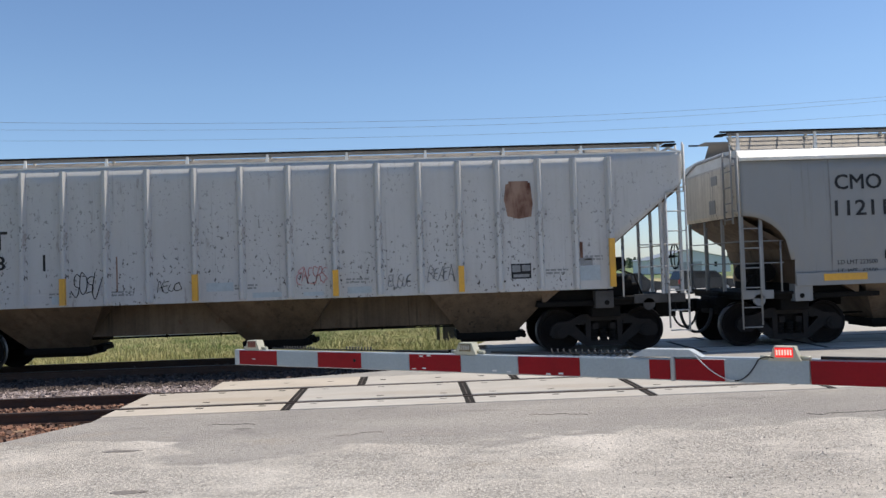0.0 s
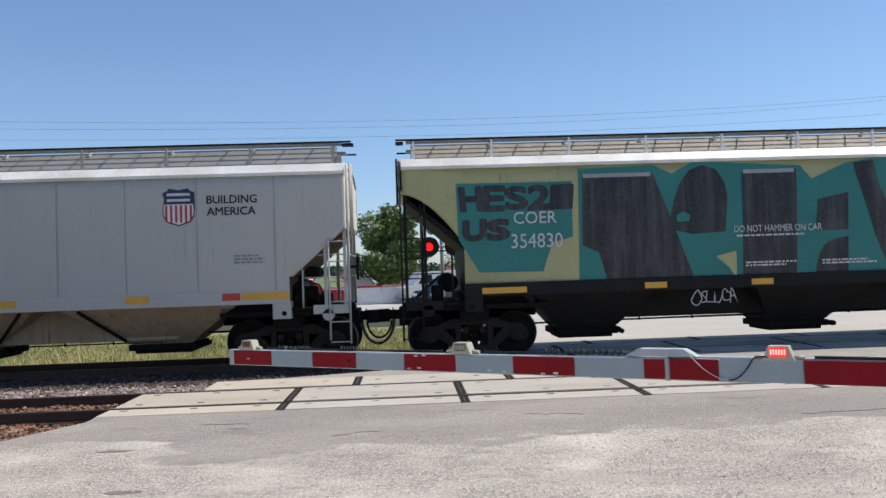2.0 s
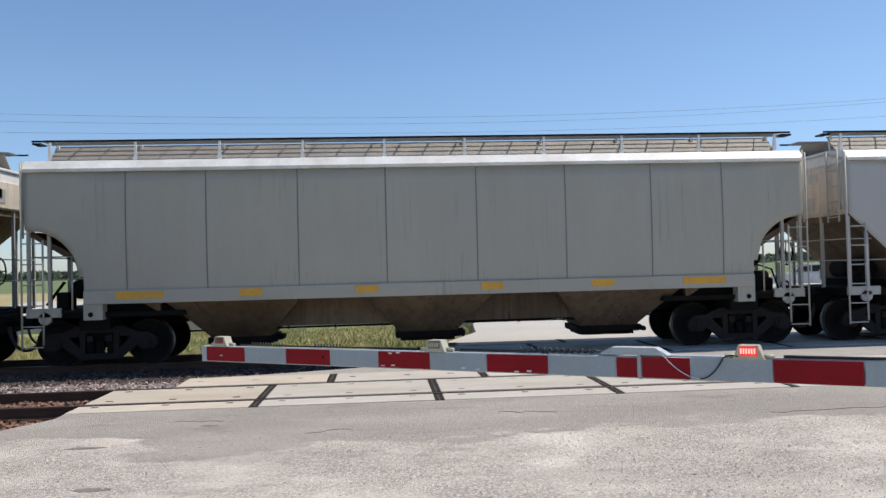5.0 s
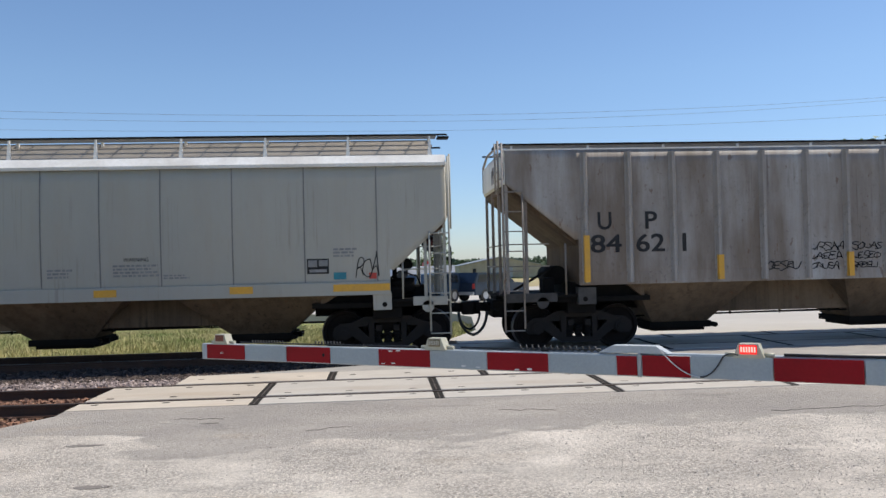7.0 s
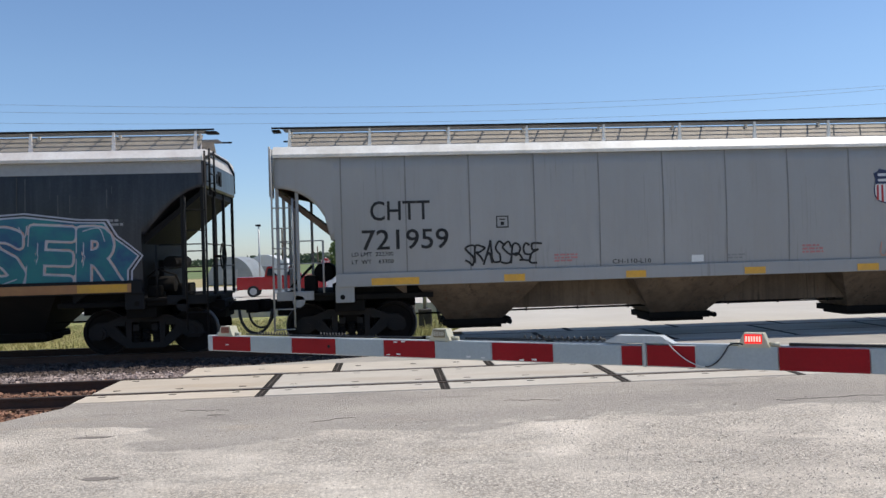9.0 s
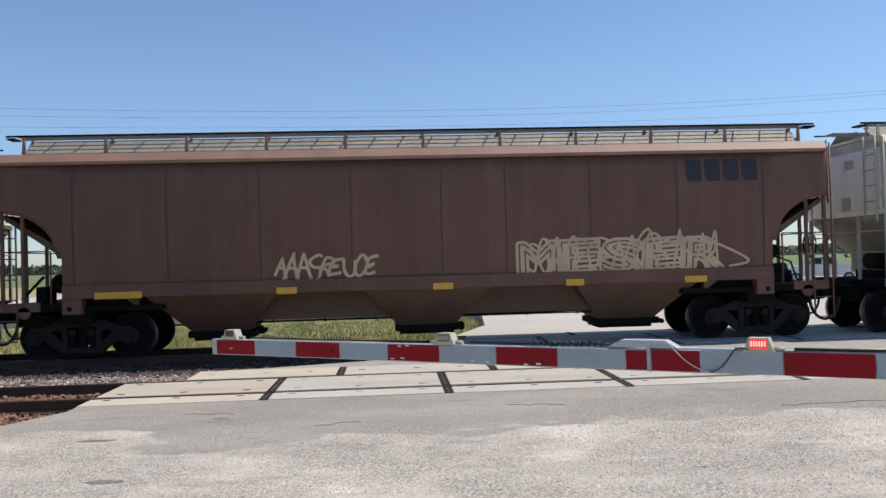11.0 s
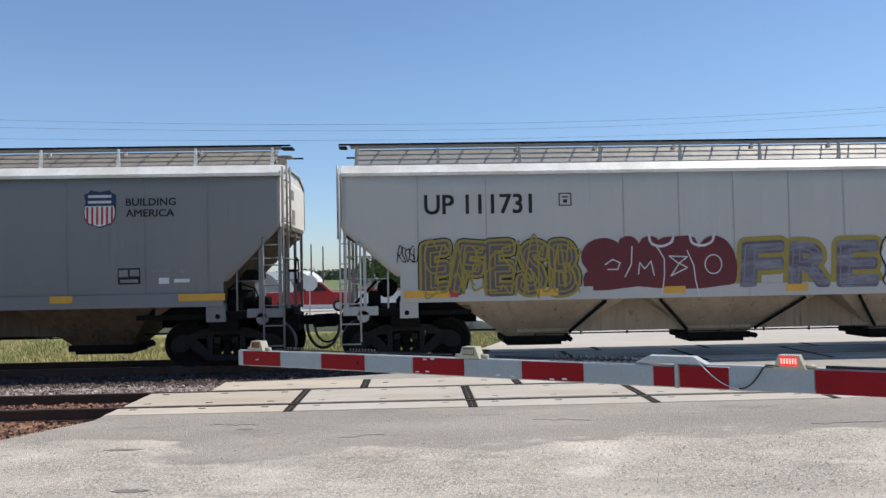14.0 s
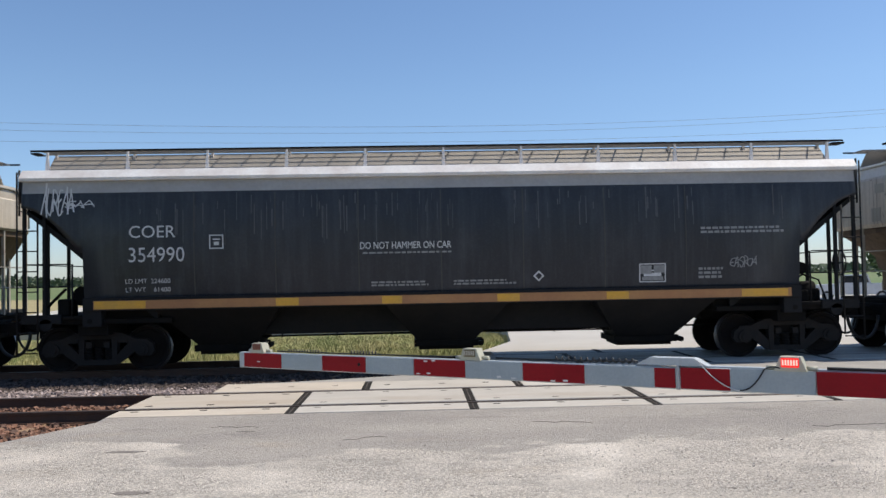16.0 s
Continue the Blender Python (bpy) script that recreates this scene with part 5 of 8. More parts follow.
# shared running gear, in the bogie's space
bm = B()
prism(bm, [(-0.76, 0.67), (-0.46, 0.80), (0.46, 0.80), (0.76, 0.67), (0.70, 0.55), (0.40, 0.67), (-0.40, 0.67), (-0.70, 0.55)], -0.075, 0.075)
prism(bm, [(-0.38, 0.15), (0.38, 0.15), (0.32, 0.26), (-0.32, 0.26)], -0.078, 0.078)
for s in (-1, 1):
    prism(bm, [(s * 0.66, 0.68), (s * 0.98, 0.66), (s * 1.10, 0.56), (s * 1.13, 0.42), (s * 1.06, 0.33), (s * 0.94, 0.33), (s * 0.90, 0.38), (s * 0.78, 0.36), (s * 0.66, 0.46)], -0.071, 0.071)
    prism(bm, [(s * 0.62, 0.60), (s * 0.76, 0.43), (s * 0.38, 0.15), (s * 0.25, 0.23)], -0.067, 0.067)
    prism(bm, [(s * 0.28, 0.2), (s * 0.37, 0.2), (s * 0.39, 0.7), (s * 0.27, 0.7)], -0.082, 0.082)
    prism(bm, [(s * 0.12, 0.50), (s * 0.24, 0.50), (s * 0.24, 0.62), (s * 0.12, 0.62)], -0.095, 0.05)
for x in (-0.889, 0.889):
    rod(bm, (x, -0.12, 0.457), (x, 0.1, 0.457), 0.13, 16)
    rod(bm, (x, -0.15, 0.457), (x, -0.12, 0.457), 0.08, 12)
for s in (-1, 1):
    box(bm, s * 0.5 - 0.1, s * 0.5 + 0.1, -0.085, 0.085, 0.6, 0.68)
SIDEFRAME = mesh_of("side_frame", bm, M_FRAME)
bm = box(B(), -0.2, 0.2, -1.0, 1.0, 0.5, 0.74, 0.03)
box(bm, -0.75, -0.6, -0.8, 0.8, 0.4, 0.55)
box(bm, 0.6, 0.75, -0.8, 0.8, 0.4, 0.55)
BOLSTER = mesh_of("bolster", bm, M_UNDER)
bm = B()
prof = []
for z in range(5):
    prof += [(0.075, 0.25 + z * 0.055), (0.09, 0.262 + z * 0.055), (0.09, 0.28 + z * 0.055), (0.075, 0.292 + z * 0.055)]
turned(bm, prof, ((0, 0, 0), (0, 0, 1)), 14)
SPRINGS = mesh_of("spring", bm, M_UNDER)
bm = B()
for s in (-1, 1):
    k = len(bm.faces)
    turned(bm, [(0.08, 0.0), (0.1, 0.02), (0.2, 0.045), (0.36, 0.03), (0.385, 0.0), (0.452, 0.0), (0.457, 0.012), (0.457, 0.105), (0.483, 0.125), (0.483, 0.14), (0.37, 0.14), (0.2, 0.1), (0.1, 0.12)], ((0, s * 0.79, 0), (0, 0, 0)), 32)
    bm.faces.ensure_lookup_table()
    for f in list(bm.faces)[k:]:
        rr = Vector((f.calc_center_median().x, 0, f.calc_center_median().z)).length
        f.material_index = 1 if rr > 0.44 else 0
    for a in range(5):
        t = a * 2 * math.pi / 5
        box(bm, 0.26 * math.cos(t) - 0.03, 0.26 * math.cos(t) + 0.03, s * 0.755 - 0.004, s * 0.755 + 0.004, 0.26 * math.sin(t) - 0.03, 0.26 * math.sin(t) + 0.03)
rod(bm, (0, -0.95, 0), (0, 0.95, 0), 0.08, 12)
WHEELSET = mesh_of("wheelset", bm, M_WHEEL, M_TREAD)
WHEELS = []

GREY_ROUND = car_paint("silver_grey_car_paint", (0.325, 0.322, 0.315), (0.27, 0.23, 0.19), 0.2)
GREY_PALE = car_paint("greenish_grey_car_paint", (0.39, 0.378, 0.33), (0.36, 0.29, 0.2), 0.2)
GREY = car_paint("light_grey_car_paint", (0.262, 0.262, 0.258), (0.27, 0.23, 0.19), 0.22)
GREY_CLEAN = car_paint("clean_grey_car_paint", (0.46, 0.445, 0.42), (0.34, 0.31, 0.27), 0.12, cloud=0.12)
GREY_COOL = car_paint("cool_grey_car_paint", (0.212, 0.212, 0.212), (0.25, 0.22, 0.19), 0.16, cloud=0.15)
GREY_WARM = car_paint("yellowed_grey_car_paint", (0.41, 0.388, 0.33), (0.36, 0.29, 0.2), 0.2)
GREY_RIB = car_paint("chipped_grey_car_paint", (0.50, 0.49, 0.475), (0.3, 0.26, 0.22), 0.2, specks=0.9)
GREY_RIB2 = car_paint("blue_grey_car_paint", (0.35, 0.362, 0.375), (0.28, 0.25, 0.22), 0.15, specks=0.15)
GREY_DIRTY = car_paint("soiled_grey_car_paint", (0.50, 0.49, 0.475), (0.2, 0.145, 0.105), 0.45, specks=0.3, cloud=0.5, film=(0.185, 0.145, 0.113))
GREY_S = car_paint("ochre_stained_grey_car_paint", (0.385, 0.366, 0.32), (0.33, 0.235, 0.13), 0.25)
BLACK_CAR = car_paint("black_car_paint", (0.0165, 0.0190, 0.0265), (0.25, 0.26, 0.28), 0.09, 0.32, cloud=0.3)
OLIVE = car_paint("pale_olive_spray_ground", (0.420, 0.400, 0.200), (0.3, 0.28, 0.17), 0.25)
BROWN = car_paint("brown_car_paint", (0.11, 0.05, 0.036), (0.24, 0.14, 0.09), 0.25, 0.55, cloud=0.4)
STREAKED = car_paint("streaked_black_spray", (0.020, 0.020, 0.024), (0.26, 0.26, 0.26), 0.24, 0.45)
GREYBAND = plain("grey_band_paint", (0.36, 0.355, 0.355), 0.5, 0, (0.27, 0.26, 0.255), 1.2, 15, 0)
ORANGEBAND = plain("orange_band_paint", (0.42, 0.2, 0.07), 0.5, 0, (0.3, 0.12, 0.05), 1.5, 15, 0)
SEAM = plain("weld_seam_grime", (0.165, 0.158, 0.15), 0.6, 0, (0.25, 0.24, 0.23), 1.3, 20, 0)
SEAM_LIGHT = plain("pale_weld_seam", (0.36, 0.355, 0.345), 0.6, 0, (0.27, 0.25, 0.24), 2, 20, 0)
SEAM_DARK = plain("dark_seam", (0.05, 0.048, 0.046), 0.6, 0, None, 2, 20, 0)

RIB_X = [-6.93, -6.22, -5.5, -4.68, -3.89, -3.08, -2.26, -1.35, -0.44, 0.5, 1.4, 2.27, 3.09, 3.89, 4.67, 5.5, 6.22, 6.93]
SIX = lambda a, b, c: [(-a, -b), (-c - 0.45, -c), (-1.48, -1.03), (1.04, 1.48), (c, c + 0.45), (b, a)]


def ribbed(label, paint, ribs, eave=4.06, deck=4.38):
    c = Car(18.08, label, 8.42, 3.42, 1.4, 2.27, "straight", eave, 1.36, 0.0, paint, M_ROOF, M_DUST, 6.85, (-4.5, 0.0, 4.5), 1.28, lip=1.605, deck=deck, pad=M_GRIME)
    c.ribs(ribs, paint)
    return c


def smooth(length, label, xe, z1, dx, z2, bend, eave, paint, **kw):
    return Car(length, label, xe, z1, dx, z2, bend, eave, 1.28, kw.pop("bulge", 0.06), paint, kw.pop("roof", M_ROOF), kw.pop("hopper", M_DUST), kw.pop("xt", length / 2 - 1.9), **kw)


TRAIN = []          # each car with the place of its middle along the train, at 0 s


def couple(c, left, right):
    TRAIN.append((c, (left + right) / 2))
    return c


# -- a chipped grey ribbed car --
A = couple(ribbed("grey ribbed hopper car with chipped paint and a rust patch", GREY_RIB, RIB_X), -11.95, 6.13)
A.poly([(4.84, 3.5), (5.1, 3.56), (5.34, 3.52), (5.38, 3.1), (5.34, 2.84), (5.08, 2.8), (4.86, 2.86), (4.8, 3.2)], M_RUST, 0.008, "rust_patch", "brown rust patch")
A.upright_marks([(x, 1.9, 1.38) for x in (-3.9, -1.35, 1.4, 3.89)] + [(6.93, 2.35, 1.38), (-6.93, 2.35, 1.38)])
A.letters("T", -5.3, 2.86, -4.98, 2.5, M_BLACK)
A.letters("8", -5.25, 2.38, -5.03, 2.1, M_BLACK)
A.rects("lettering", [(-4.31, 2.38, -4.26, 2.06)], M_BLACK)
A.scribble(-3.75, 2.02, -3.2, 1.5, M_BLACK, 3, 3, 0.016)
A.scribble(-2.1, 1.78, -1.65, 1.55, M_BLACK, 3, 4, 0.014)
A.scribble(0.65, 2.0, 1.22, 1.62, M_PINK, 5, 5, 0.016)
A.scribble(2.45, 1.78, 2.9, 1.5, M_FAINT, 4, 7, 0.02)
A.scribble(3.25, 1.92, 3.75, 1.6, M_FAINT, 4, 8, 0.018)
for x0, z1, x1, z0 in ((-4.15, 1.56, -3.98, 1.4), (-1.15, 1.72, -0.62, 1.55), (-0.25, 1.5, 0.32, 1.4), (0.75, 1.48, 1.15, 1.4), (1.62, 1.55, 2.1, 1.42), (6.2, 1.82, 6.7, 1.52)):
    A.rects("pale_patch", [(x0, z1, x1, z0)], M_PATCH, 0.012, "repainted pale patch")
for x0, z1, x1, z0 in ((4.9, 3.56, 5.3, 3.5), (4.6, 2.1, 4.66, 1.6), (-2.9, 2.3, -2.87, 1.6), (2.2, 2.6, 2.23, 1.7), (3.83, 2.9, 3.86, 1.5), (6.3, 2.3, 6.36, 1.9)):
    A.rects("rust_run", [(x0, z1, x1, z0)], M_RUST, 0.004, "rust run")
A.rects("dark_stencil", [(6.28, 1.98, 6.55, 1.8)], M_FAINT)
A.plate(4.9, 1.9, 5.3, 1.6)
for i, (x, z) in enumerate(((-4.2, 1.5), (-3.0, 1.5), (-0.6, 1.55), (1.6, 1.6), (5.6, 1.65), (6.4, 1.9))):
    A.bars(x, z + 0.12, x + 0.45, z, 2, M_FAINT, i)

# -- grey car with tags in blue and red --
Bc = couple(smooth(16.69, "light grey smooth hopper car with blue and red tags", 7.75, 2.72, 1.0, 1.8, "curve", 3.87, GREY, hop=(-3.9, 0.0, 3.9), half=1.3, xt=6.6, under=M_SLOPE, cap=M_ENDTAN), 6.13, 22.82)
Bc.seams((-5.9, -4.36, -2.58, -0.84, 0.98, 2.8, 4.58, 6.08), SEAM)
Bc.letters("CMO", -5.79, 3.51, -4.81, 3.2, M_BLACK)
Bc.letters("112119", -5.81, 2.98, -4.4, 2.66, M_BLACK)
Bc.frame_mark(-4.05, 3.26, -3.8, 3.0, M_BLACK)
Bc.letters("LD LMT 223500", -5.78, 1.76, -4.95, 1.67, M_BLACK)
Bc.letters("LT  WT   62500", -5.78, 1.58, -4.95, 1.49, M_BLACK)
Bc.shield(3.84, 3.49, 4.52, 2.75)
Bc.ba(4.74, 3.33, 5.7, 3.0)
Bc.scribble(-3.7, 2.02, -0.6, 1.5, M_SPRAY_BLUE, 6, 11, 0.075)
Bc.scribble(-3.5, 2.0, -0.8, 1.55, M_SPRAY_BLUE, 5, 17, 0.05, 0.015)
Bc.scribble(1.28, 2.05, 3.6, 1.6, M_SPRAY_BLUE, 5, 12, 0.06)
Bc.ribbon([[(1.2, 1.62), (2.2, 1.82), (3.5, 1.6), (3.7, 1.72)], [(2.9, 2.05), (3.2, 2.25), (3.4, 2.0)]], M_SPRAY_BLUE, 0.05, 0.017)
Bc.scribble(-0.58, 2.2, 1.28, 1.95, M_TAGRED, 7, 13, 0.032)
Bc.scribble(-0.5, 1.98, 1.2, 1.7, M_TAGRED, 7, 18, 0.03)
Bc.scribble(4.15, 2.25, 5.05, 1.98, M_TAGRED, 5, 14, 0.026)
Bc.poly([(-4.8, 1.93), (-4.7, 1.98), (-4.58, 1.9), (-4.6, 1.72), (-4.72, 1.68), (-4.8, 1.78)], M_BLACK)
Bc.bars(-0.5, 2.7, 0.7, 2.62, 1, M_PINK, 2)
Bc.bars(5.3, 2.3, 5.9, 2.05, 3, M_FAINT, 3)
Bc.bars(1.1, 2.45, 1.6, 2.35, 1, M_FAINT, 4)
Bc.reflectors([(-6.1, -5.2), (-3.7, -3.25), (-1.37, -0.9), (1.1, 1.57), (3.56, 4.0), (5.5, 6.4)])


# -- clean grey cars with a slogan --
def slogan_car(label, number, left, right):
    c = couple(smooth(right - left, label, 7.9, 2.71, 1.05, 1.79, "straight", 3.83, GREY_CLEAN, bulge=0.015, hop=(-3.95, 0.0, 3.95), half=1.75, link=0.56, hopper=M_DUSTTAN, xt=6.68, screen=GREY), left, right)
    c.seams((-6.4, -5.03, -2.25, -1.12, 0.0, 1.14, 2.28, 3.6, 4.99, 6.51), SEAM_LIGHT)
    c.letters("UP " + number, -6.27, 3.41, -4.1, 3.01, M_BLACK, 0.024)
    c.frame_mark(-3.56, 3.41, -3.3, 3.15, M_BLACK)
    c.shield(4.33, 3.6, 4.96, 2.85)
    c.ba(5.19, 3.44, 6.18, 3.04)
    c.bars(5.7, 2.25, 6.3, 2.05, 3, M_FAINT, 6)
    c.reflectors([(-6.7, -5.8), (-4.05, -3.61), (-1.48, -1.03), (1.04, 1.48), (3.57, 4.03), (5.83, 6.75)])
    c.reflectors([(-5.78, -5.62), (5.45, 5.8)], mat=M_REDREF)
    for x0, x1 in ((-2.63, -3.25), (-1.51, -0.75), (1.48, 0.7), (2.6, 3.3)):
        part("hopper_rib", rod(B(), (x0, -1.5, 1.22), (x1, -0.8, 0.56), 0.035, 6), M_UNDER, c.root, "dark seam bar between the hoppers")
    return c


C = slogan_car("clean light grey hopper car with a shield emblem", "111725", 22.82, 39.73)
C.letters("LD LMT  224000", -6.29, 1.93, -5.39, 1.84, M_BLACK)
C.letters("LT  WT    62000", -6.29, 1.77, -5.39, 1.68, M_BLACK)
C.letters("WARNING", -0.32, 2.12, 0.19, 2.03, M_BLACK)
C.bars(-0.95, 1.95, -0.15, 1.68, 4, M_FAINT, 7)
C.bars(0.26, 1.9, 0.85, 1.68, 4, M_FAINT, 8)
C.bars(-4.9, 1.8, -4.6, 1.7, 2, M_FAINT, 9)

# -- black car painted over in olive, teal and black --
D = couple(smooth(18.08, "hopper car covered in teal, olive and black graffiti lettering", 8.43, 3.34, 1.12, 2.42, "soft", 3.87, OLIVE, hopper=M_DUSTDARK, iron=M_IRON, hop=(-4.6, 0.0, 4.2), half=1.25, xt=7.05), 39.73, 57.81)


def daub(mat, lift, *pts):
    D.poly(list(pts), mat, lift, "spray_paint", "painted lettering in teal and black")


daub(M_TEAL, 0.010, (-7.36, 3.53), (-5.02, 3.52), (-5.03, 2.4), (-5.61, 2.25), (-5.65, 1.72), (-6.94, 1.74), (-7.34, 2.42))
daub(M_TEAL, 0.010, (-4.88, 3.77), (-3.34, 3.81), (-2.96, 3.61), (-2.55, 3.84), (-1.99, 3.83), (-1.66, 3.68), (-0.29, 3.72), (0.09, 3.26), (0.78, 3.24), (0.68, 3.75), (1.21, 3.83), (1.66, 3.73), (3.17, 3.78),
     (4.99, 3.78), (7.06, 3.7), (7.3, 3.1), (7.3, 1.48), (4.94, 1.36), (0.88, 1.34), (-4.92, 1.34))
# the small letters in front, then the tall black ones
D.graffiti("HES21", -7.3, 3.48, -5.0, 2.95, [(STREAKED, 0.035, 0.014, False)], 24, 2, "dark sprayed letters")
D.graffiti("US", -7.25, 2.82, -6.3, 2.35, [(STREAKED, 0.04, 0.014, False)], 25, 4)
for black in (
    [(-4.8, 3.62), (-3.35, 3.64), (-3.36, 2.4), (-2.95, 2.14), (-2.66, 1.75), (-2.52, 1.36), (-4.31, 1.36), (-4.34, 1.76), (-4.5, 2.06), (-4.84, 2.22)],
    [(-3.05, 2.5), (-3.0, 2.85), (-2.92, 3.12), (-2.8, 3.42), (-2.6, 3.68), (-2.31, 3.78), (-2.04, 3.68), (-1.88, 3.42), (-1.83, 3.14), (-1.9, 2.41), (-2.6, 2.38)],
    [(-1.51, 3.61), (-0.37, 3.65), (-0.43, 1.51), (-1.56, 1.38)],
    [(0.05, 3.01), (0.69, 3.14), (0.66, 2.37), (-0.02, 2.37)],
    [(0.05, 1.88), (0.14, 2.06), (0.3, 2.18), (0.66, 2.24), (0.64, 1.36), (-0.07, 1.38)],
    [(0.83, 3.75), (1.26, 3.79), (1.35, 3.28), (1.92, 1.87), (2.0, 1.36), (1.57, 1.36), (1.22, 2.3), (0.9, 3.44)],
    [(1.77, 3.7), (2.87, 3.7), (2.83, 1.36), (2.06, 1.36), (1.98, 1.89), (2.16, 1.84), (2.3, 1.98), (2.33, 2.2), (2.32, 2.57), (2.02, 2.74), (1.84, 2.98), (1.78, 3.3)],
    [(3.51, 3.59), (4.92, 3.62), (4.88, 1.4), (3.48, 1.4), (3.55, 2.3), (3.84, 2.4), (3.86, 2.92), (3.52, 3.04)],
    [(5.4, 3.63), (6.58, 3.65), (6.61, 3.01), (6.55, 2.6), (6.35, 2.3), (6.04, 2.1), (5.86, 1.8), (5.82, 1.4), (5.23, 1.4)],
    [(5.95, 1.42), (6.0, 1.76), (6.2, 2.06), (6.52, 2.26), (6.55, 1.42)],
):
    daub(STREAKED, 0.016, *black)
daub(M_TEAL, 0.020, (-2.9, 2.76), (-2.76, 2.85), (-2.62, 2.76), (-2.64, 2.64), (-2.9, 2.64))
daub(OLIVE, 0.020, (-2.11, 1.91), (-1.69, 2.01), (-1.68, 1.4), (-1.84, 1.68))
daub(OLIVE, 0.020, (3.52, 3.22), (3.91, 2.88), (3.88, 2.38), (3.49, 2.39))
daub(OLIVE, 0.020, (6.94, 2.36), (7.35, 2.31), (7.34, 2.0), (7.11, 2.13))
# wide pale gleam of the roof band left bare above the letters
for x0, x1 in ((-4.78, -3.4), (-1.48, -0.42), (1.8, 2.84), (3.55, 4.88), (5.45, 6.55)):
    D.rects("bare_band", [(x0, 3.66, x1, 3.58)], GREYBAND, 0.019)
D.letters("COER", -6.22, 2.93, -5.35, 2.69, M_WSTEN, lift=0.026)
D.letters("354830", -6.28, 2.49, -5.24, 2.2, M_WSTEN, lift=0.026)
D.letters("DO NOT HAMMER ON CAR", -1.72, 2.52, 0.1, 2.38, M_WSTEN, lift=0.026)
D.frame_mark(4.0, 2.0, 4.55, 1.65, M_WSTEN, 0.027)
D.ribbon([[(1.85, 1.9), (1.96, 1.79), (1.85, 1.68), (1.74, 1.79)]], M_WSTEN, 0.025, 0.026, "", True, False)
D.letters("JUST US 2021", -4.4, 1.5, -2.6, 1.37, M_WSTEN, lift=0.026)
D.bars(-1.67, 2.33, 0.1, 2.27, 1, M_WSTEN, 26, 0.027)
D.bars(5.3, 2.9, 6.9, 2.76, 2, M_WSTEN, 27, 0.027)
D.bars(-1.5, 1.78, -0.45, 1.66, 2, M_WSTEN, 28, 0.027)
D.bars(0.1, 1.78, 1.3, 1.66, 2, M_WSTEN, 29, 0.027)
D.bars(5.25, 2.0, 5.7, 1.78, 3, M_WSTEN, 30, 0.027)
D.bars(6.2, 2.95, 6.9, 2.75, 2, M_FAINT, 21)
D.bars(-1.5, 1.75, 1.4, 1.6, 2, M_FAINT, 22)
D.reflectors([(-6.9, -6.0), (-3.6, -3.15), (-1.4, -0.95), (3.1, 3.55), (5.9, 6.5)], 1.43, 1.31)
D.scribble(-2.6, 1.25, -1.7, 0.95, M_WSTEN, 5, 23, 0.02)


def grey_top(c):
    """The grey upper band of the black cars."""
    c.rects("upper_band", [(-c.xe + 0.02, 3.86, c.xe - 0.02, 3.6)], GREYBAND, 0.004, "grey painted band under the roof")


# -- blue-grey ribbed car --
E_ = couple(ribbed("blue-grey ribbed hopper car with a shield emblem", GREY_RIB2, RIB_X), 57.81, 75.89)
for s, x0, x1, z1, z0 in (("U", -5.06, -4.76, 2.86, 2.5), ("P", -4.45, -4.2, 2.86, 2.5), ("90", -5.28, -4.75, 2.34, 1.95), ("06", -4.5, -4.02, 2.34, 1.95), ("4", -3.68, -3.41, 2.34, 1.95)):
    E_.letters(s, x0, z1, x1, z0, M_BLACK, 0.02)
E_.letters("LD LMT", -5.25, 1.82, -4.82, 1.74, M_BLACK)
E_.letters("222200", -4.5, 1.82, -4.05, 1.74, M_BLACK)
E_.letters("LT WT", -5.25, 1.66, -4.85, 1.58, M_BLACK)
E_.letters("63800", -4.45, 1.66, -4.05, 1.58, M_BLACK)
E_.letters("LD", -3.62, 1.82, -3.48, 1.75, M_BLACK)
E_.frame_mark(-2.8, 2.57, -2.55, 2.31, M_BLACK)
E_.shield(-0.3, 3.27, 0.33, 2.52)
E_.plate(4.85, 1.96, 5.27, 1.6)
E_.bars(5.6, 2.3, 6.05, 1.75, 4, M_FAINT, 31)
E_.bars(6.35, 2.2, 6.75, 1.9, 3, M_FAINT, 32)
E_.frame_mark(-6.7, 1.7, -6.45, 1.55, M_FAINT)
E_.frame_mark(-6.1, 1.75, -5.75, 1.5, M_FAINT)
E_.scribble(-0.15, 1.85, 0.25, 1.7, M_WSTEN, 4, 33, 0.02)
for i, (x, z) in enumerate(((-1.1, 1.62), (0.75, 1.6), (4.0, 1.75), (-3.3, 1.6))):
    E_.bars(x, z + 0.1, x + 0.45, z, 2, M_PINK if i == 0 else M_FAINT, 34 + i)
E_.reflectors([(-6.8, -6.3), (-5.0, -4.5), (-3.2, -2.7), (-1.15, -0.72), (0.7, 1.13), (3.26, 3.74), (4.95, 5.4), (6.29, 6.75)], 1.53, 1.39)


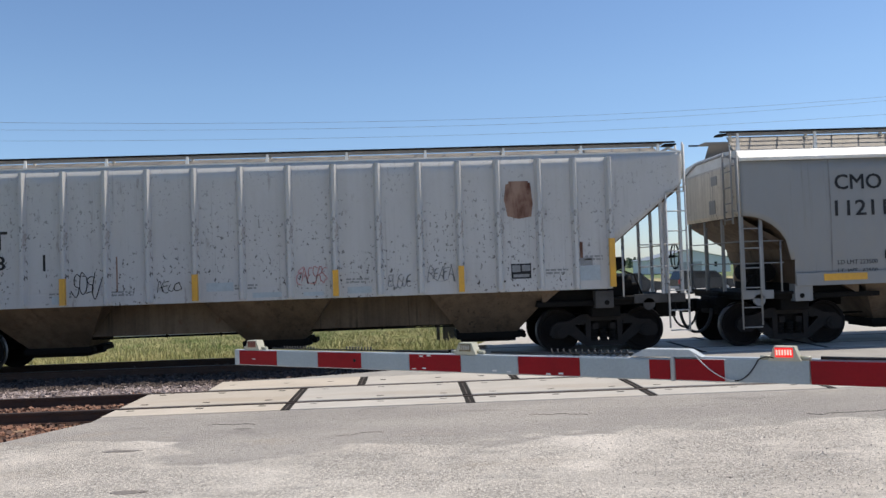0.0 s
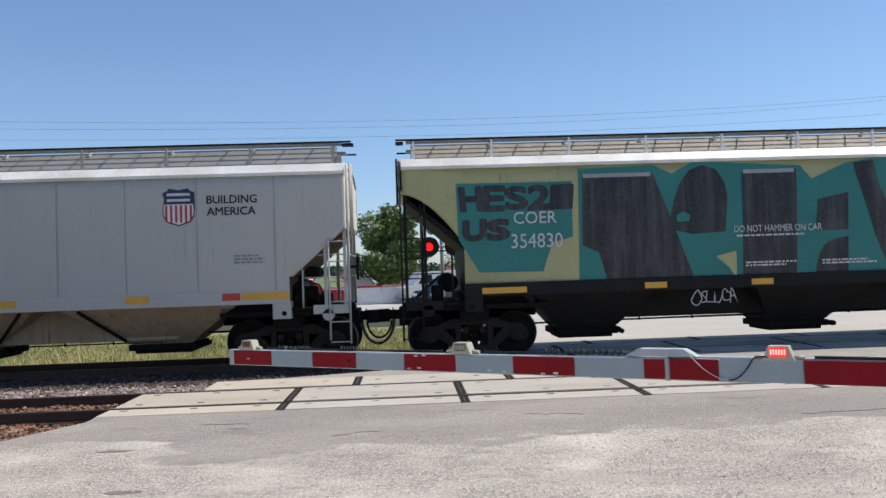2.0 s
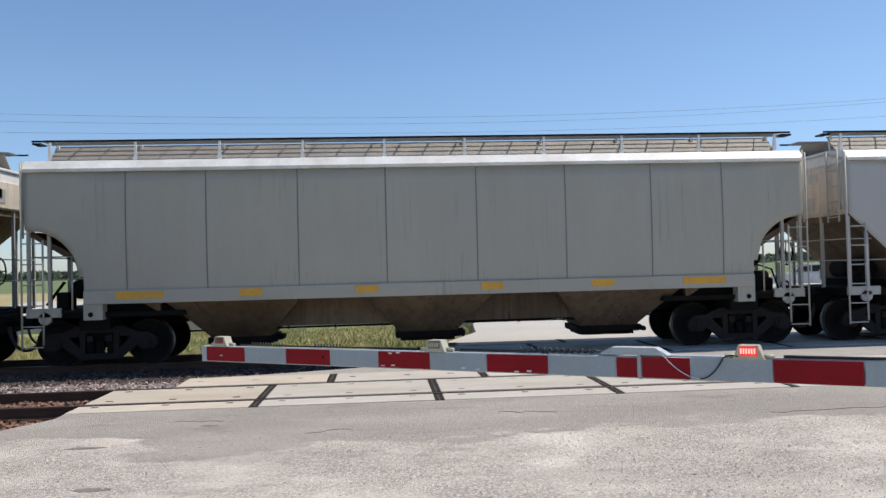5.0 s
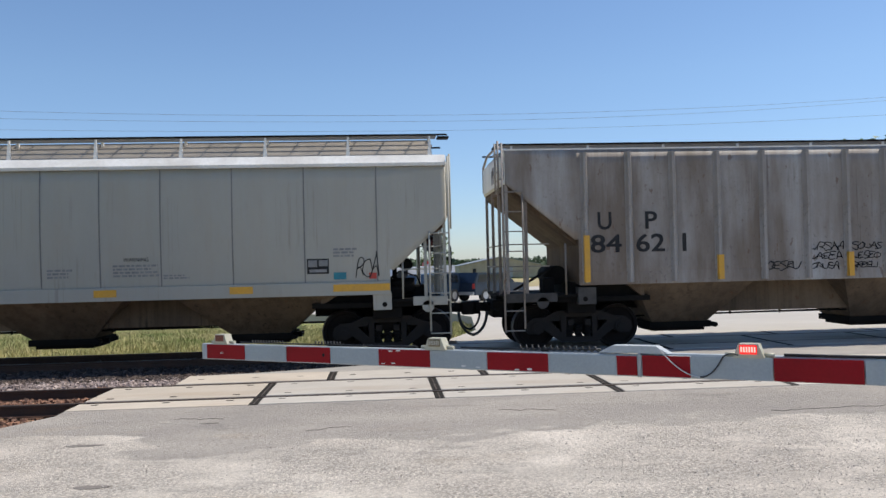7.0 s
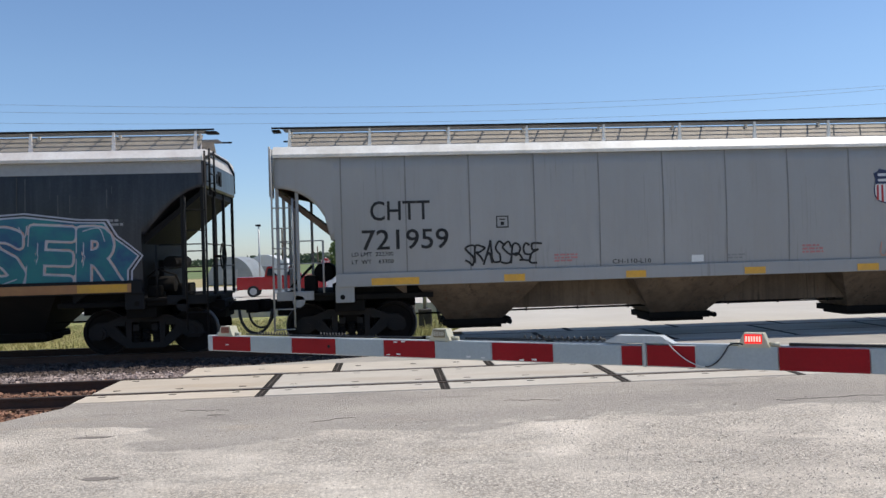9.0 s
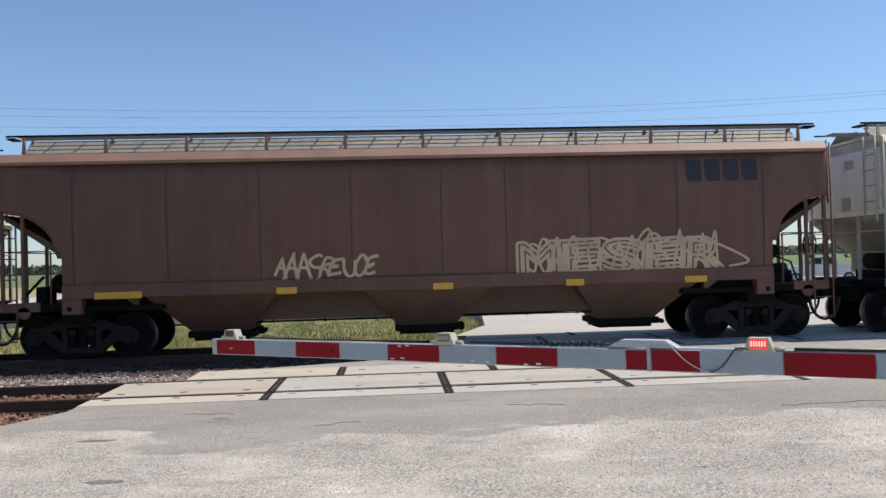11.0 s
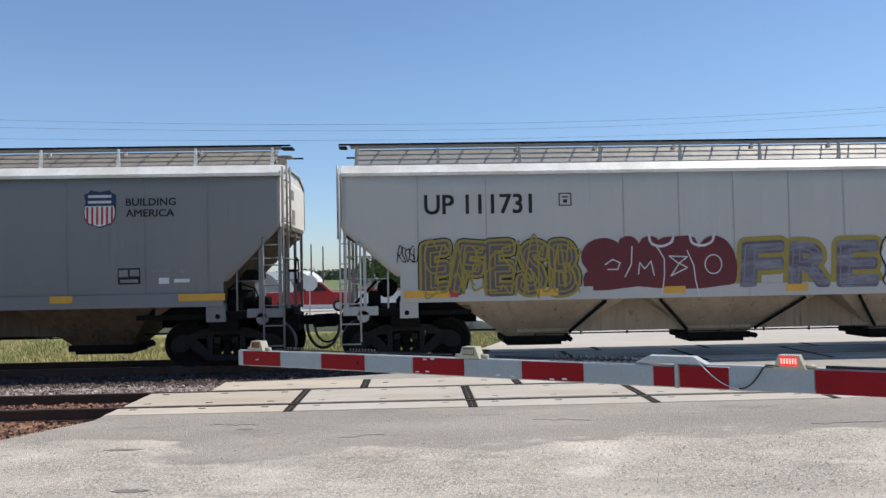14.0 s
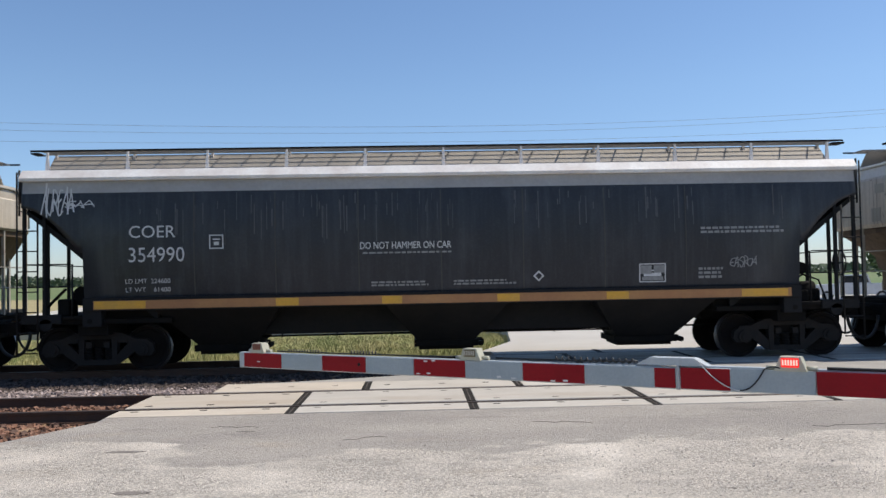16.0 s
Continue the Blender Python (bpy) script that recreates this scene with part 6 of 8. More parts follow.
# -- grey cars with rounded end openings --
def round_car(label, number, left, right, tags):
    c = couple(smooth(right - left, label, 8.46, 3.25, 1.08, 2.2, "curve", 3.88, GREY_ROUND, hop=(-4.45, 0.0, 4.45), half=1.27, xt=7.05, under=M_SLOPE, cap=M_ENDTAN), left, right)
    c.seams((-7.16, -5.88, -4.6, -3.28, -1.95, -0.62, 0.7, 2.02, 3.34, 4.64, 5.97, 7.24), SEAM)
    c.letters("CHTT", -6.59, 2.95, -5.4, 2.56, M_BLACK, 0.01)
    c.letters(number, -6.77, 2.38, -5.04, 1.98, M_BLACK, 0.01)
    c.letters("LD LMT  222700", -6.98, 1.94, -6.15, 1.86, M_BLACK)
    c.letters("LT  WT    63300", -6.98, 1.79, -6.15, 1.71, M_BLACK)
    c.frame_mark(-4.07, 2.6, -3.82, 2.36, M_BLACK)
    c.shield(3.86, 3.38, 4.52, 2.63)
    c.ba(4.78, 3.12, 5.74, 2.74)
    c.plate(5.12, 1.86, 5.58, 1.58)
    c.letters("CH-110-L10", -1.7, 1.66, -0.9, 1.57, M_BLACK)
    c.bars(6.1, 2.1, 6.9, 1.85, 3, M_FAINT, 41)
    c.bars(2.3, 1.85, 2.75, 1.65, 3, M_PINK, 42)
    c.bars(0.7, 1.7, 1.1, 1.58, 2, M_FAINT, 43)
    c.bars(-2.9, 1.8, -2.4, 1.62, 3, M_PINK, 44)
    c.rects("notice", [(-0.05, 1.7, 0.2, 1.56)], M_WHITE)
    c.reflectors([(-6.6, -5.65), (-3.94, -3.52), (-1.44, -1.03), (1.04, 1.48), (3.45, 3.91), (5.7, 6.6)], 1.42, 1.28)
    return c


F = round_car("grey smooth hopper car with scrawled black and pink tags", "721516", 75.89, 94.05, True)
F.scribble(-6.05, 1.95, -5.0, 1.45, M_PINK, 7, 51, 0.03)
F.graffiti("LESS", -5.0, 2.28, -3.45, 1.5, [(M_BLACK, 0.075, 0.011, False), (GREY_ROUND, 0.045, 0.016, False)], 52, 10, "loose black outlined letters")
F.scribble(-3.5, 2.0, -2.7, 1.65, M_BLACK, 5, 53, 0.025)
F.graffiti("TTX", -1.95, 2.24, -0.3, 1.3, [(M_BLACK, 0.125, 0.011, False), (GREY_ROUND, 0.095, 0.016, False)], 54, 8, "loose black outlined letters")
F.ribbon([[(-0.34, 2.2), (-0.6, 1.9), (-0.25, 1.5), (-0.2, 1.35)], [(-1.9, 1.9), (-1.5, 2.0), (-1.2, 1.5)]], M_BLACK, 0.03, 0.022)
F.scribble(4.55, 2.0, 5.05, 1.55, M_BLACK, 4, 55, 0.025)
F.scribble(6.75, 3.0, 6.95, 2.35, M_FAINT, 3, 56, 0.02)

# -- cars that pass while nothing is seen of their sides --
Gc = couple(smooth(16.59, "grey smooth hopper car with rust-stained ends", 7.8, 2.72, 1.0, 1.8, "curve", 3.87, GREY_WARM, hop=(-3.9, 0.0, 3.9), half=1.3, xt=6.6, under=M_SLOPE, cap=M_ENDTAN), 94.05, 110.64)
Gc.seams((-5.9, -4.36, -2.58, -0.84, 0.98, 2.8, 4.58, 6.08), SEAM)
Gc.reflectors(SIX(6.1, 5.2, 3.3))
Hc = couple(smooth(16.59, "light grey smooth hopper car with yellow upright marks", 7.8, 2.72, 1.05, 1.75, "straight", 3.87, GREY_CLEAN, hop=(-3.9, 0.0, 3.9), half=1.3, xt=6.6, under=M_SLOPE, cap=M_ENDTAN), 110.64, 127.23)
Hc.seams((-5.5, -4.0, -2.4, -0.8, 0.8, 2.4, 4.0, 5.6), SEAM)
Hc.upright_marks([(-6.3, 2.1, 1.35), (0.0, 1.7, 1.3), (6.3, 2.1, 1.35)])
Hc.bars(3.4, 2.1, 4.0, 1.85, 3, M_FAINT, 61)

# -- yellowed grey car --
I_ = couple(smooth(17.04, "yellowed grey smooth hopper car with a dark stencilled number", 7.85, 2.7, 1.05, 1.75, "straight", 3.85, GREY_PALE, hop=(-4.0, 0.0, 4.0), half=1.5, xt=6.65), 127.23, 144.27)
I_.seams((-6.42, -5.02, -3.64, -2.25, -1.13, -0.01, 1.1, 2.26, 3.64, 5.04, 6.47), SEAM)
I_.letters("CMO", -6.28, 3.53, -5.17, 3.17, M_NAVY, 0.02)
I_.letters("167209", -6.5, 2.97, -4.77, 2.64, M_BLACK, 0.015)
I_.letters("LT  WT     60300", -6.31, 1.91, -5.41, 1.83, M_BLACK)
I_.letters("LD LMT  225700", -6.31, 1.76, -5.41, 1.68, M_BLACK)
I_.frame_mark(-4.03, 3.17, -3.78, 2.93, M_BLACK)
for x in (-2.07, 1.54):
    I_.letters("WARNING", x, 2.1, x + 0.48, 2.02, M_BLACK)
    I_.bars(x - 0.2, 1.96, x + 0.7, 1.7, 4, M_FAINT, 71)
I_.bars(0.1, 1.9, 0.6, 1.7, 3, M_FAINT, 72)
I_.bars(-2.7, 1.75, -2.3, 1.65, 2, M_FAINT, 73)
I_.bars(2.3, 1.75, 2.8, 1.65, 2, M_FAINT, 74)
I_.plate(5.08, 2.0, 5.51, 1.7)
I_.bars(5.6, 2.2, 6.1, 2.0, 3, M_FAINT, 75)
I_.scribble(6.05, 2.05, 6.5, 1.6, M_BLACK, 2, 76, 0.018)
I_.rects("red_sticker", [(6.3, 1.7, 6.45, 1.58), (-6.6, 1.68, -6.45, 1.58)], M_REDREF)
I_.rects("pale_notice", [(5.6, 1.72, 5.85, 1.58)], M_SPRAY_TEAL)
I_.reflectors([(-6.71, -5.85), (-4.05, -3.6), (-1.51, -1.08), (0.98, 1.41), (3.57, 4.02), (5.59, 6.71)], 1.48, 1.34)

# -- soiled ribbed car --
J = couple(ribbed("soiled brownish-grey ribbed hopper car with white tags", GREY_DIRTY, [-6.8, -5.88, -4.96, -4.02, -3.05, -2.11, -1.25, -0.42, 0.41, 1.28, 2.19, 3.1, 4.05, 4.98, 5.9, 6.8], 4.1, 4.33), 144.27, 162.21)
for s, x0, x1, z1, z0 in (("U", -6.54, -6.25, 2.82, 2.46), ("P", -5.55, -5.3, 2.82, 2.46), ("84", -6.7, -6.05, 2.36, 1.99), ("62", -5.75, -5.15, 2.36, 1.99), ("1", -4.78, -4.7, 2.36, 1.99)):
    J.letters(s, x0, z1, x1, z0, M_BLACK, 0.02)
J.upright_marks([(x, 1.9, 1.4) for x in (-4.02, -1.25, 1.28, 4.05)] + [(-6.8, 2.35, 1.4), (6.8, 2.35, 1.4)])
J.shield(4.23, 3.3, 4.78, 2.62, True)
J.rects("clean_patch", [(4.12, 3.35, 4.9, 2.5)], GREY_RIB2, 0.004)
for i, x in enumerate((-0.25, 0.55, 1.42)):
    J.letters("GAE"[i], x, 2.12, x + 0.55, 1.52, M_WSTEN, 0.05, 0.01, name="spray_paint")
    J.letters("GAE"[i], x + 0.06, 2.06, x + 0.5, 1.58, M_FAINT, 0.0, 0.016, name="spray_paint")
for k, (x0, x1) in enumerate(((-2.05, -1.32), (-1.15, -0.5), (2.3, 3.0))):
    for row in range(3):
        J.scribble(x0, 2.1 - 0.2 * row, x1 - 0.06 * row, 1.95 - 0.2 * row, M_BLACK, 4, 81 + 5 * k + row, 0.018)
J.scribble(3.2, 2.0, 3.9, 1.6, M_FAINT, 4, 84, 0.02)
J.scribble(-3.0, 1.75, -2.3, 1.55, M_BLACK, 4, 85, 0.02)
J.plate(5.2, 1.95, 5.6, 1.65)
J.rects("red_sticker", [(6.42, 1.74, 6.52, 1.66)], M_REDREF)
J.rects("green_notice", [(4.3, 1.98, 4.52, 1.76)], M_SPRAY_TEAL)
J.bars(6.05, 2.0, 6.4, 1.7, 4, M_FAINT, 87)


# -- black cars --
def black_car(label, number, left, right, stripe):
    c = couple(smooth(right - left, label, 8.38, 3.32, 1.12, 2.42, "soft", 3.87, BLACK_CAR, roof=M_ROOFGREY, hopper=M_DUSTDARK, iron=M_IRON, hop=(-4.6, 0.0, 4.25), half=1.25, xt=7.08, bulge=0.1), left, right)
    grey_top(c)
    c.letters("COER", -6.27, 2.93, -5.36, 2.69, M_WSTEN)
    c.letters(number, -6.28, 2.5, -5.19, 2.21, M_WSTEN)
    c.frame_mark(-4.7, 2.73, -4.42, 2.45, M_WSTEN)
    c.letters("DO NOT HAMMER ON CAR", -1.72, 2.53, 0.1, 2.39, M_WSTEN, 0.01)
    c.bars(-1.67, 2.33, 0.1, 2.27, 1, M_FAINT, 91)
    c.bars(5.15, 2.72, 6.85, 2.56, 2, M_FAINT, 92)
    c.letters("LD LMT  224600", -6.36, 1.88, -5.48, 1.79, M_WSTEN)
    c.letters("LT WT    61400", -6.36, 1.71, -5.48, 1.62, M_WSTEN)
    c.bars(-1.51, 1.74, -0.37, 1.62, 2, M_FAINT, 93)
    c.bars(0.14, 1.74, 1.46, 1.62, 2, M_FAINT, 94)
    for s in (-1, 1):
        part("waist_band", box(B(), -6.97, 6.97, min(s * 1.6, s * 1.612), max(s * 1.6, s * 1.612), 1.29, 1.46), ORANGEBAND, c.root, "orange band along the sill")
    c.seams((-5.0, -3.4, -1.75, -0.1, 1.55, 3.2, 4.85), SEAM_DARK, 3.6)
    rnd, runs = random.Random(number), []
    for i in range(30 if number == "355387" else 120):
        x = rnd.uniform(-6.2, 6.9)
        z = rnd.choice((3.58, 3.4, 3.3)) - rnd.random() * 0.1
        if noise.noise((x * 0.6, 0, len(label))) < -0.12:
            continue
        runs.append((x, z, x + rnd.uniform(0.006, 0.028), z - rnd.uniform(0.1, 0.75)))
    tagged(c.rects("drip_stain", runs, M_DRIP, 0.003, "pale dirt runs under the roof band"), kind="stuff")
    c.reflectors([(-6.95, -5.95), (-3.4, -2.95), (-1.3, -0.9), (1.0, 1.45), (3.2, 3.65), (5.95, 6.9)], 1.45, 1.3)
    return c


K = black_car("black hopper car with grey top band and turquoise graffiti", "355387", 162.21, 180.53, True)
K.poly([(-4.95, 2.05), (-4.3, 2.44), (-4.1, 2.52), (-3.9, 2.44), (-3.6, 2.42), (-3.3, 2.5), (-3.0, 2.42), (-2.6, 2.48), (-2.1, 2.44), (-2.14, 1.95), (-2.02, 1.75), (-2.25, 1.42), (-2.6, 1.36), (-4.44, 1.33), (-4.75, 1.7)], M_BRUSHED, 0.0205, "spray_paint", "silver throw-up brushed over the black side")
K.ribbon([[(-4.95, 2.05), (-4.3, 2.44), (-4.1, 2.52), (-3.9, 2.44), (-3.6, 2.42), (-3.3, 2.5), (-3.0, 2.42), (-2.6, 2.48), (-2.1, 2.44), (-2.14, 1.95), (-2.02, 1.75), (-2.25, 1.42), (-2.6, 1.36), (-4.44, 1.33), (-4.75, 1.7)]], M_SPRAY_PALE, 0.042, 0.0235, "pale outline of the throw-up", True)
K.ribbon([[(-4.7, 2.06), (-4.35, 2.12), (-4.2, 1.98), (-4.3, 1.6), (-4.12, 1.42)], [(-4.26, 2.4), (-4.28, 2.16), (-4.1, 2.05), (-3.92, 2.2), (-3.9, 2.42), (-3.98, 1.8), (-3.9, 1.42)], [(-4.72, 1.98), (-4.5, 1.55), (-4.3, 1.38)],
          [(-3.56, 2.4), (-3.55, 2.05), (-3.3, 1.9), (-3.05, 2.0), (-2.98, 2.3)], [(-2.52, 2.44), (-2.55, 1.9)], [(-3.2, 1.7), (-3.0, 1.6), (-3.1, 1.4)], [(-2.9, 1.74), (-2.75, 1.62), (-2.88, 1.38)], [(-3.75, 1.5), (-3.5, 1.36)]], M_SPRAY_PALE, 0.032, 0.0265)
ARCHES = [(-0.34, 1.51), (-0.34, 2.0), (-0.28, 2.25), (-0.1, 2.33), (0.08, 2.24), (0.2, 2.36), (0.32, 2.22), (0.42, 2.42), (0.66, 2.52), (0.88, 2.42), (1.0, 2.5), (1.2, 2.54), (1.4, 2.38), (1.55, 2.46), (1.68, 2.52), (1.82, 2.4), (1.8, 2.05), (1.55, 1.9), (1.5, 1.55)]
K.poly(ARCHES, M_BRUSHED, 0.0205, "spray_paint", "silver throw-up of rounded arches")
K.ribbon([ARCHES], M_SPRAY_PALE, 0.04, 0.0235, "pale outline of the throw-up")
K.ribbon([[(x, z), (x - 0.02, z - 0.4), (x, 1.6)] for x, z in ((0.06, 2.2), (0.36, 2.2), (0.92, 2.36), (1.42, 2.34))] + [[(-0.22, 1.6), (-0.2, 2.1), (-0.08, 2.2), (0.0, 2.05), (0.0, 1.6)]], M_SPRAY_PALE, 0.026, 0.0265)
EDGE = [(1.57, 1.82), (2.2, 2.22), (2.36, 2.5), (3.3, 2.62), (3.42, 2.76), (3.55, 2.6), (3.66, 2.8), (4.3, 2.66), (4.42, 2.78), (5.0, 2.88), (6.0, 2.74), (6.57, 2.72), (6.75, 2.4), (7.0, 2.2), (7.22, 2.0), (7.0, 1.7), (6.98, 1.36), (5.2, 1.32), (3.6, 1.34), (2.34, 1.34), (1.9, 1.5), (1.6, 1.56)]
for mat, k, lift in ((M_SPRAY_PALE, 1.0, 0.0205), (BLACK_CAR, 0.965, 0.023), (M_SPRAY_PALE, 0.93, 0.0255), (M_TEALBLUE, 0.895, 0.028)):
    K.poly([(4.45 + (x - 4.45) * (k * 0.4 + 0.6), 1.95 + (z - 1.95) * k) for x, z in EDGE], mat, lift, "spray_paint", "teal and blue graffiti piece with double white edges")
K.poly([(1.72, 1.72), (2.3, 1.98), (2.5, 1.6), (2.1, 1.46), (1.75, 1.58)], M_PAPER, 0.030)
K.graffiti("PASER", 2.25, 2.66, 6.85, 1.33, [(M_PAPER, 0.11, 0.031, False), (M_SPRAY_PALE, 0.082, 0.036, False), (M_TEALBLUE, 0.06, 0.041, False)], 104, 5, "teal graffiti letters with white edges")
K.ribbon([[(2.0, 2.35), (2.6, 2.45), (2.9, 2.4)], [(3.3, 2.0), (3.5, 1.7), (3.7, 1.45)], [(4.9, 2.6), (5.0, 2.4), (5.05, 2.62)], [(6.1, 2.5), (6.4, 2.55), (6.5, 2.3)], [(4.2, 1.7), (4.4, 1.5), (4.8, 1.6)]], M_SPRAY_PALE, 0.02, 0.048)
K.scribble(-6.9, 2.14, -5.1, 1.7, M_WSTEN, 6, 105, 0.022)
K.scribble(-6.8, 1.8, -5.2, 1.4, M_WSTEN, 6, 106, 0.022)

# -- grey round-ended car with a black scrawl --
Lc = round_car("grey smooth hopper car with one black scrawl", "721959", 180.53, 198.69, False)
Lc.scribble(-4.7, 2.07, -3.2, 1.62, M_BLACK, 6, 111, 0.04)
Lc.scribble(4.0, 1.9, 5.0, 1.55, M_SPRAY_SALMON, 5, 112, 0.025)
Mc = couple(smooth(17.61, "grey smooth hopper car with straight weld seams", 8.15, 2.8, 1.05, 1.75, "straight", 3.87, GREY, hop=(-4.3, 0.0, 4.3), half=1.3, xt=6.9), 198.69, 216.3)
Mc.seams((-6.4, -4.8, -3.2, -1.6, 0.0, 1.6, 3.2, 4.8, 6.4), SEAM)
Mc.reflectors(SIX(6.9, 6.0, 3.5))

# -- brown car --
N = couple(smooth(17.66, "rusty brown hopper car with cream tags along its foot", 8.3, 2.95, 1.1, 2.05, "curve", 3.9, BROWN, roof=M_ROOFBROWN, hopper=plain("brown_hopper_steel", (0.16, 0.09, 0.06), 0.75, 0, (0.09, 0.06, 0.045), 1.1, 14, 0.1), hop=(-4.3, 0.0, 4.3), half=1.3, xt=6.95), 216.3, 233.96)
N.seams((-6.9, -5.1, -3.3, -1.5, 0.3, 1.6, 3.33, 5.13, 6.94), SEAM_DARK)
for i in range(4):
    N.poly([(5.33 + i * 0.39, 3.75), (5.62 + i * 0.39, 3.75), (5.66 + i * 0.39, 3.65), (5.66 + i * 0.39, 3.3), (5.38 + i * 0.39, 3.3), (5.33 + i * 0.39, 3.42)], M_EMBLEM, 0.008, "emblem_bar", "dark blue block emblem")
N.graffiti("MESER", 1.8, 2.2, 6.1, 1.42, [(M_SPRAY_TAN, 0.075, 0.012, False), (BROWN, 0.014, 0.017, True)], 121, 9, "cream outlined graffiti letters")
N.scribble(2.0, 2.2, 6.0, 1.45, M_SPRAY_TAN, 12, 122, 0.05, 0.022)
N.ribbon([[(5.6, 2.15), (6.2, 1.9), (6.6, 1.65), (6.2, 1.55)], [(4.2, 2.0), (4.5, 2.35), (4.7, 2.0), (5.3, 2.1)]], M_SPRAY_TAN, 0.05, 0.024)
N.scribble(-3.0, 2.0, -1.0, 1.5, M_SPRAY_TAN, 7, 123, 0.06)
N.plate(4.75, 1.85, 5.2, 1.6)
N.reflectors([(-6.5, -5.6), (-3.0, -2.6), (0.1, 0.5), (2.79, 3.15), (5.24, 5.7)], 1.37, 1.24)


# -- grey cars with lengthwise seams --
def lined_car(label, number, left, right):
    c = couple(smooth(right - left, label, 7.37, 2.55, 1.0, 1.72, "straight", 4.0, GREY_WARM, bulge=0.035, roof=M_ROOFTAN, hop=(-3.7, -0.05, 3.6), half=1.3, hopper=M_DUSTPALE, xt=6.1, under=M_DUSTPALE), left, right)
    for z in (3.72, 3.42, 3.08, 2.74, 2.4, 2.06):
        d = 0.0 if z > 2.6 else 0.55
        c.rects("lengthwise_seam", [(-c.xe + d, z + 0.012, c.xe - d, z - 0.012)], SEAM, 0.006)
    c.letters("UP", -6.14, 3.05, -5.76, 2.83, M_BLACK, 0.02)
    c.letters(number, -6.14, 2.68, -5.06, 2.41, M_BLACK, 0.018)
    c.letters("LD LMT  225100", -6.15, 2.28, -5.28, 2.19, M_BLACK)
    c.letters("LT WT    60900", -6.15, 2.12, -5.28, 2.04, M_BLACK)
    c.letters("CU FT       5239", -6.15, 1.96, -5.28, 1.88, M_BLACK)
    c.rects("notice", [(-6.12, 1.82, -5.88, 1.7)], M_FAINT)
    c.shield(3.54, 3.84, 4.18, 3.09)
    c.ba(4.35, 3.67, 5.33, 3.28)
    c.bars(-2.6, 1.85, -2.2, 1.72, 3, M_FAINT, 131)
    c.bars(2.7, 1.85, 3.1, 1.72, 3, M_FAINT, 132)
    c.rects("notice", [(5.5, 1.85, 5.7, 1.75)], M_WHITE)
    for x in c.hop:
        c.bars(x - 0.35, 1.2, x + 0.35, 1.1, 2, M_FAINT, 133)
    c.reflectors([(-5.86, -4.96), (-2.72, -2.28), (-0.18, 0.25), (2.3, 2.75), (4.9, 5.8)], 1.4, 1.27)
    return c


O = lined_car("pale grey hopper car with lengthwise seams beside a brown one", "101670", 233.96, 250.21)
P = lined_car("pale grey hopper car with lengthwise side seams", "101664", 250.21, 266.4)

# -- cool grey car with silver graffiti --
Q = couple(smooth(17.58, "cool grey hopper car with silver graffiti letters", 8.1, 2.82, 1.06, 1.75, "straight", 3.87, GREY_COOL, hop=(-4.2, 0.0, 4.2), half=1.35, xt=6.9), 266.4, 283.98)
Q.seams((-6.63, -5.36, -3.88, -2.41, -1.2, -0.01, 1.2, 2.42, 3.92, 5.44, 6.67), SEAM)
Q.letters("UP", -6.56, 3.16, -5.96, 2.84, M_BLACK, 0.015)
Q.letters("95545", -6.56, 2.62, -5.13, 2.25, M_BLACK, 0.015)
Q.letters("CAPACITY 5188 CUFT", -5.81, 2.16, -4.58, 2.07, M_BLACK)
Q.letters("LD. LMT.  224000", -5.86, 1.98, -4.83, 1.88, M_BLACK)
Q.letters("LT. WT.   62000", -5.86, 1.76, -4.83, 1.66, M_BLACK)
Q.frame_mark(-3.35, 2.86, -3.1, 2.62, M_BLACK)
Q.shield(4.25, 3.6, 4.88, 2.85)
Q.ba(5.07, 3.43, 6.05, 3.06)
SILVER = [(M_BLACK, 0.125, 0.012, False), (M_CHROME, 0.08, 0.018, False)]
Q.graffiti("HYPE", -4.58, 2.42, -1.85, 1.33, SILVER, 143, 6, "fat silver graffiti letters with black edges")
Q.graffiti("BE", -1.72, 2.06, -0.45, 1.33, [(M_BLACK, 0.115, 0.012, False), (M_CHROME, 0.07, 0.018, False)], 144, 4)
Q.graffiti("LO", -6.08, 2.04, -4.5, 1.33, [(M_BLACK, 0.105, 0.011, False), (M_CHROME, 0.06, 0.016, False)], 145, 6)
Q.scribble(-0.31, 1.99, 0.27, 1.64, M_BLACK, 6, 141, 0.02)
Q.letters("WARNING", 1.54, 2.15, 2.08, 2.06, M_PINK)
Q.bars(1.4, 2.0, 2.2, 1.72, 4, M_PINK, 142)
Q.bars(3.05, 1.85, 3.5, 1.7, 3, M_FAINT, 143)
Q.plate(4.9, 2.05, 5.34, 1.73)
Q.bars(5.5, 2.0, 6.3, 1.85, 2, M_FAINT, 144)
Q.rects("notice", [(5.7, 1.85, 5.9, 1.73), (6.0, 1.82, 6.3, 1.75)], M_WHITE)
Q.bars(-6.5, 3.5, -6.0, 3.35, 3, M_FAINT, 145)
Q.reflectors([(-7.0, -5.97), (-5.14, -4.69), (-3.58, -3.14), (-1.5, -1.03), (1.05, 1.49), (3.59, 4.03), (6.09, 7.0)], 1.52, 1.38)

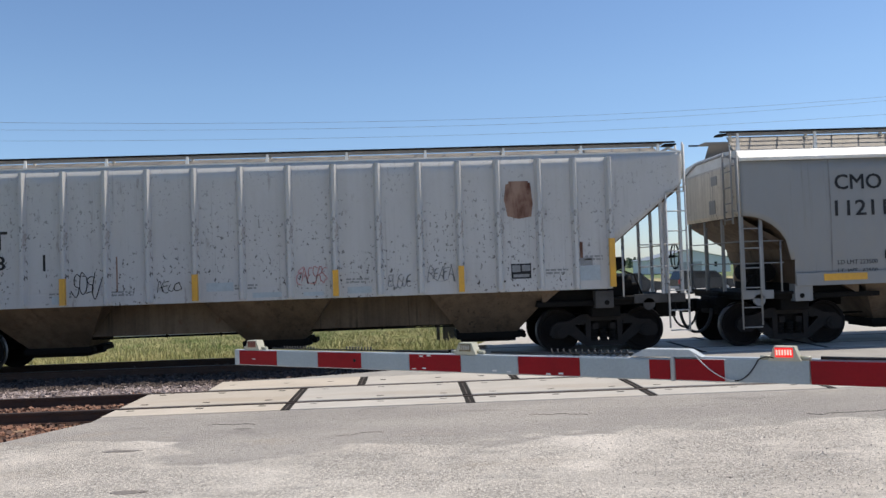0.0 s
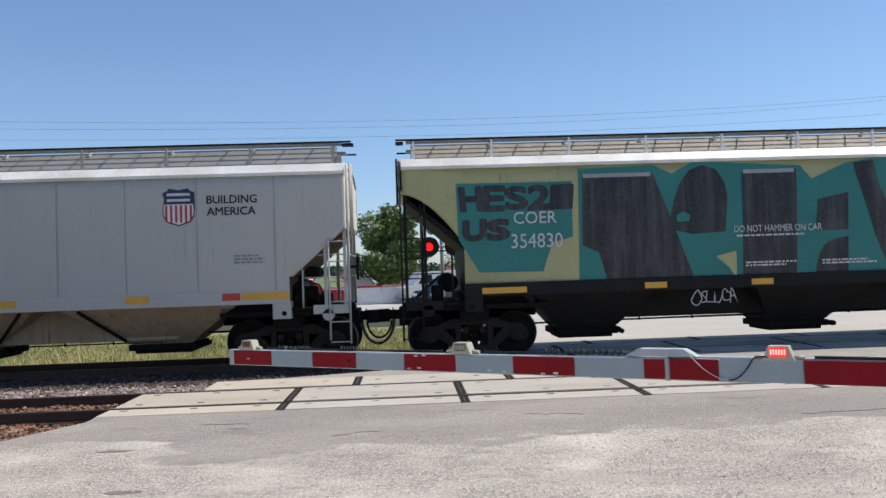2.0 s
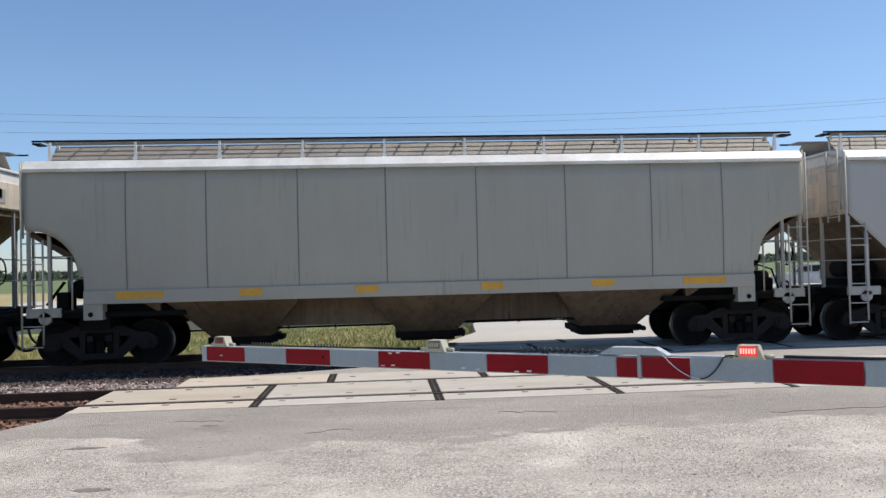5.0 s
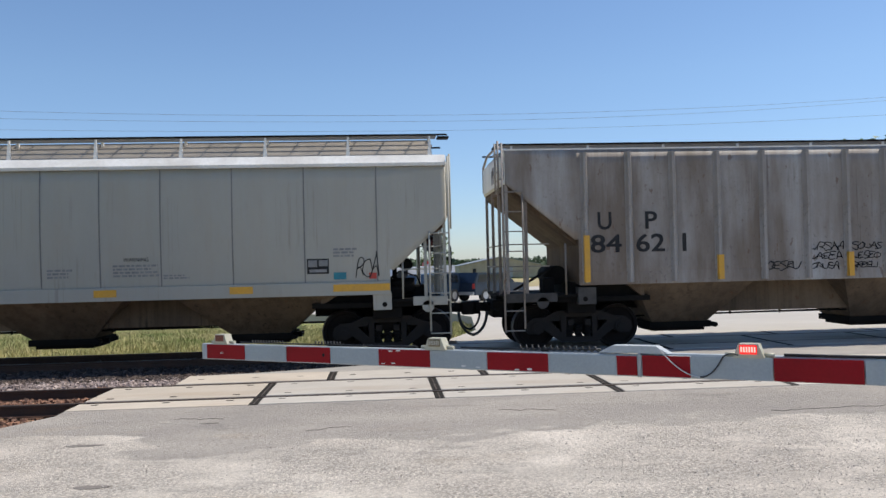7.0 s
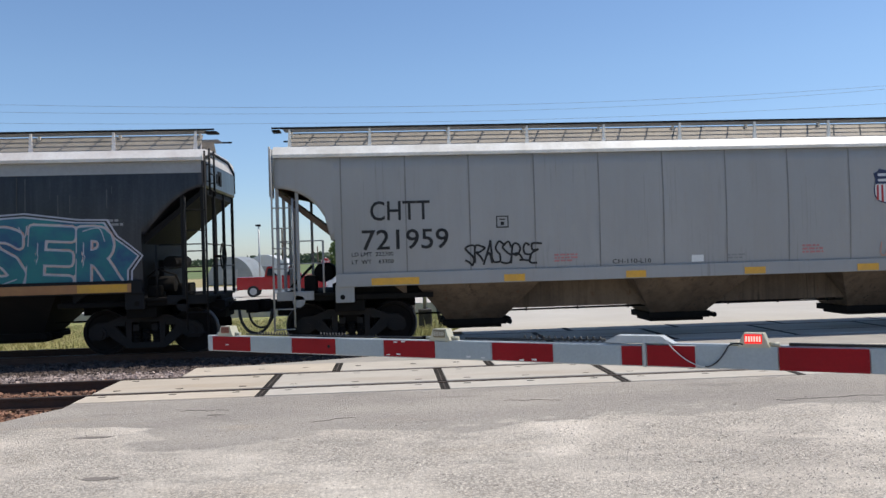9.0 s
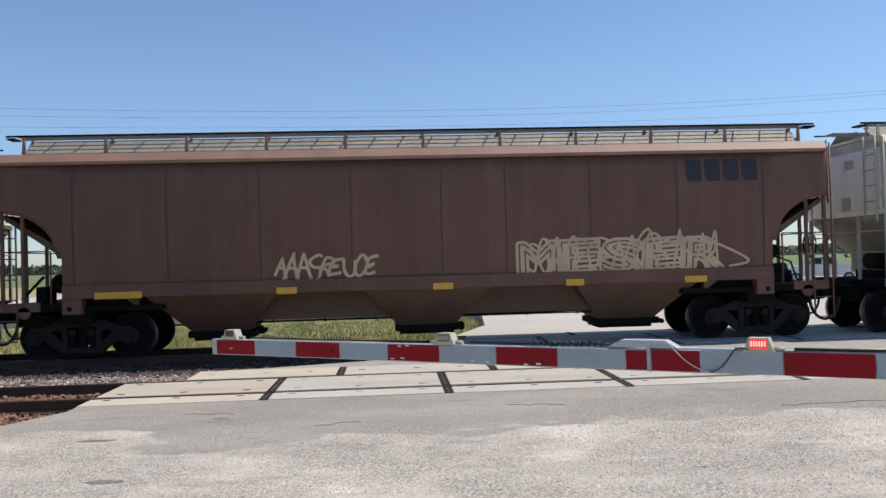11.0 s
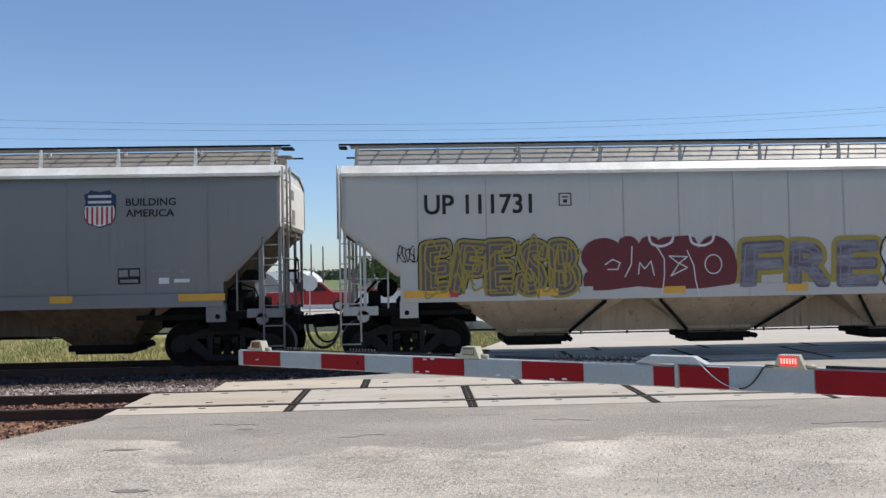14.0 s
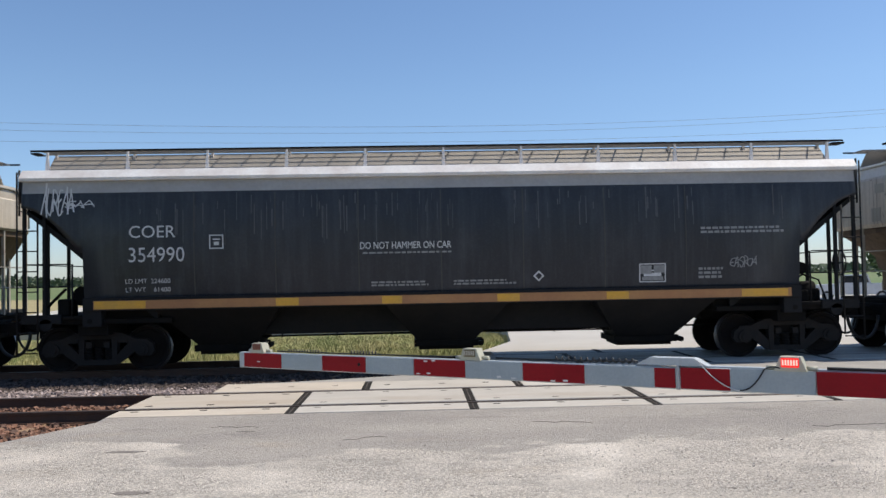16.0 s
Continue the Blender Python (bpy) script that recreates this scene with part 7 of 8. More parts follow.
# -- clean car with a row of graffiti pieces --
R = slogan_car("light grey hopper car with a long row of coloured graffiti", "111731", 283.98, 300.87)
R.graffiti("EFESB", -6.38, 2.54, -3.15, 1.27, [(M_BLACK, 0.15, 0.012, False), (M_SPRAY_YEL, 0.125, 0.018, False), (M_SPRAY_VIOLET, 0.07, 0.024, False), (M_SPRAY_YEL, 0.014, 0.030, True)], 151, 9, "yellow and violet graffiti letters with black edges")
R.scribble(-6.3, 2.45, -3.2, 1.4, M_SPRAY_YEL, 9, 153, 0.035, 0.036)
R.graffiti("SMEO", -3.08, 2.52, 0.0, 1.26, [(M_SPRAY_RED, 0.17, 0.014, False)], 154, 5, "solid dark red graffiti letters")
R.poly([(-2.95, 2.1), (-2.2, 2.2), (-1.5, 2.1), (-0.7, 2.25), (-0.15, 2.1), (-0.1, 1.5), (-1.0, 1.4), (-2.0, 1.5), (-2.9, 1.4)], M_SPRAY_RED, 0.0185)
R.ribbon([[(-2.65, 1.95), (-2.5, 2.05), (-2.35, 1.98), (-2.4, 1.85), (-2.6, 1.85)], [(-1.98, 1.75), (-1.95, 1.98), (-1.85, 1.85), (-1.72, 2.0), (-1.66, 1.72)], [(-1.35, 2.1), (-0.98, 2.08), (-1.15, 1.95), (-0.98, 1.86), (-1.32, 1.7), (-1.15, 1.94), (-1.35, 2.1)],
          [(-1.6, 2.3), (-1.45, 2.05), (-1.45, 1.75), (-1.5, 1.35)], [(-0.98, 2.2), (-0.85, 1.9), (-0.82, 1.6), (-0.75, 1.3)], [(-2.1, 2.3), (-2.12, 1.95), (-2.25, 1.7)]], M_WSTEN, 0.024, 0.024, "thin white lines", smooth=False)
R.ribbon([[(-0.45 + 0.17 * math.cos(a * 0.63), 1.92 + 0.19 * math.sin(a * 0.63)) for a in range(10)]], M_WSTEN, 0.024, 0.024, "", True)
R.ribbon([[(x, 2.52), (x + 0.05, 2.36), (x + 0.25, 2.3), (x + 0.45, 2.38), (x + 0.5, 2.54)] for x in (-1.75, -0.92)], M_WSTEN, 0.05, 0.022)
R.graffiti("FRE", 0.06, 2.48, 3.02, 1.28, [(M_SPRAY_YEL, 0.17, 0.012, False), (M_VIOLETGREY, 0.075, 0.018, False), (M_SPRAY_GREY, 0.012, 0.024, True)], 158, 2, "violet-grey letters on a mustard ground")
CLOUD = [(3.05, 1.5), (3.12, 1.75), (3.0, 2.1), (3.1, 2.38), (3.3, 2.5), (3.45, 2.36), (3.6, 2.48), (3.8, 2.36), (4.0, 2.48), (4.25, 2.36), (4.5, 2.5), (4.75, 2.36), (5.0, 2.5), (5.2, 2.36), (5.5, 2.48), (5.85, 2.52), (6.2, 2.4), (6.35, 2.1), (6.25, 1.85), (5.95, 1.75), (5.9, 1.5), (5.7, 1.32), (4.5, 1.3), (3.4, 1.3)]
R.poly(CLOUD, M_CHROME, 0.012, "spray_paint", "white throw-up with thin black outlines")
R.ribbon([CLOUD], M_BLACK, 0.035, 0.018, "thin black outline", True)
R.ribbon([[(3.45, 2.34), (3.5, 2.0), (3.3, 1.85), (3.15, 1.8)], [(3.8, 2.34), (3.6, 2.1), (3.65, 1.95), (4.0, 2.0), (4.05, 1.85), (3.4, 1.72), (3.9, 1.78), (3.7, 1.55), (3.5, 1.4)], [(4.25, 2.34), (4.2, 1.9), (4.6, 2.0), (4.7, 1.85), (4.3, 1.8)],
          [(4.75, 2.34), (4.7, 1.6), (4.8, 1.35)], [(5.0, 2.3), (5.0, 1.75)], [(5.2, 2.34), (5.35, 2.0), (5.2, 1.85), (5.0, 1.86), (5.5, 1.8), (5.6, 1.5)], [(5.8, 2.35), (5.8, 1.9)], [(6.2, 1.9), (5.9, 1.8), (5.7, 1.6), (5.62, 1.36)], [(4.1, 1.35), (4.3, 1.5), (4.4, 1.34)]], M_BLACK, 0.03, 0.019)
R.scribble(-6.82, 2.39, -6.4, 2.06, M_BLACK, 4, 156, 0.02)

# -- ochre-stained car --
S = couple(smooth(17.52, "ochre-stained grey hopper car with a deep side sill", 8.1, 3.02, 1.08, 1.35, "straight", 3.76, GREY_S, roof=M_ROOFTAN, hop=(-4.0, 0.1, 4.0), half=1.05, xt=6.9, under=M_SLOPE, cap=M_ENDTAN), 300.87, 318.39)
S.seams((-6.75, -5.02, -3.25, -1.51, 0.24, 1.96, 3.69, 5.45, 6.81), SEAM)
for s in (-1, 1):
    part("side_sill", box(B(), -8.0, 8.0, min(s * 1.55, s * 1.62), max(s * 1.55, s * 1.62), 0.82, 1.24, 0.01), GREY_S, S.root, "deep grey side sill")
S.letters("CMO", -6.59, 2.4, -5.72, 2.1, M_BLACK, 0.055)
S.letters("111857", -6.58, 1.99, -5.7, 1.78, M_BLACK, 0.05)
S.letters("LD LMT 223100", -6.7, 1.62, -5.92, 1.54, M_BLACK)
S.letters("LT WT   62900", -6.6, 1.46, -5.92, 1.38, M_BLACK)
S.frame_mark(-4.3, 2.25, -4.03, 2.0, M_BLACK)
S.rects("notice", [(-5.5, 1.65, -5.36, 1.5)], M_FAINT)
S.rects("notice", [(-2.74, 1.14, -1.76, 0.9), (-0.23, 1.16, 0.24, 1.0)], M_WHITE, 0.035)
for x in (-3.42, 3.81):
    ring = [(x + 0.14 * math.cos(a * math.pi / 10), 1.9 + 0.14 * math.sin(a * math.pi / 10)) for a in range(20)]
    S.poly(ring, M_BLACK, 0.008, "round_sign", "small round white sign with a cross")
    S.poly([(x + (u - x) * 0.82, 1.9 + (v - 1.9) * 0.82) for u, v in ring], M_WHITE, 0.012, "round_sign")
    for k in (-1, 1):
        S.poly([(x - 0.09 * k - 0.012, 1.81), (x - 0.09 * k + 0.012, 1.81), (x + 0.09 * k + 0.012, 1.99), (x + 0.09 * k - 0.012, 1.99)], M_RED if k > 0 else M_BLACK, 0.016, "sign_stroke")
S.letters("CAUTION", 1.96, 1.47, 2.4, 1.4, M_BLACK)
S.bars(1.95, 1.18, 2.5, 1.0, 3, M_FAINT, 161)
S.bars(-5.6, 1.0, -3.9, 0.95, 1, M_FAINT, 162)
S.bars(3.4, 1.0, 5.2, 0.95, 1, M_FAINT, 163)
S.plate(6.15, 1.8, 6.65, 1.45)
S.bars(6.15, 2.2, 6.7, 1.95, 3, M_FAINT, 164)
S.rects("drip_stain", [(2.14, 3.6, 2.2, 2.3), (-2.1, 3.4, -2.08, 2.2)], M_FAINT, 0.004)
S.upright_marks([(-6.83, 2.18, 1.29), (-4.2, 1.74, 1.3), (-1.45, 1.72, 1.29), (1.3, 1.73, 1.28), (4.03, 1.73, 1.29), (6.85, 2.13, 1.26)])

# -- black car, and the grey one after it --
T = black_car("black hopper car with grey top band and orange sill", "354990", 318.39, 336.58, True)
T.plate(3.89, 2.0, 4.43, 1.62)
T.frame_mark(3.89, 2.0, 4.43, 1.62, M_WSTEN)
T.scribble(-7.95, 3.7, -7.35, 3.15, M_WSTEN, 5, 171, 0.025)
T.scribble(-7.5, 3.45, -6.95, 3.3, M_WSTEN, 2, 172, 0.02)
T.scribble(5.75, 2.1, 6.3, 1.9, M_FAINT, 5, 173, 0.02)
T.bars(5.1, 1.9, 5.6, 1.65, 3, M_FAINT, 174)
T.poly([(1.85, 1.9), (1.96, 1.79), (1.85, 1.68), (1.74, 1.79)], M_WSTEN, 0.008, "diamond_mark")
T.poly([(1.85, 1.86), (1.92, 1.79), (1.85, 1.72), (1.78, 1.79)], BLACK_CAR, 0.012, "diamond_mark")
U = couple(smooth(16.62, "grey smooth hopper car at the tail of the view", 7.75, 2.72, 1.0, 1.8, "curve", 3.87, GREY_WARM, hop=(-3.9, 0.0, 3.9), half=1.3, xt=6.6, under=M_SLOPE, cap=M_ENDTAN), 336.58, 353.2)
U.seams((-5.9, -4.36, -2.58, -0.84, 0.98, 2.8, 4.58, 6.08), SEAM)


# ---- beyond the train ----
def yard_z(y):
    """The yard falls away gently behind the tracks."""
    return -0.01 - 0.0165 * max(0.0, min(y, 60.0) - 19.12)


# far crossing signal: mast, crossbuck, two flashing lamps
signal = thing("crossing_signal", "crossing signal mast with crossbuck and two red flashing lamps", "crossing signal", pose(1.09, 24.5, yard_z(24.5)))
part("pole", rod(B(), (0, 0, -0.3), (0, 0, 4.75), 0.06, 12), M_STEEL, signal)
part("base", box(B(), -0.2, 0.2, -0.2, 0.2, -0.42, 0.3, 0.03), M_GRIME, signal, "dark steel foot of the mast")
part("conduit", rod(B(), (-0.34, 0.1, -0.45), (-0.34, 0.1, 0.5), 0.05, 8), M_GRIME, signal)
part("guy_stub", rod(B(), (0.52, 0.1, -0.45), (0.38, 0.1, 0.5), 0.055, 8), M_GRIME, signal, "leaning dark stub beside the mast")
part("crossarm", rod(B(), (-0.45, -0.08, 2.62), (0.45, -0.08, 2.62), 0.035, 8), M_STEEL, signal)
for s, mat in ((-1, M_FLASHLIT), (1, M_FLASHDARK)):
    bm = turned(B(), [(0.02, 0.0), (0.305, 0.0), (0.305, 0.02), (0.02, 0.02)], ((s * 0.39, -0.12, 2.62), (s * 0.39, -0.2, 2.62)), 28)
    dish = part("background_disc", bm, M_BLACK, signal, "black round backboard")
    part("lens", turned(B(), [(0.125, 0.0), (0.115, 0.03), (0.07, 0.05), (0.01, 0.055)], ((s * 0.39, -0.14, 2.62), (s * 0.39, -0.3, 2.62)), 20), mat, dish, "red signal lens")
    bm = B()
    for a in range(12):
        t0, t1 = math.pi * a / 12, math.pi * (a + 1) / 12
        q = [(s * 0.39 + 0.165 * math.cos(t), y, 2.62 + 0.165 * math.sin(t)) for t, y in ((t0, -0.14), (t1, -0.14), (t1, -0.14 - 0.3 * math.sin(t1)), (t0, -0.14 - 0.3 * math.sin(t0)))]
        if a in (0, 11):
            q = [q[0], q[1], q[2]] if a == 0 else [q[0], q[1], q[3]]
        bm.faces.new([bm.verts.new(v) for v in q])
    hood = part("visor", bm, M_BLACK, dish)
    hood.modifiers.new("thickness", "SOLIDIFY").thickness = 0.006
for a in (45, -45):
    bm = box(B(), -0.62, 0.62, -0.09, -0.075, -0.11, 0.11)
    bmesh.ops.rotate(bm, verts=bm.verts, cent=(0, 0, 0), matrix=Matrix.Rotation(radians(a), 3, "Y"))
    bmesh.ops.translate(bm, verts=bm.verts, vec=(0, 0 if a > 0 else 0.02, 4.2))
    blade = part("crossbuck_blade", bm, M_WHITE, signal, "white crossbuck board")
    bm = B()
    for k in range(6):
        x = -0.48 + k * 0.19
        if abs(x) < 0.12:
            continue
        box(bm, x - 0.04, x + 0.04, -0.096, -0.09, -0.055, 0.055)
    bmesh.ops.rotate(bm, verts=bm.verts, cent=(0, 0, 0), matrix=Matrix.Rotation(radians(a), 3, "Y"))
    bmesh.ops.translate(bm, verts=bm.verts, vec=(0, 0 if a > 0 else 0.02, 4.2))
    part("lettering_bar", bm, M_BLACK, blade)
part("bell", turned(B(), [(0.02, 0), (0.15, 0.03), (0.16, 0.08), (0.03, 0.14)], ((-0.3, 0, 3.15), (-0.3, -0.2, 3.15)), 18), M_STEEL, signal, "round signal bell")
part("bell_arm", box(B(), -0.55, 0.0, -0.02, 0.02, 3.24, 3.3), M_IRON, signal)
part("number_plate", box(B(), -0.25, 0.25, -0.09, -0.075, 3.55, 3.75), M_WHITE, signal, "small white plate under the crossbuck")


def stop_sign(x, y, z, label, back=False):
    s = thing("stop_sign", label, "road sign", pose(x, y, yard_z(y)))
    zc = z - yard_z(y)
    part("post", rod(B(), (0, 0.03, 0), (0, 0.03, zc + 0.45), 0.03, 8), M_STEEL, s)
    ring = lambda r: [(r * math.cos(math.pi / 8 + i * math.pi / 4), zc + r * math.sin(math.pi / 8 + i * math.pi / 4)) for i in range(8)]
    part("sign_plate", prism(B(), ring(0.41), -0.01, 0.0), M_WHITE, s, "white back of the plate" if back else "white rim of the plate")
    if not back:
        part("sign_face", prism(B(), ring(0.38), -0.014, -0.0101), M_SIGNRED, s, "red octagonal face")
        bm = B()
        bm.from_mesh(text_mesh("STOP", 0.02))
        a0, a1 = min(v.co.x for v in bm.verts), max(v.co.x for v in bm.verts)
        for v in bm.verts:
            v.co = ((v.co.x - a0) / (a1 - a0) * 0.56 - 0.28, -0.017, zc - 0.13 + v.co.y * 0.37)
        part("lettering", bm, M_WHITE, s, "white letters")


stop_sign(-5.45, 70, 1.5, "red stop sign on a thin steel post")
stop_sign(3.8, 70, 1.75, "red stop sign beside parked vehicles")
stop_sign(-5.2, 39, 1.46, "back of a stop sign on a steel post", True)


def pole(x, y, top, label, lamp=False):
    p = thing("light_pole" if lamp else "utility_pole", label, "pole", pose(x, y, yard_z(y)))
    part("pole", rod(B(), (0, 0, 0), (0, 0, top - yard_z(y)), 0.075, 8, 0.05), M_BARK if not lamp else M_STEEL, p)
    if lamp:
        part("lamp_head", box(B(), -0.22, 0.16, -0.1, 0.1, top - yard_z(y) - 0.05, top - yard_z(y) + 0.1, 0.03), M_IRON, p, "dark lamp head")
    else:
        part("insulator", rod(B(), (0, 0, top - yard_z(y)), (0, 0, top - yard_z(y) + 0.12), 0.04, 8), M_STEEL, p)


pole(-9.55, 60, 4.4, "grey yard light pole with a lamp head", True)
pole(-7.85, 60, 4.1, "dark wooden pole behind the yard")
pole(-7.2, 62, 4.0, "dark wooden pole beside another")
pole(-6.3, 72, 2.9, "short dark wooden pole")

# overhead wires
for i, (za, zm, zb) in enumerate(((10.81, 10.3, 10.75), (10.46, 10.02, 10.55), (9.9, 9.55, 9.9))):
    pts = []
    for k in range(41):
        x = -75 + 150 * k / 40
        pts.append((x, 45 + 0.4 * i, zm + (za - zm) * (min(0, x - 3) / 25.6) ** 2 + (zb - zm) * (max(0, x - 3) / 20.0) ** 2))
    tagged(part("power_line", tube(B(), pts, 0.008, 5), M_WIRE), "thin overhead wire sagging across the sky", "overhead wire", "overhead wires")


for x in (-75, 75):
    p = thing("utility_pole", "tall wooden pole that carries the overhead wires", "pole", pose(x, 45.4, -0.95))
    part("pole", rod(B(), (0, 0, 0), (0, 0, 17.5), 0.16, 10, 0.11), M_BARK, p)
    part("crossarm", box(B(), -0.06, 0.06, -1.0, 1.0, 16.4, 16.55), M_BARK, p)
    part("crossarm", box(B(), -0.06, 0.06, -1.0, 1.0, 13.6, 13.75), M_BARK, p)


# -- vehicles --
def vehicle(name, label, m, paint, prof, cabin, glass, wheels, width=1.95, tail=None):
    """prof: the body's side outline; cabin: the outline of the cab above it; glass: window quads in the cab's side."""
    v = thing(name, label, "vehicle", m, "parked vehicles")
    h = width / 2
    body = prism(B(), prof, -h, h)
    bmesh.ops.bevel(body, geom=body.edges[:], offset=0.04, segments=2, affect="EDGES")
    part("body", body, paint, v)
    cab = prism(B(), cabin, -h + 0.12, h - 0.12)
    bmesh.ops.bevel(cab, geom=cab.edges[:], offset=0.05, segments=2, affect="EDGES")
    part("cab", cab, paint, v)
    for s in (-1, 1):
        for g in glass:
            part("side_window", prism(B(), g, s * (h - 0.125), s * (h - 0.105)), M_GLASSDARK, v, "dark side window")
    xs, zs = [p[0] for p in cabin], [p[1] for p in cabin]
    lo, hi = min(zs), max(zs)
    front = max(cabin, key=lambda p: (p[0], -p[1]))
    topf = max((p for p in cabin if p[1] > hi - 0.02), key=lambda p: p[0])
    bm = B()
    for e in (0.0,):
        q = [(front[0] * 0.9 + topf[0] * 0.1 + 0.05, front[1] + 0.07), (front[0] * 0.25 + topf[0] * 0.75 + 0.05, hi - 0.1)]
        bm.faces.new([bm.verts.new(w) for w in ((q[0][0], -h + 0.25, q[0][1]), (q[0][0], h - 0.25, q[0][1]), (q[1][0], h - 0.32, q[1][1]), (q[1][0], -h + 0.32, q[1][1]))])
    wind = part("windscreen", bm, M_GLASSDARK, v)
    wind.modifiers.new("thickness", "SOLIDIFY").thickness = 0.02
    x0, x1 = min(p[0] for p in prof), max(p[0] for p in prof)
    for s in (-1, 1):
        part("headlight", box(B(), x1 - 0.06, x1 + 0.015, s * (h - 0.25) - 0.16, s * (h - 0.25) + 0.16, 0.75, 0.92, 0.02), M_WHITE, v)
        part("tail_light", box(B(), x0 - 0.015, x0 + 0.05, s * (h - 0.12) - 0.09, s * (h - 0.12) + 0.09, 0.8, 1.1, 0.02), M_REDREF, v)
        for x in wheels:
            w = part("wheel", rod(B(), (x, s * (h - 0.24), 0.38), (x, s * (h + 0.01), 0.38), 0.38, 24), M_TYRE, v, "black tyre")
            part("rim", rod(B(), (x, s * (h + 0.0), 0.38), (x, s * (h + 0.02), 0.38), 0.23, 16), M_STEEL, w, "bright wheel rim")
    for x in (x0 - 0.05, x1 + 0.05):
        part("bumper", box(B(), x - 0.07, x + 0.07, -h + 0.05, h - 0.05, 0.42, 0.62, 0.03), M_STEEL, v)
    return v


PICKUP = ([(-2.9, 0.5), (2.85, 0.45), (2.9, 1.05), (2.75, 1.22), (1.3, 1.3), (-2.9, 1.32)], [(-1.15, 1.28), (1.45, 1.26), (0.7, 1.96), (-0.95, 2.0)],
          [[(-1.0, 1.38), (-0.1, 1.38), (-0.1, 1.87), (-0.88, 1.87)], [(0.0, 1.38), (1.1, 1.38), (0.64, 1.85), (0.0, 1.87)]], (-1.85, 1.85))
SUV = ([(-2.4, 0.4), (2.35, 0.4), (2.4, 0.85), (2.2, 1.05), (1.1, 1.12), (-2.4, 1.12)], [(-2.35, 1.08), (1.5, 1.08), (0.7, 1.72), (-2.0, 1.78)],
       [[(-2.0, 1.2), (-1.1, 1.2), (-1.1, 1.64), (-1.85, 1.64)], [(-1.0, 1.2), (0.0, 1.2), (0.0, 1.64), (-1.0, 1.64)], [(0.1, 1.2), (1.1, 1.2), (0.65, 1.62), (0.1, 1.63)]], (-1.45, 1.45))
VAN = ([(-3.2, 0.5), (2.9, 0.5), (2.95, 1.2), (2.2, 1.35), (-3.2, 1.35)], [(-3.2, 1.3), (2.3, 1.3), (1.6, 2.3), (-3.15, 2.4)],
       [[(0.7, 1.45), (1.8, 1.45), (1.4, 2.1), (0.7, 2.1)]], (-2.0, 1.9))
vehicle("pickup_truck", "red pickup truck waiting beyond the crossing", pose(-7.1, 54, yard_z(54), 0, 0, 4), M_CARRED, *PICKUP)
vehicle("car", "dark blue sport utility vehicle facing the crossing", pose(2.6, 48, yard_z(48), 0, 0, 225), M_CARBLUE, *SUV)
vehicle("van", "white delivery van parked behind a dark car", pose(2.2, 60, yard_z(60), 0, 0, 200), M_CARWHITE, *VAN)
vehicle("car", "dark blue sport utility vehicle with a red tail light", pose(6.7, 50, yard_z(50), 0, 0, 40), M_CARBLUE, *SUV)
vehicle("car", "dark grey car parked across the yard", pose(16.4, 60, yard_z(60), 0, 0, 8), M_CARGREY, *SUV)
vehicle("car", "dark grey car parked beside another", pose(22.5, 61, yard_z(61), 0, 0, 8), M_CARGREY, *SUV)
vehicle("pickup_truck", "white pickup truck parked at the yard's edge", pose(33.4, 60, yard_z(60), 0, 0, 150), M_CARWHITE, *PICKUP)


# -- buildings --
def quonset(x, y, w, h, depth, wall, label):
    b = thing("quonset_hut", label, "building", pose(x, y, -0.78))
    pts = [(w / 2 * math.cos(math.pi * i / 16), h * math.sin(math.pi * i / 16)) for i in range(17)]
    bm = prism(B(), pts, 0, depth)
    for f in bm.faces:
        f.smooth = False
    part("shell", bm, wall, b, "arched sheet metal shell")
    part("door", box(B(), -w * 0.16, w * 0.16, -0.04, 0.0, 0, h * 0.55), M_STEEL, b, "grey door in the end wall")
    bm = B()
    for i in range(5):
        y0 = depth * (i + 0.5) / 5
        for a, c in zip(pts, pts[1:]):
            bm.faces.new([bm.verts.new(v) for v in ((a[0] * 1.01, y0, a[1] * 1.01), (c[0] * 1.01, y0, c[1] * 1.01), (c[0] * 1.01, y0 + 0.15, c[1] * 1.01), (a[0] * 1.01, y0 + 0.15, a[1] * 1.01))])
    part("shell_rib", bm, M_STEEL, b)


M_GREYMETAL = plain("grey_sheet_metal", (0.33, 0.35, 0.36), 0.5, 0.2, None, 0.4, 6, 0)
quonset(-17.6, 90, 5.2, 3.1, 9, M_GREYMETAL, "grey arched sheet metal hut")
quonset(-16.0, 104, 6.0, 3.3, 12, M_SHEDWHITE, "white arched sheet metal hut")


def gabled(x, y, w, h, rise, depth, wall, roof, label):
    b = thing("shed", label, "building", pose(x, y, -0.78))
    part("wall", prism(B(), [(-w / 2, 0), (w / 2, 0), (w / 2, h), (0, h + rise), (-w / 2, h)], 0, depth), wall, b)
    for s in (-1, 1):
        bm = prism(B(), [(0, h + rise + 0.02), (s * (w / 2 + 0.3), h - 0.12), (s * (w / 2 + 0.3), h - 0.02), (0, h + rise + 0.12)], -0.3, depth + 0.3)
        part("roof", bm, roof, b, "sheet metal roof slope")
    part("door", box(B(), -w * 0.15, w * 0.15, -0.04, 0.0, 0, h * 0.8), M_STEEL, b)
    for s in (-1, 1):
        part("window", box(B(), s * w * 0.32 - 0.3, s * w * 0.32 + 0.3, -0.03, 0.0, h * 0.4, h * 0.75), M_GLASSDARK, b)


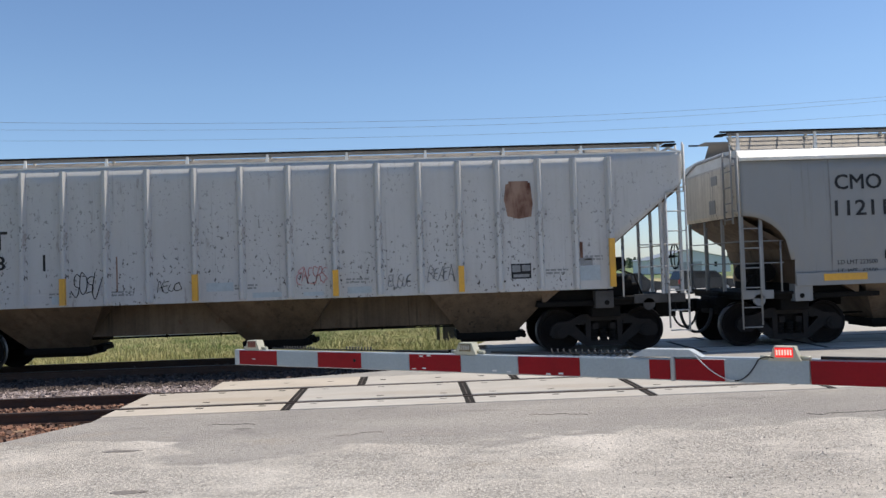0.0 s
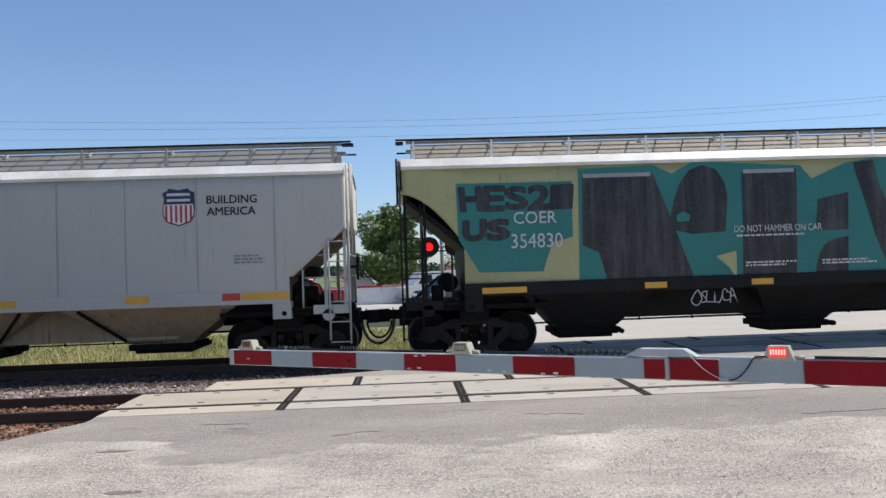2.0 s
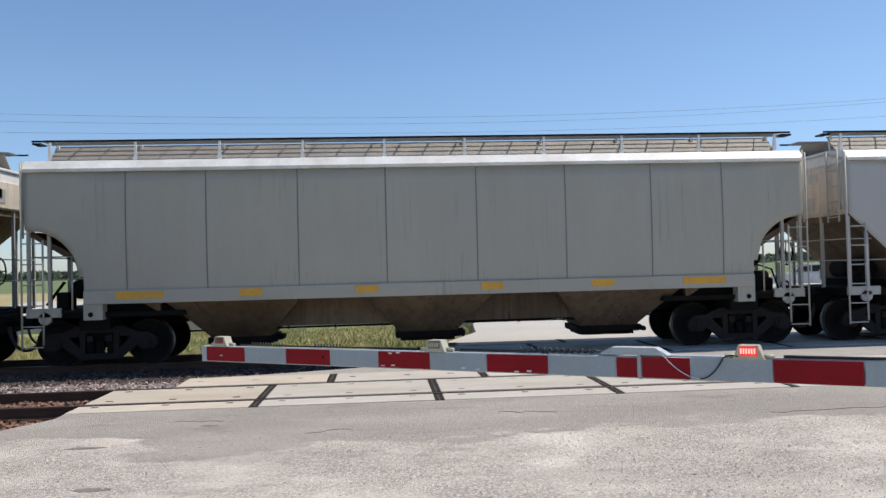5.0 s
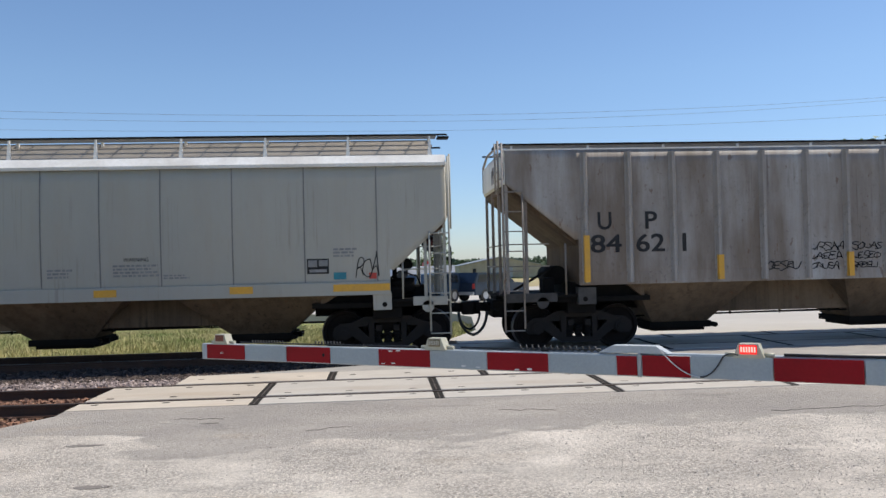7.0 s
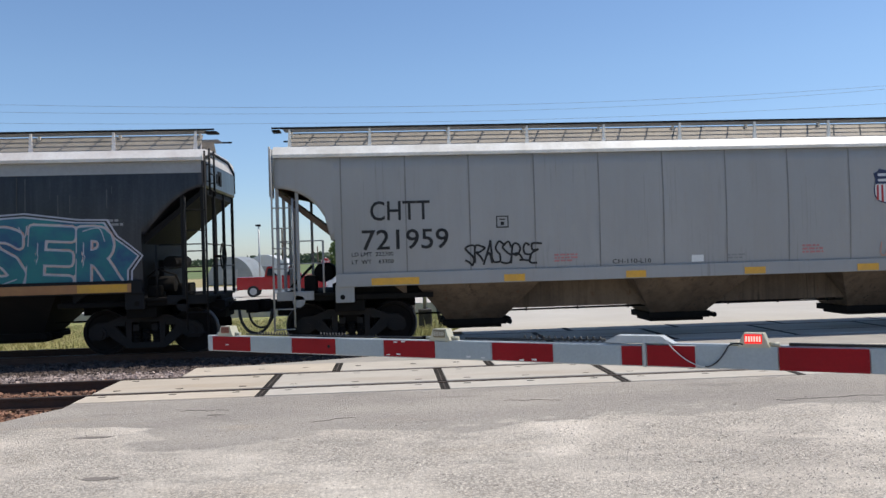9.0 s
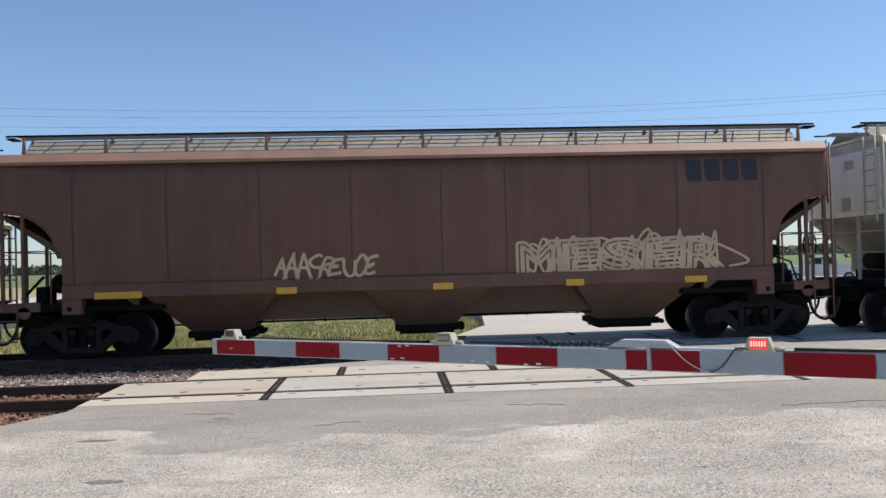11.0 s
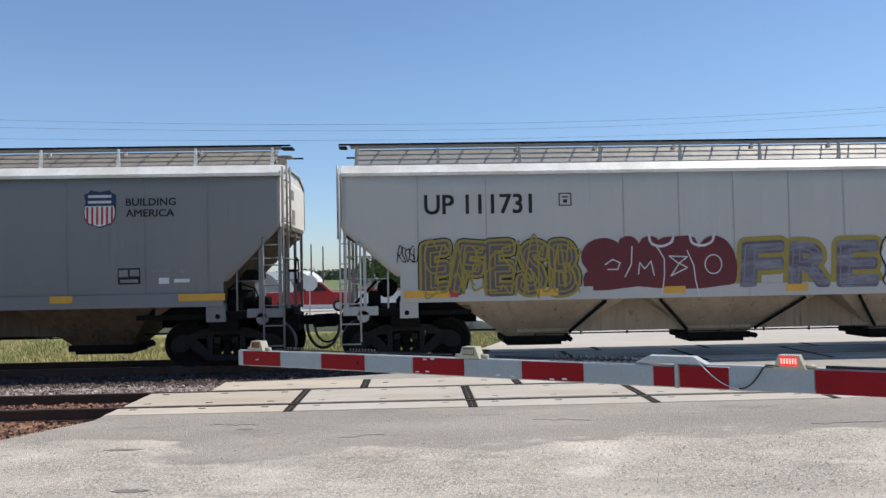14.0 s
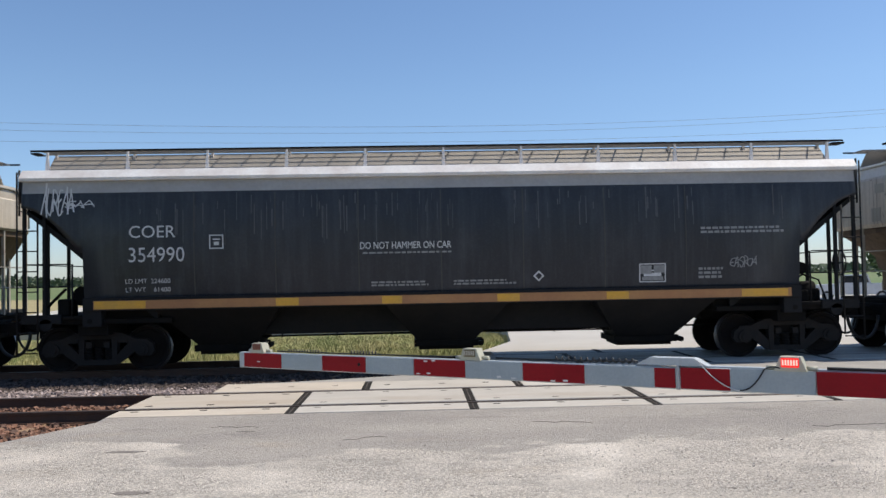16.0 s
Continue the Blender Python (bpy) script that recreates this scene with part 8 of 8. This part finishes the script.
gabled(-5.6, 101, 2.8, 0.9, 1.6, 7, M_SHEDWHITE, M_GREYMETAL, "white gabled shed with a grey roof")
gabled(-1.5, 110, 6.0, 1.3, 1.4, 8, M_SHEDBROWN, M_GREYMETAL, "brown shed with a grey metal roof")
gabled(20, 135, 14, 2.2, 1.3, 10, M_BEIGE, M_GREYMETAL, "beige farm building at the edge of the field")
gabled(60, 170, 18, 3.0, 2.0, 12, M_SHEDWHITE, M_GREYMETAL, "white farm building far across the field")

wall = thing("barrier_wall", "low white wall with a red cap along the yard", "wall", pose(0, 60, yard_z(60)))
for i in range(4):
    x0 = -8.6 + i * 2.22
    part("wall_panel", box(B(), x0, x0 + 2.19, -0.12, 0.12, 0, 1.27, 0.015), M_SHEDWHITE, wall)
    part("wall_cap", box(B(), x0, x0 + 2.19, -0.15, 0.15, 1.274, 1.42, 0.02), M_SIGNRED if i % 2 == 0 else M_SPRAY_SALMON, wall, "red cap")


# -- trees --
def tree(x, y, base, top, spread, seed, n, label, leaf=0.16, gaps=0.25):
    rnd = random.Random(seed)
    t = thing("tree", label, "tree", pose(x, y, base))
    hgt = top - base
    bm = rod(B(), (0, 0, -0.3), (0.1, 0, hgt * 0.35), 0.028 * hgt, 9, 0.018 * hgt)
    clumps = []
    for i in range(26):
        a, r = rnd.uniform(0, 6.28), spread * rnd.uniform(0.15, 0.85)
        z = hgt * rnd.uniform(0.25, 0.9)
        r *= math.sqrt(max(0.08, 1 - ((z / hgt - 0.52) / 0.5) ** 2))
        c = Vector((r * math.cos(a), r * math.sin(a), z))
        clumps.append((c, spread * rnd.uniform(0.22, 0.36)))
        if i < 14:
            mid = Vector((c.x * 0.35, c.y * 0.35, hgt * 0.22 + z * 0.35))
            rod(bm, (0.05, 0, hgt * 0.2 + 0.03 * i), mid, 0.009 * hgt, 6, 0.006 * hgt)
            rod(bm, mid, c, 0.006 * hgt, 6, 0.002 * hgt)
    part("trunk", bm, M_BARK, t)
    verts, faces = [], []
    for i in range(n):
        c, r = clumps[rnd.randrange(len(clumps))]
        d = Vector((rnd.gauss(0, 1), rnd.gauss(0, 1), rnd.gauss(0, 0.8))).normalized() * r * rnd.uniform(0.45, 1.05)
        p = c + d
        u = Vector((rnd.gauss(0, 1), rnd.gauss(0, 1), rnd.gauss(0, 0.6))).normalized()
        w = u.cross(Vector((rnd.gauss(0, 1), rnd.gauss(0, 1), rnd.gauss(0, 1)))).normalized()
        s = leaf * rnd.uniform(0.6, 1.4)
        k = len(verts)
        verts += [p - u * s, p + w * s * 0.5, p + u * s, p - w * s * 0.5]
        faces.append((k, k + 1, k + 2, k + 3))
    me = bpy.data.meshes.new("crown")
    me.from_pydata(verts, [], faces)
    me.materials.append(M_LEAF)
    part("crown", me, None, t, "green crown of many small leaves")


tree(-2.0, 95, -0.8, 9.4, 5.2, 5, 15000, "full green roadside tree behind the yard", 0.24)
tree(6.6, 102, -0.8, 6.2, 2.6, 6, 2200, "thin half-bare tree beyond the signal", 0.16)
tree(43.0, 64, -0.8, 11.9, 6.5, 7, 9000, "tall broad green tree at the yard's edge", 0.24)
tree(-6.5, 120, -0.8, 4.4, 3.0, 8, 2600, "low green tree by the sheds", 0.2)

# -- far woods and hedges along the horizon --
rnd = random.Random(3)
verts, faces = [], []
for i in range(1500):
    y = rnd.choice((420, 520, 640, 640))
    x = rnd.uniform(-1.0, 1.1) * y
    h = (0.5 + 0.5 * noise.noise((x * 0.008, y * 0.02, 1.0))) * 7 + 1.5
    for k in range(14):
        p = Vector((x + rnd.gauss(0, 3.5), y + rnd.gauss(0, 3), -1.2 + h * rnd.random()))
        s = rnd.uniform(0.8, 1.8)
        u = Vector((rnd.gauss(0, 1), rnd.gauss(0, 0.5), rnd.gauss(0, 1))).normalized() * s
        w = Vector((rnd.gauss(0, 1), rnd.gauss(0, 0.5), rnd.gauss(0, 1))).normalized() * s
        n0 = len(verts)
        verts += [p - u, p + w, p + u, p - w]
        faces.append((n0, n0 + 1, n0 + 2, n0 + 3))
me = bpy.data.meshes.new("woods")
me.from_pydata(verts, [], faces)
me.materials.append(M_FARLEAF)
tagged(part("woods", me, None), "dark green tree line along the horizon", "woods", kind="stuff")


# ---- what moves ----
def run(t):
    """How far the train has gone to the left by t seconds."""
    return 20.115 * t + 2.544 * (t / 8) ** 2 - 0.639 * (t / 8) ** 3


def motions():
    """The train rolls by; its wheels turn with it while they are near."""
    for c, mid in TRAIN:
        walk(c.root, [(t, pose(mid - run(t), FAR, 0)) for t in (i * 0.5 for i in range(33))])
    for c, w, x in WHEELS:
        mid = next(m for k, m in TRAIN if k is c)
        xb = w.parent.matrix_basis.translation.x
        near = [i for i in range(0, 481) if abs(mid + xb - run(i / 30)) < 17]
        if not near:
            continue
        i0, i1 = near[0], near[-1]
        turn = lambda i: math.degrees((run(i / 30) - run(i0 / 30)) / 0.457)
        rows = ([(0.0, pose(x, 0, 0.457))] if i0 > 0 else []) + [(i / 30, pose(x, 0, 0.457, 0, -turn(i), 0)) for i in range(i0, i1 + 1)]
        if i1 < 480:
            rows.append((16.0, pose(x, 0, 0.457, 0, -turn(i1), 0)))
        walk(w, rows)


motions()
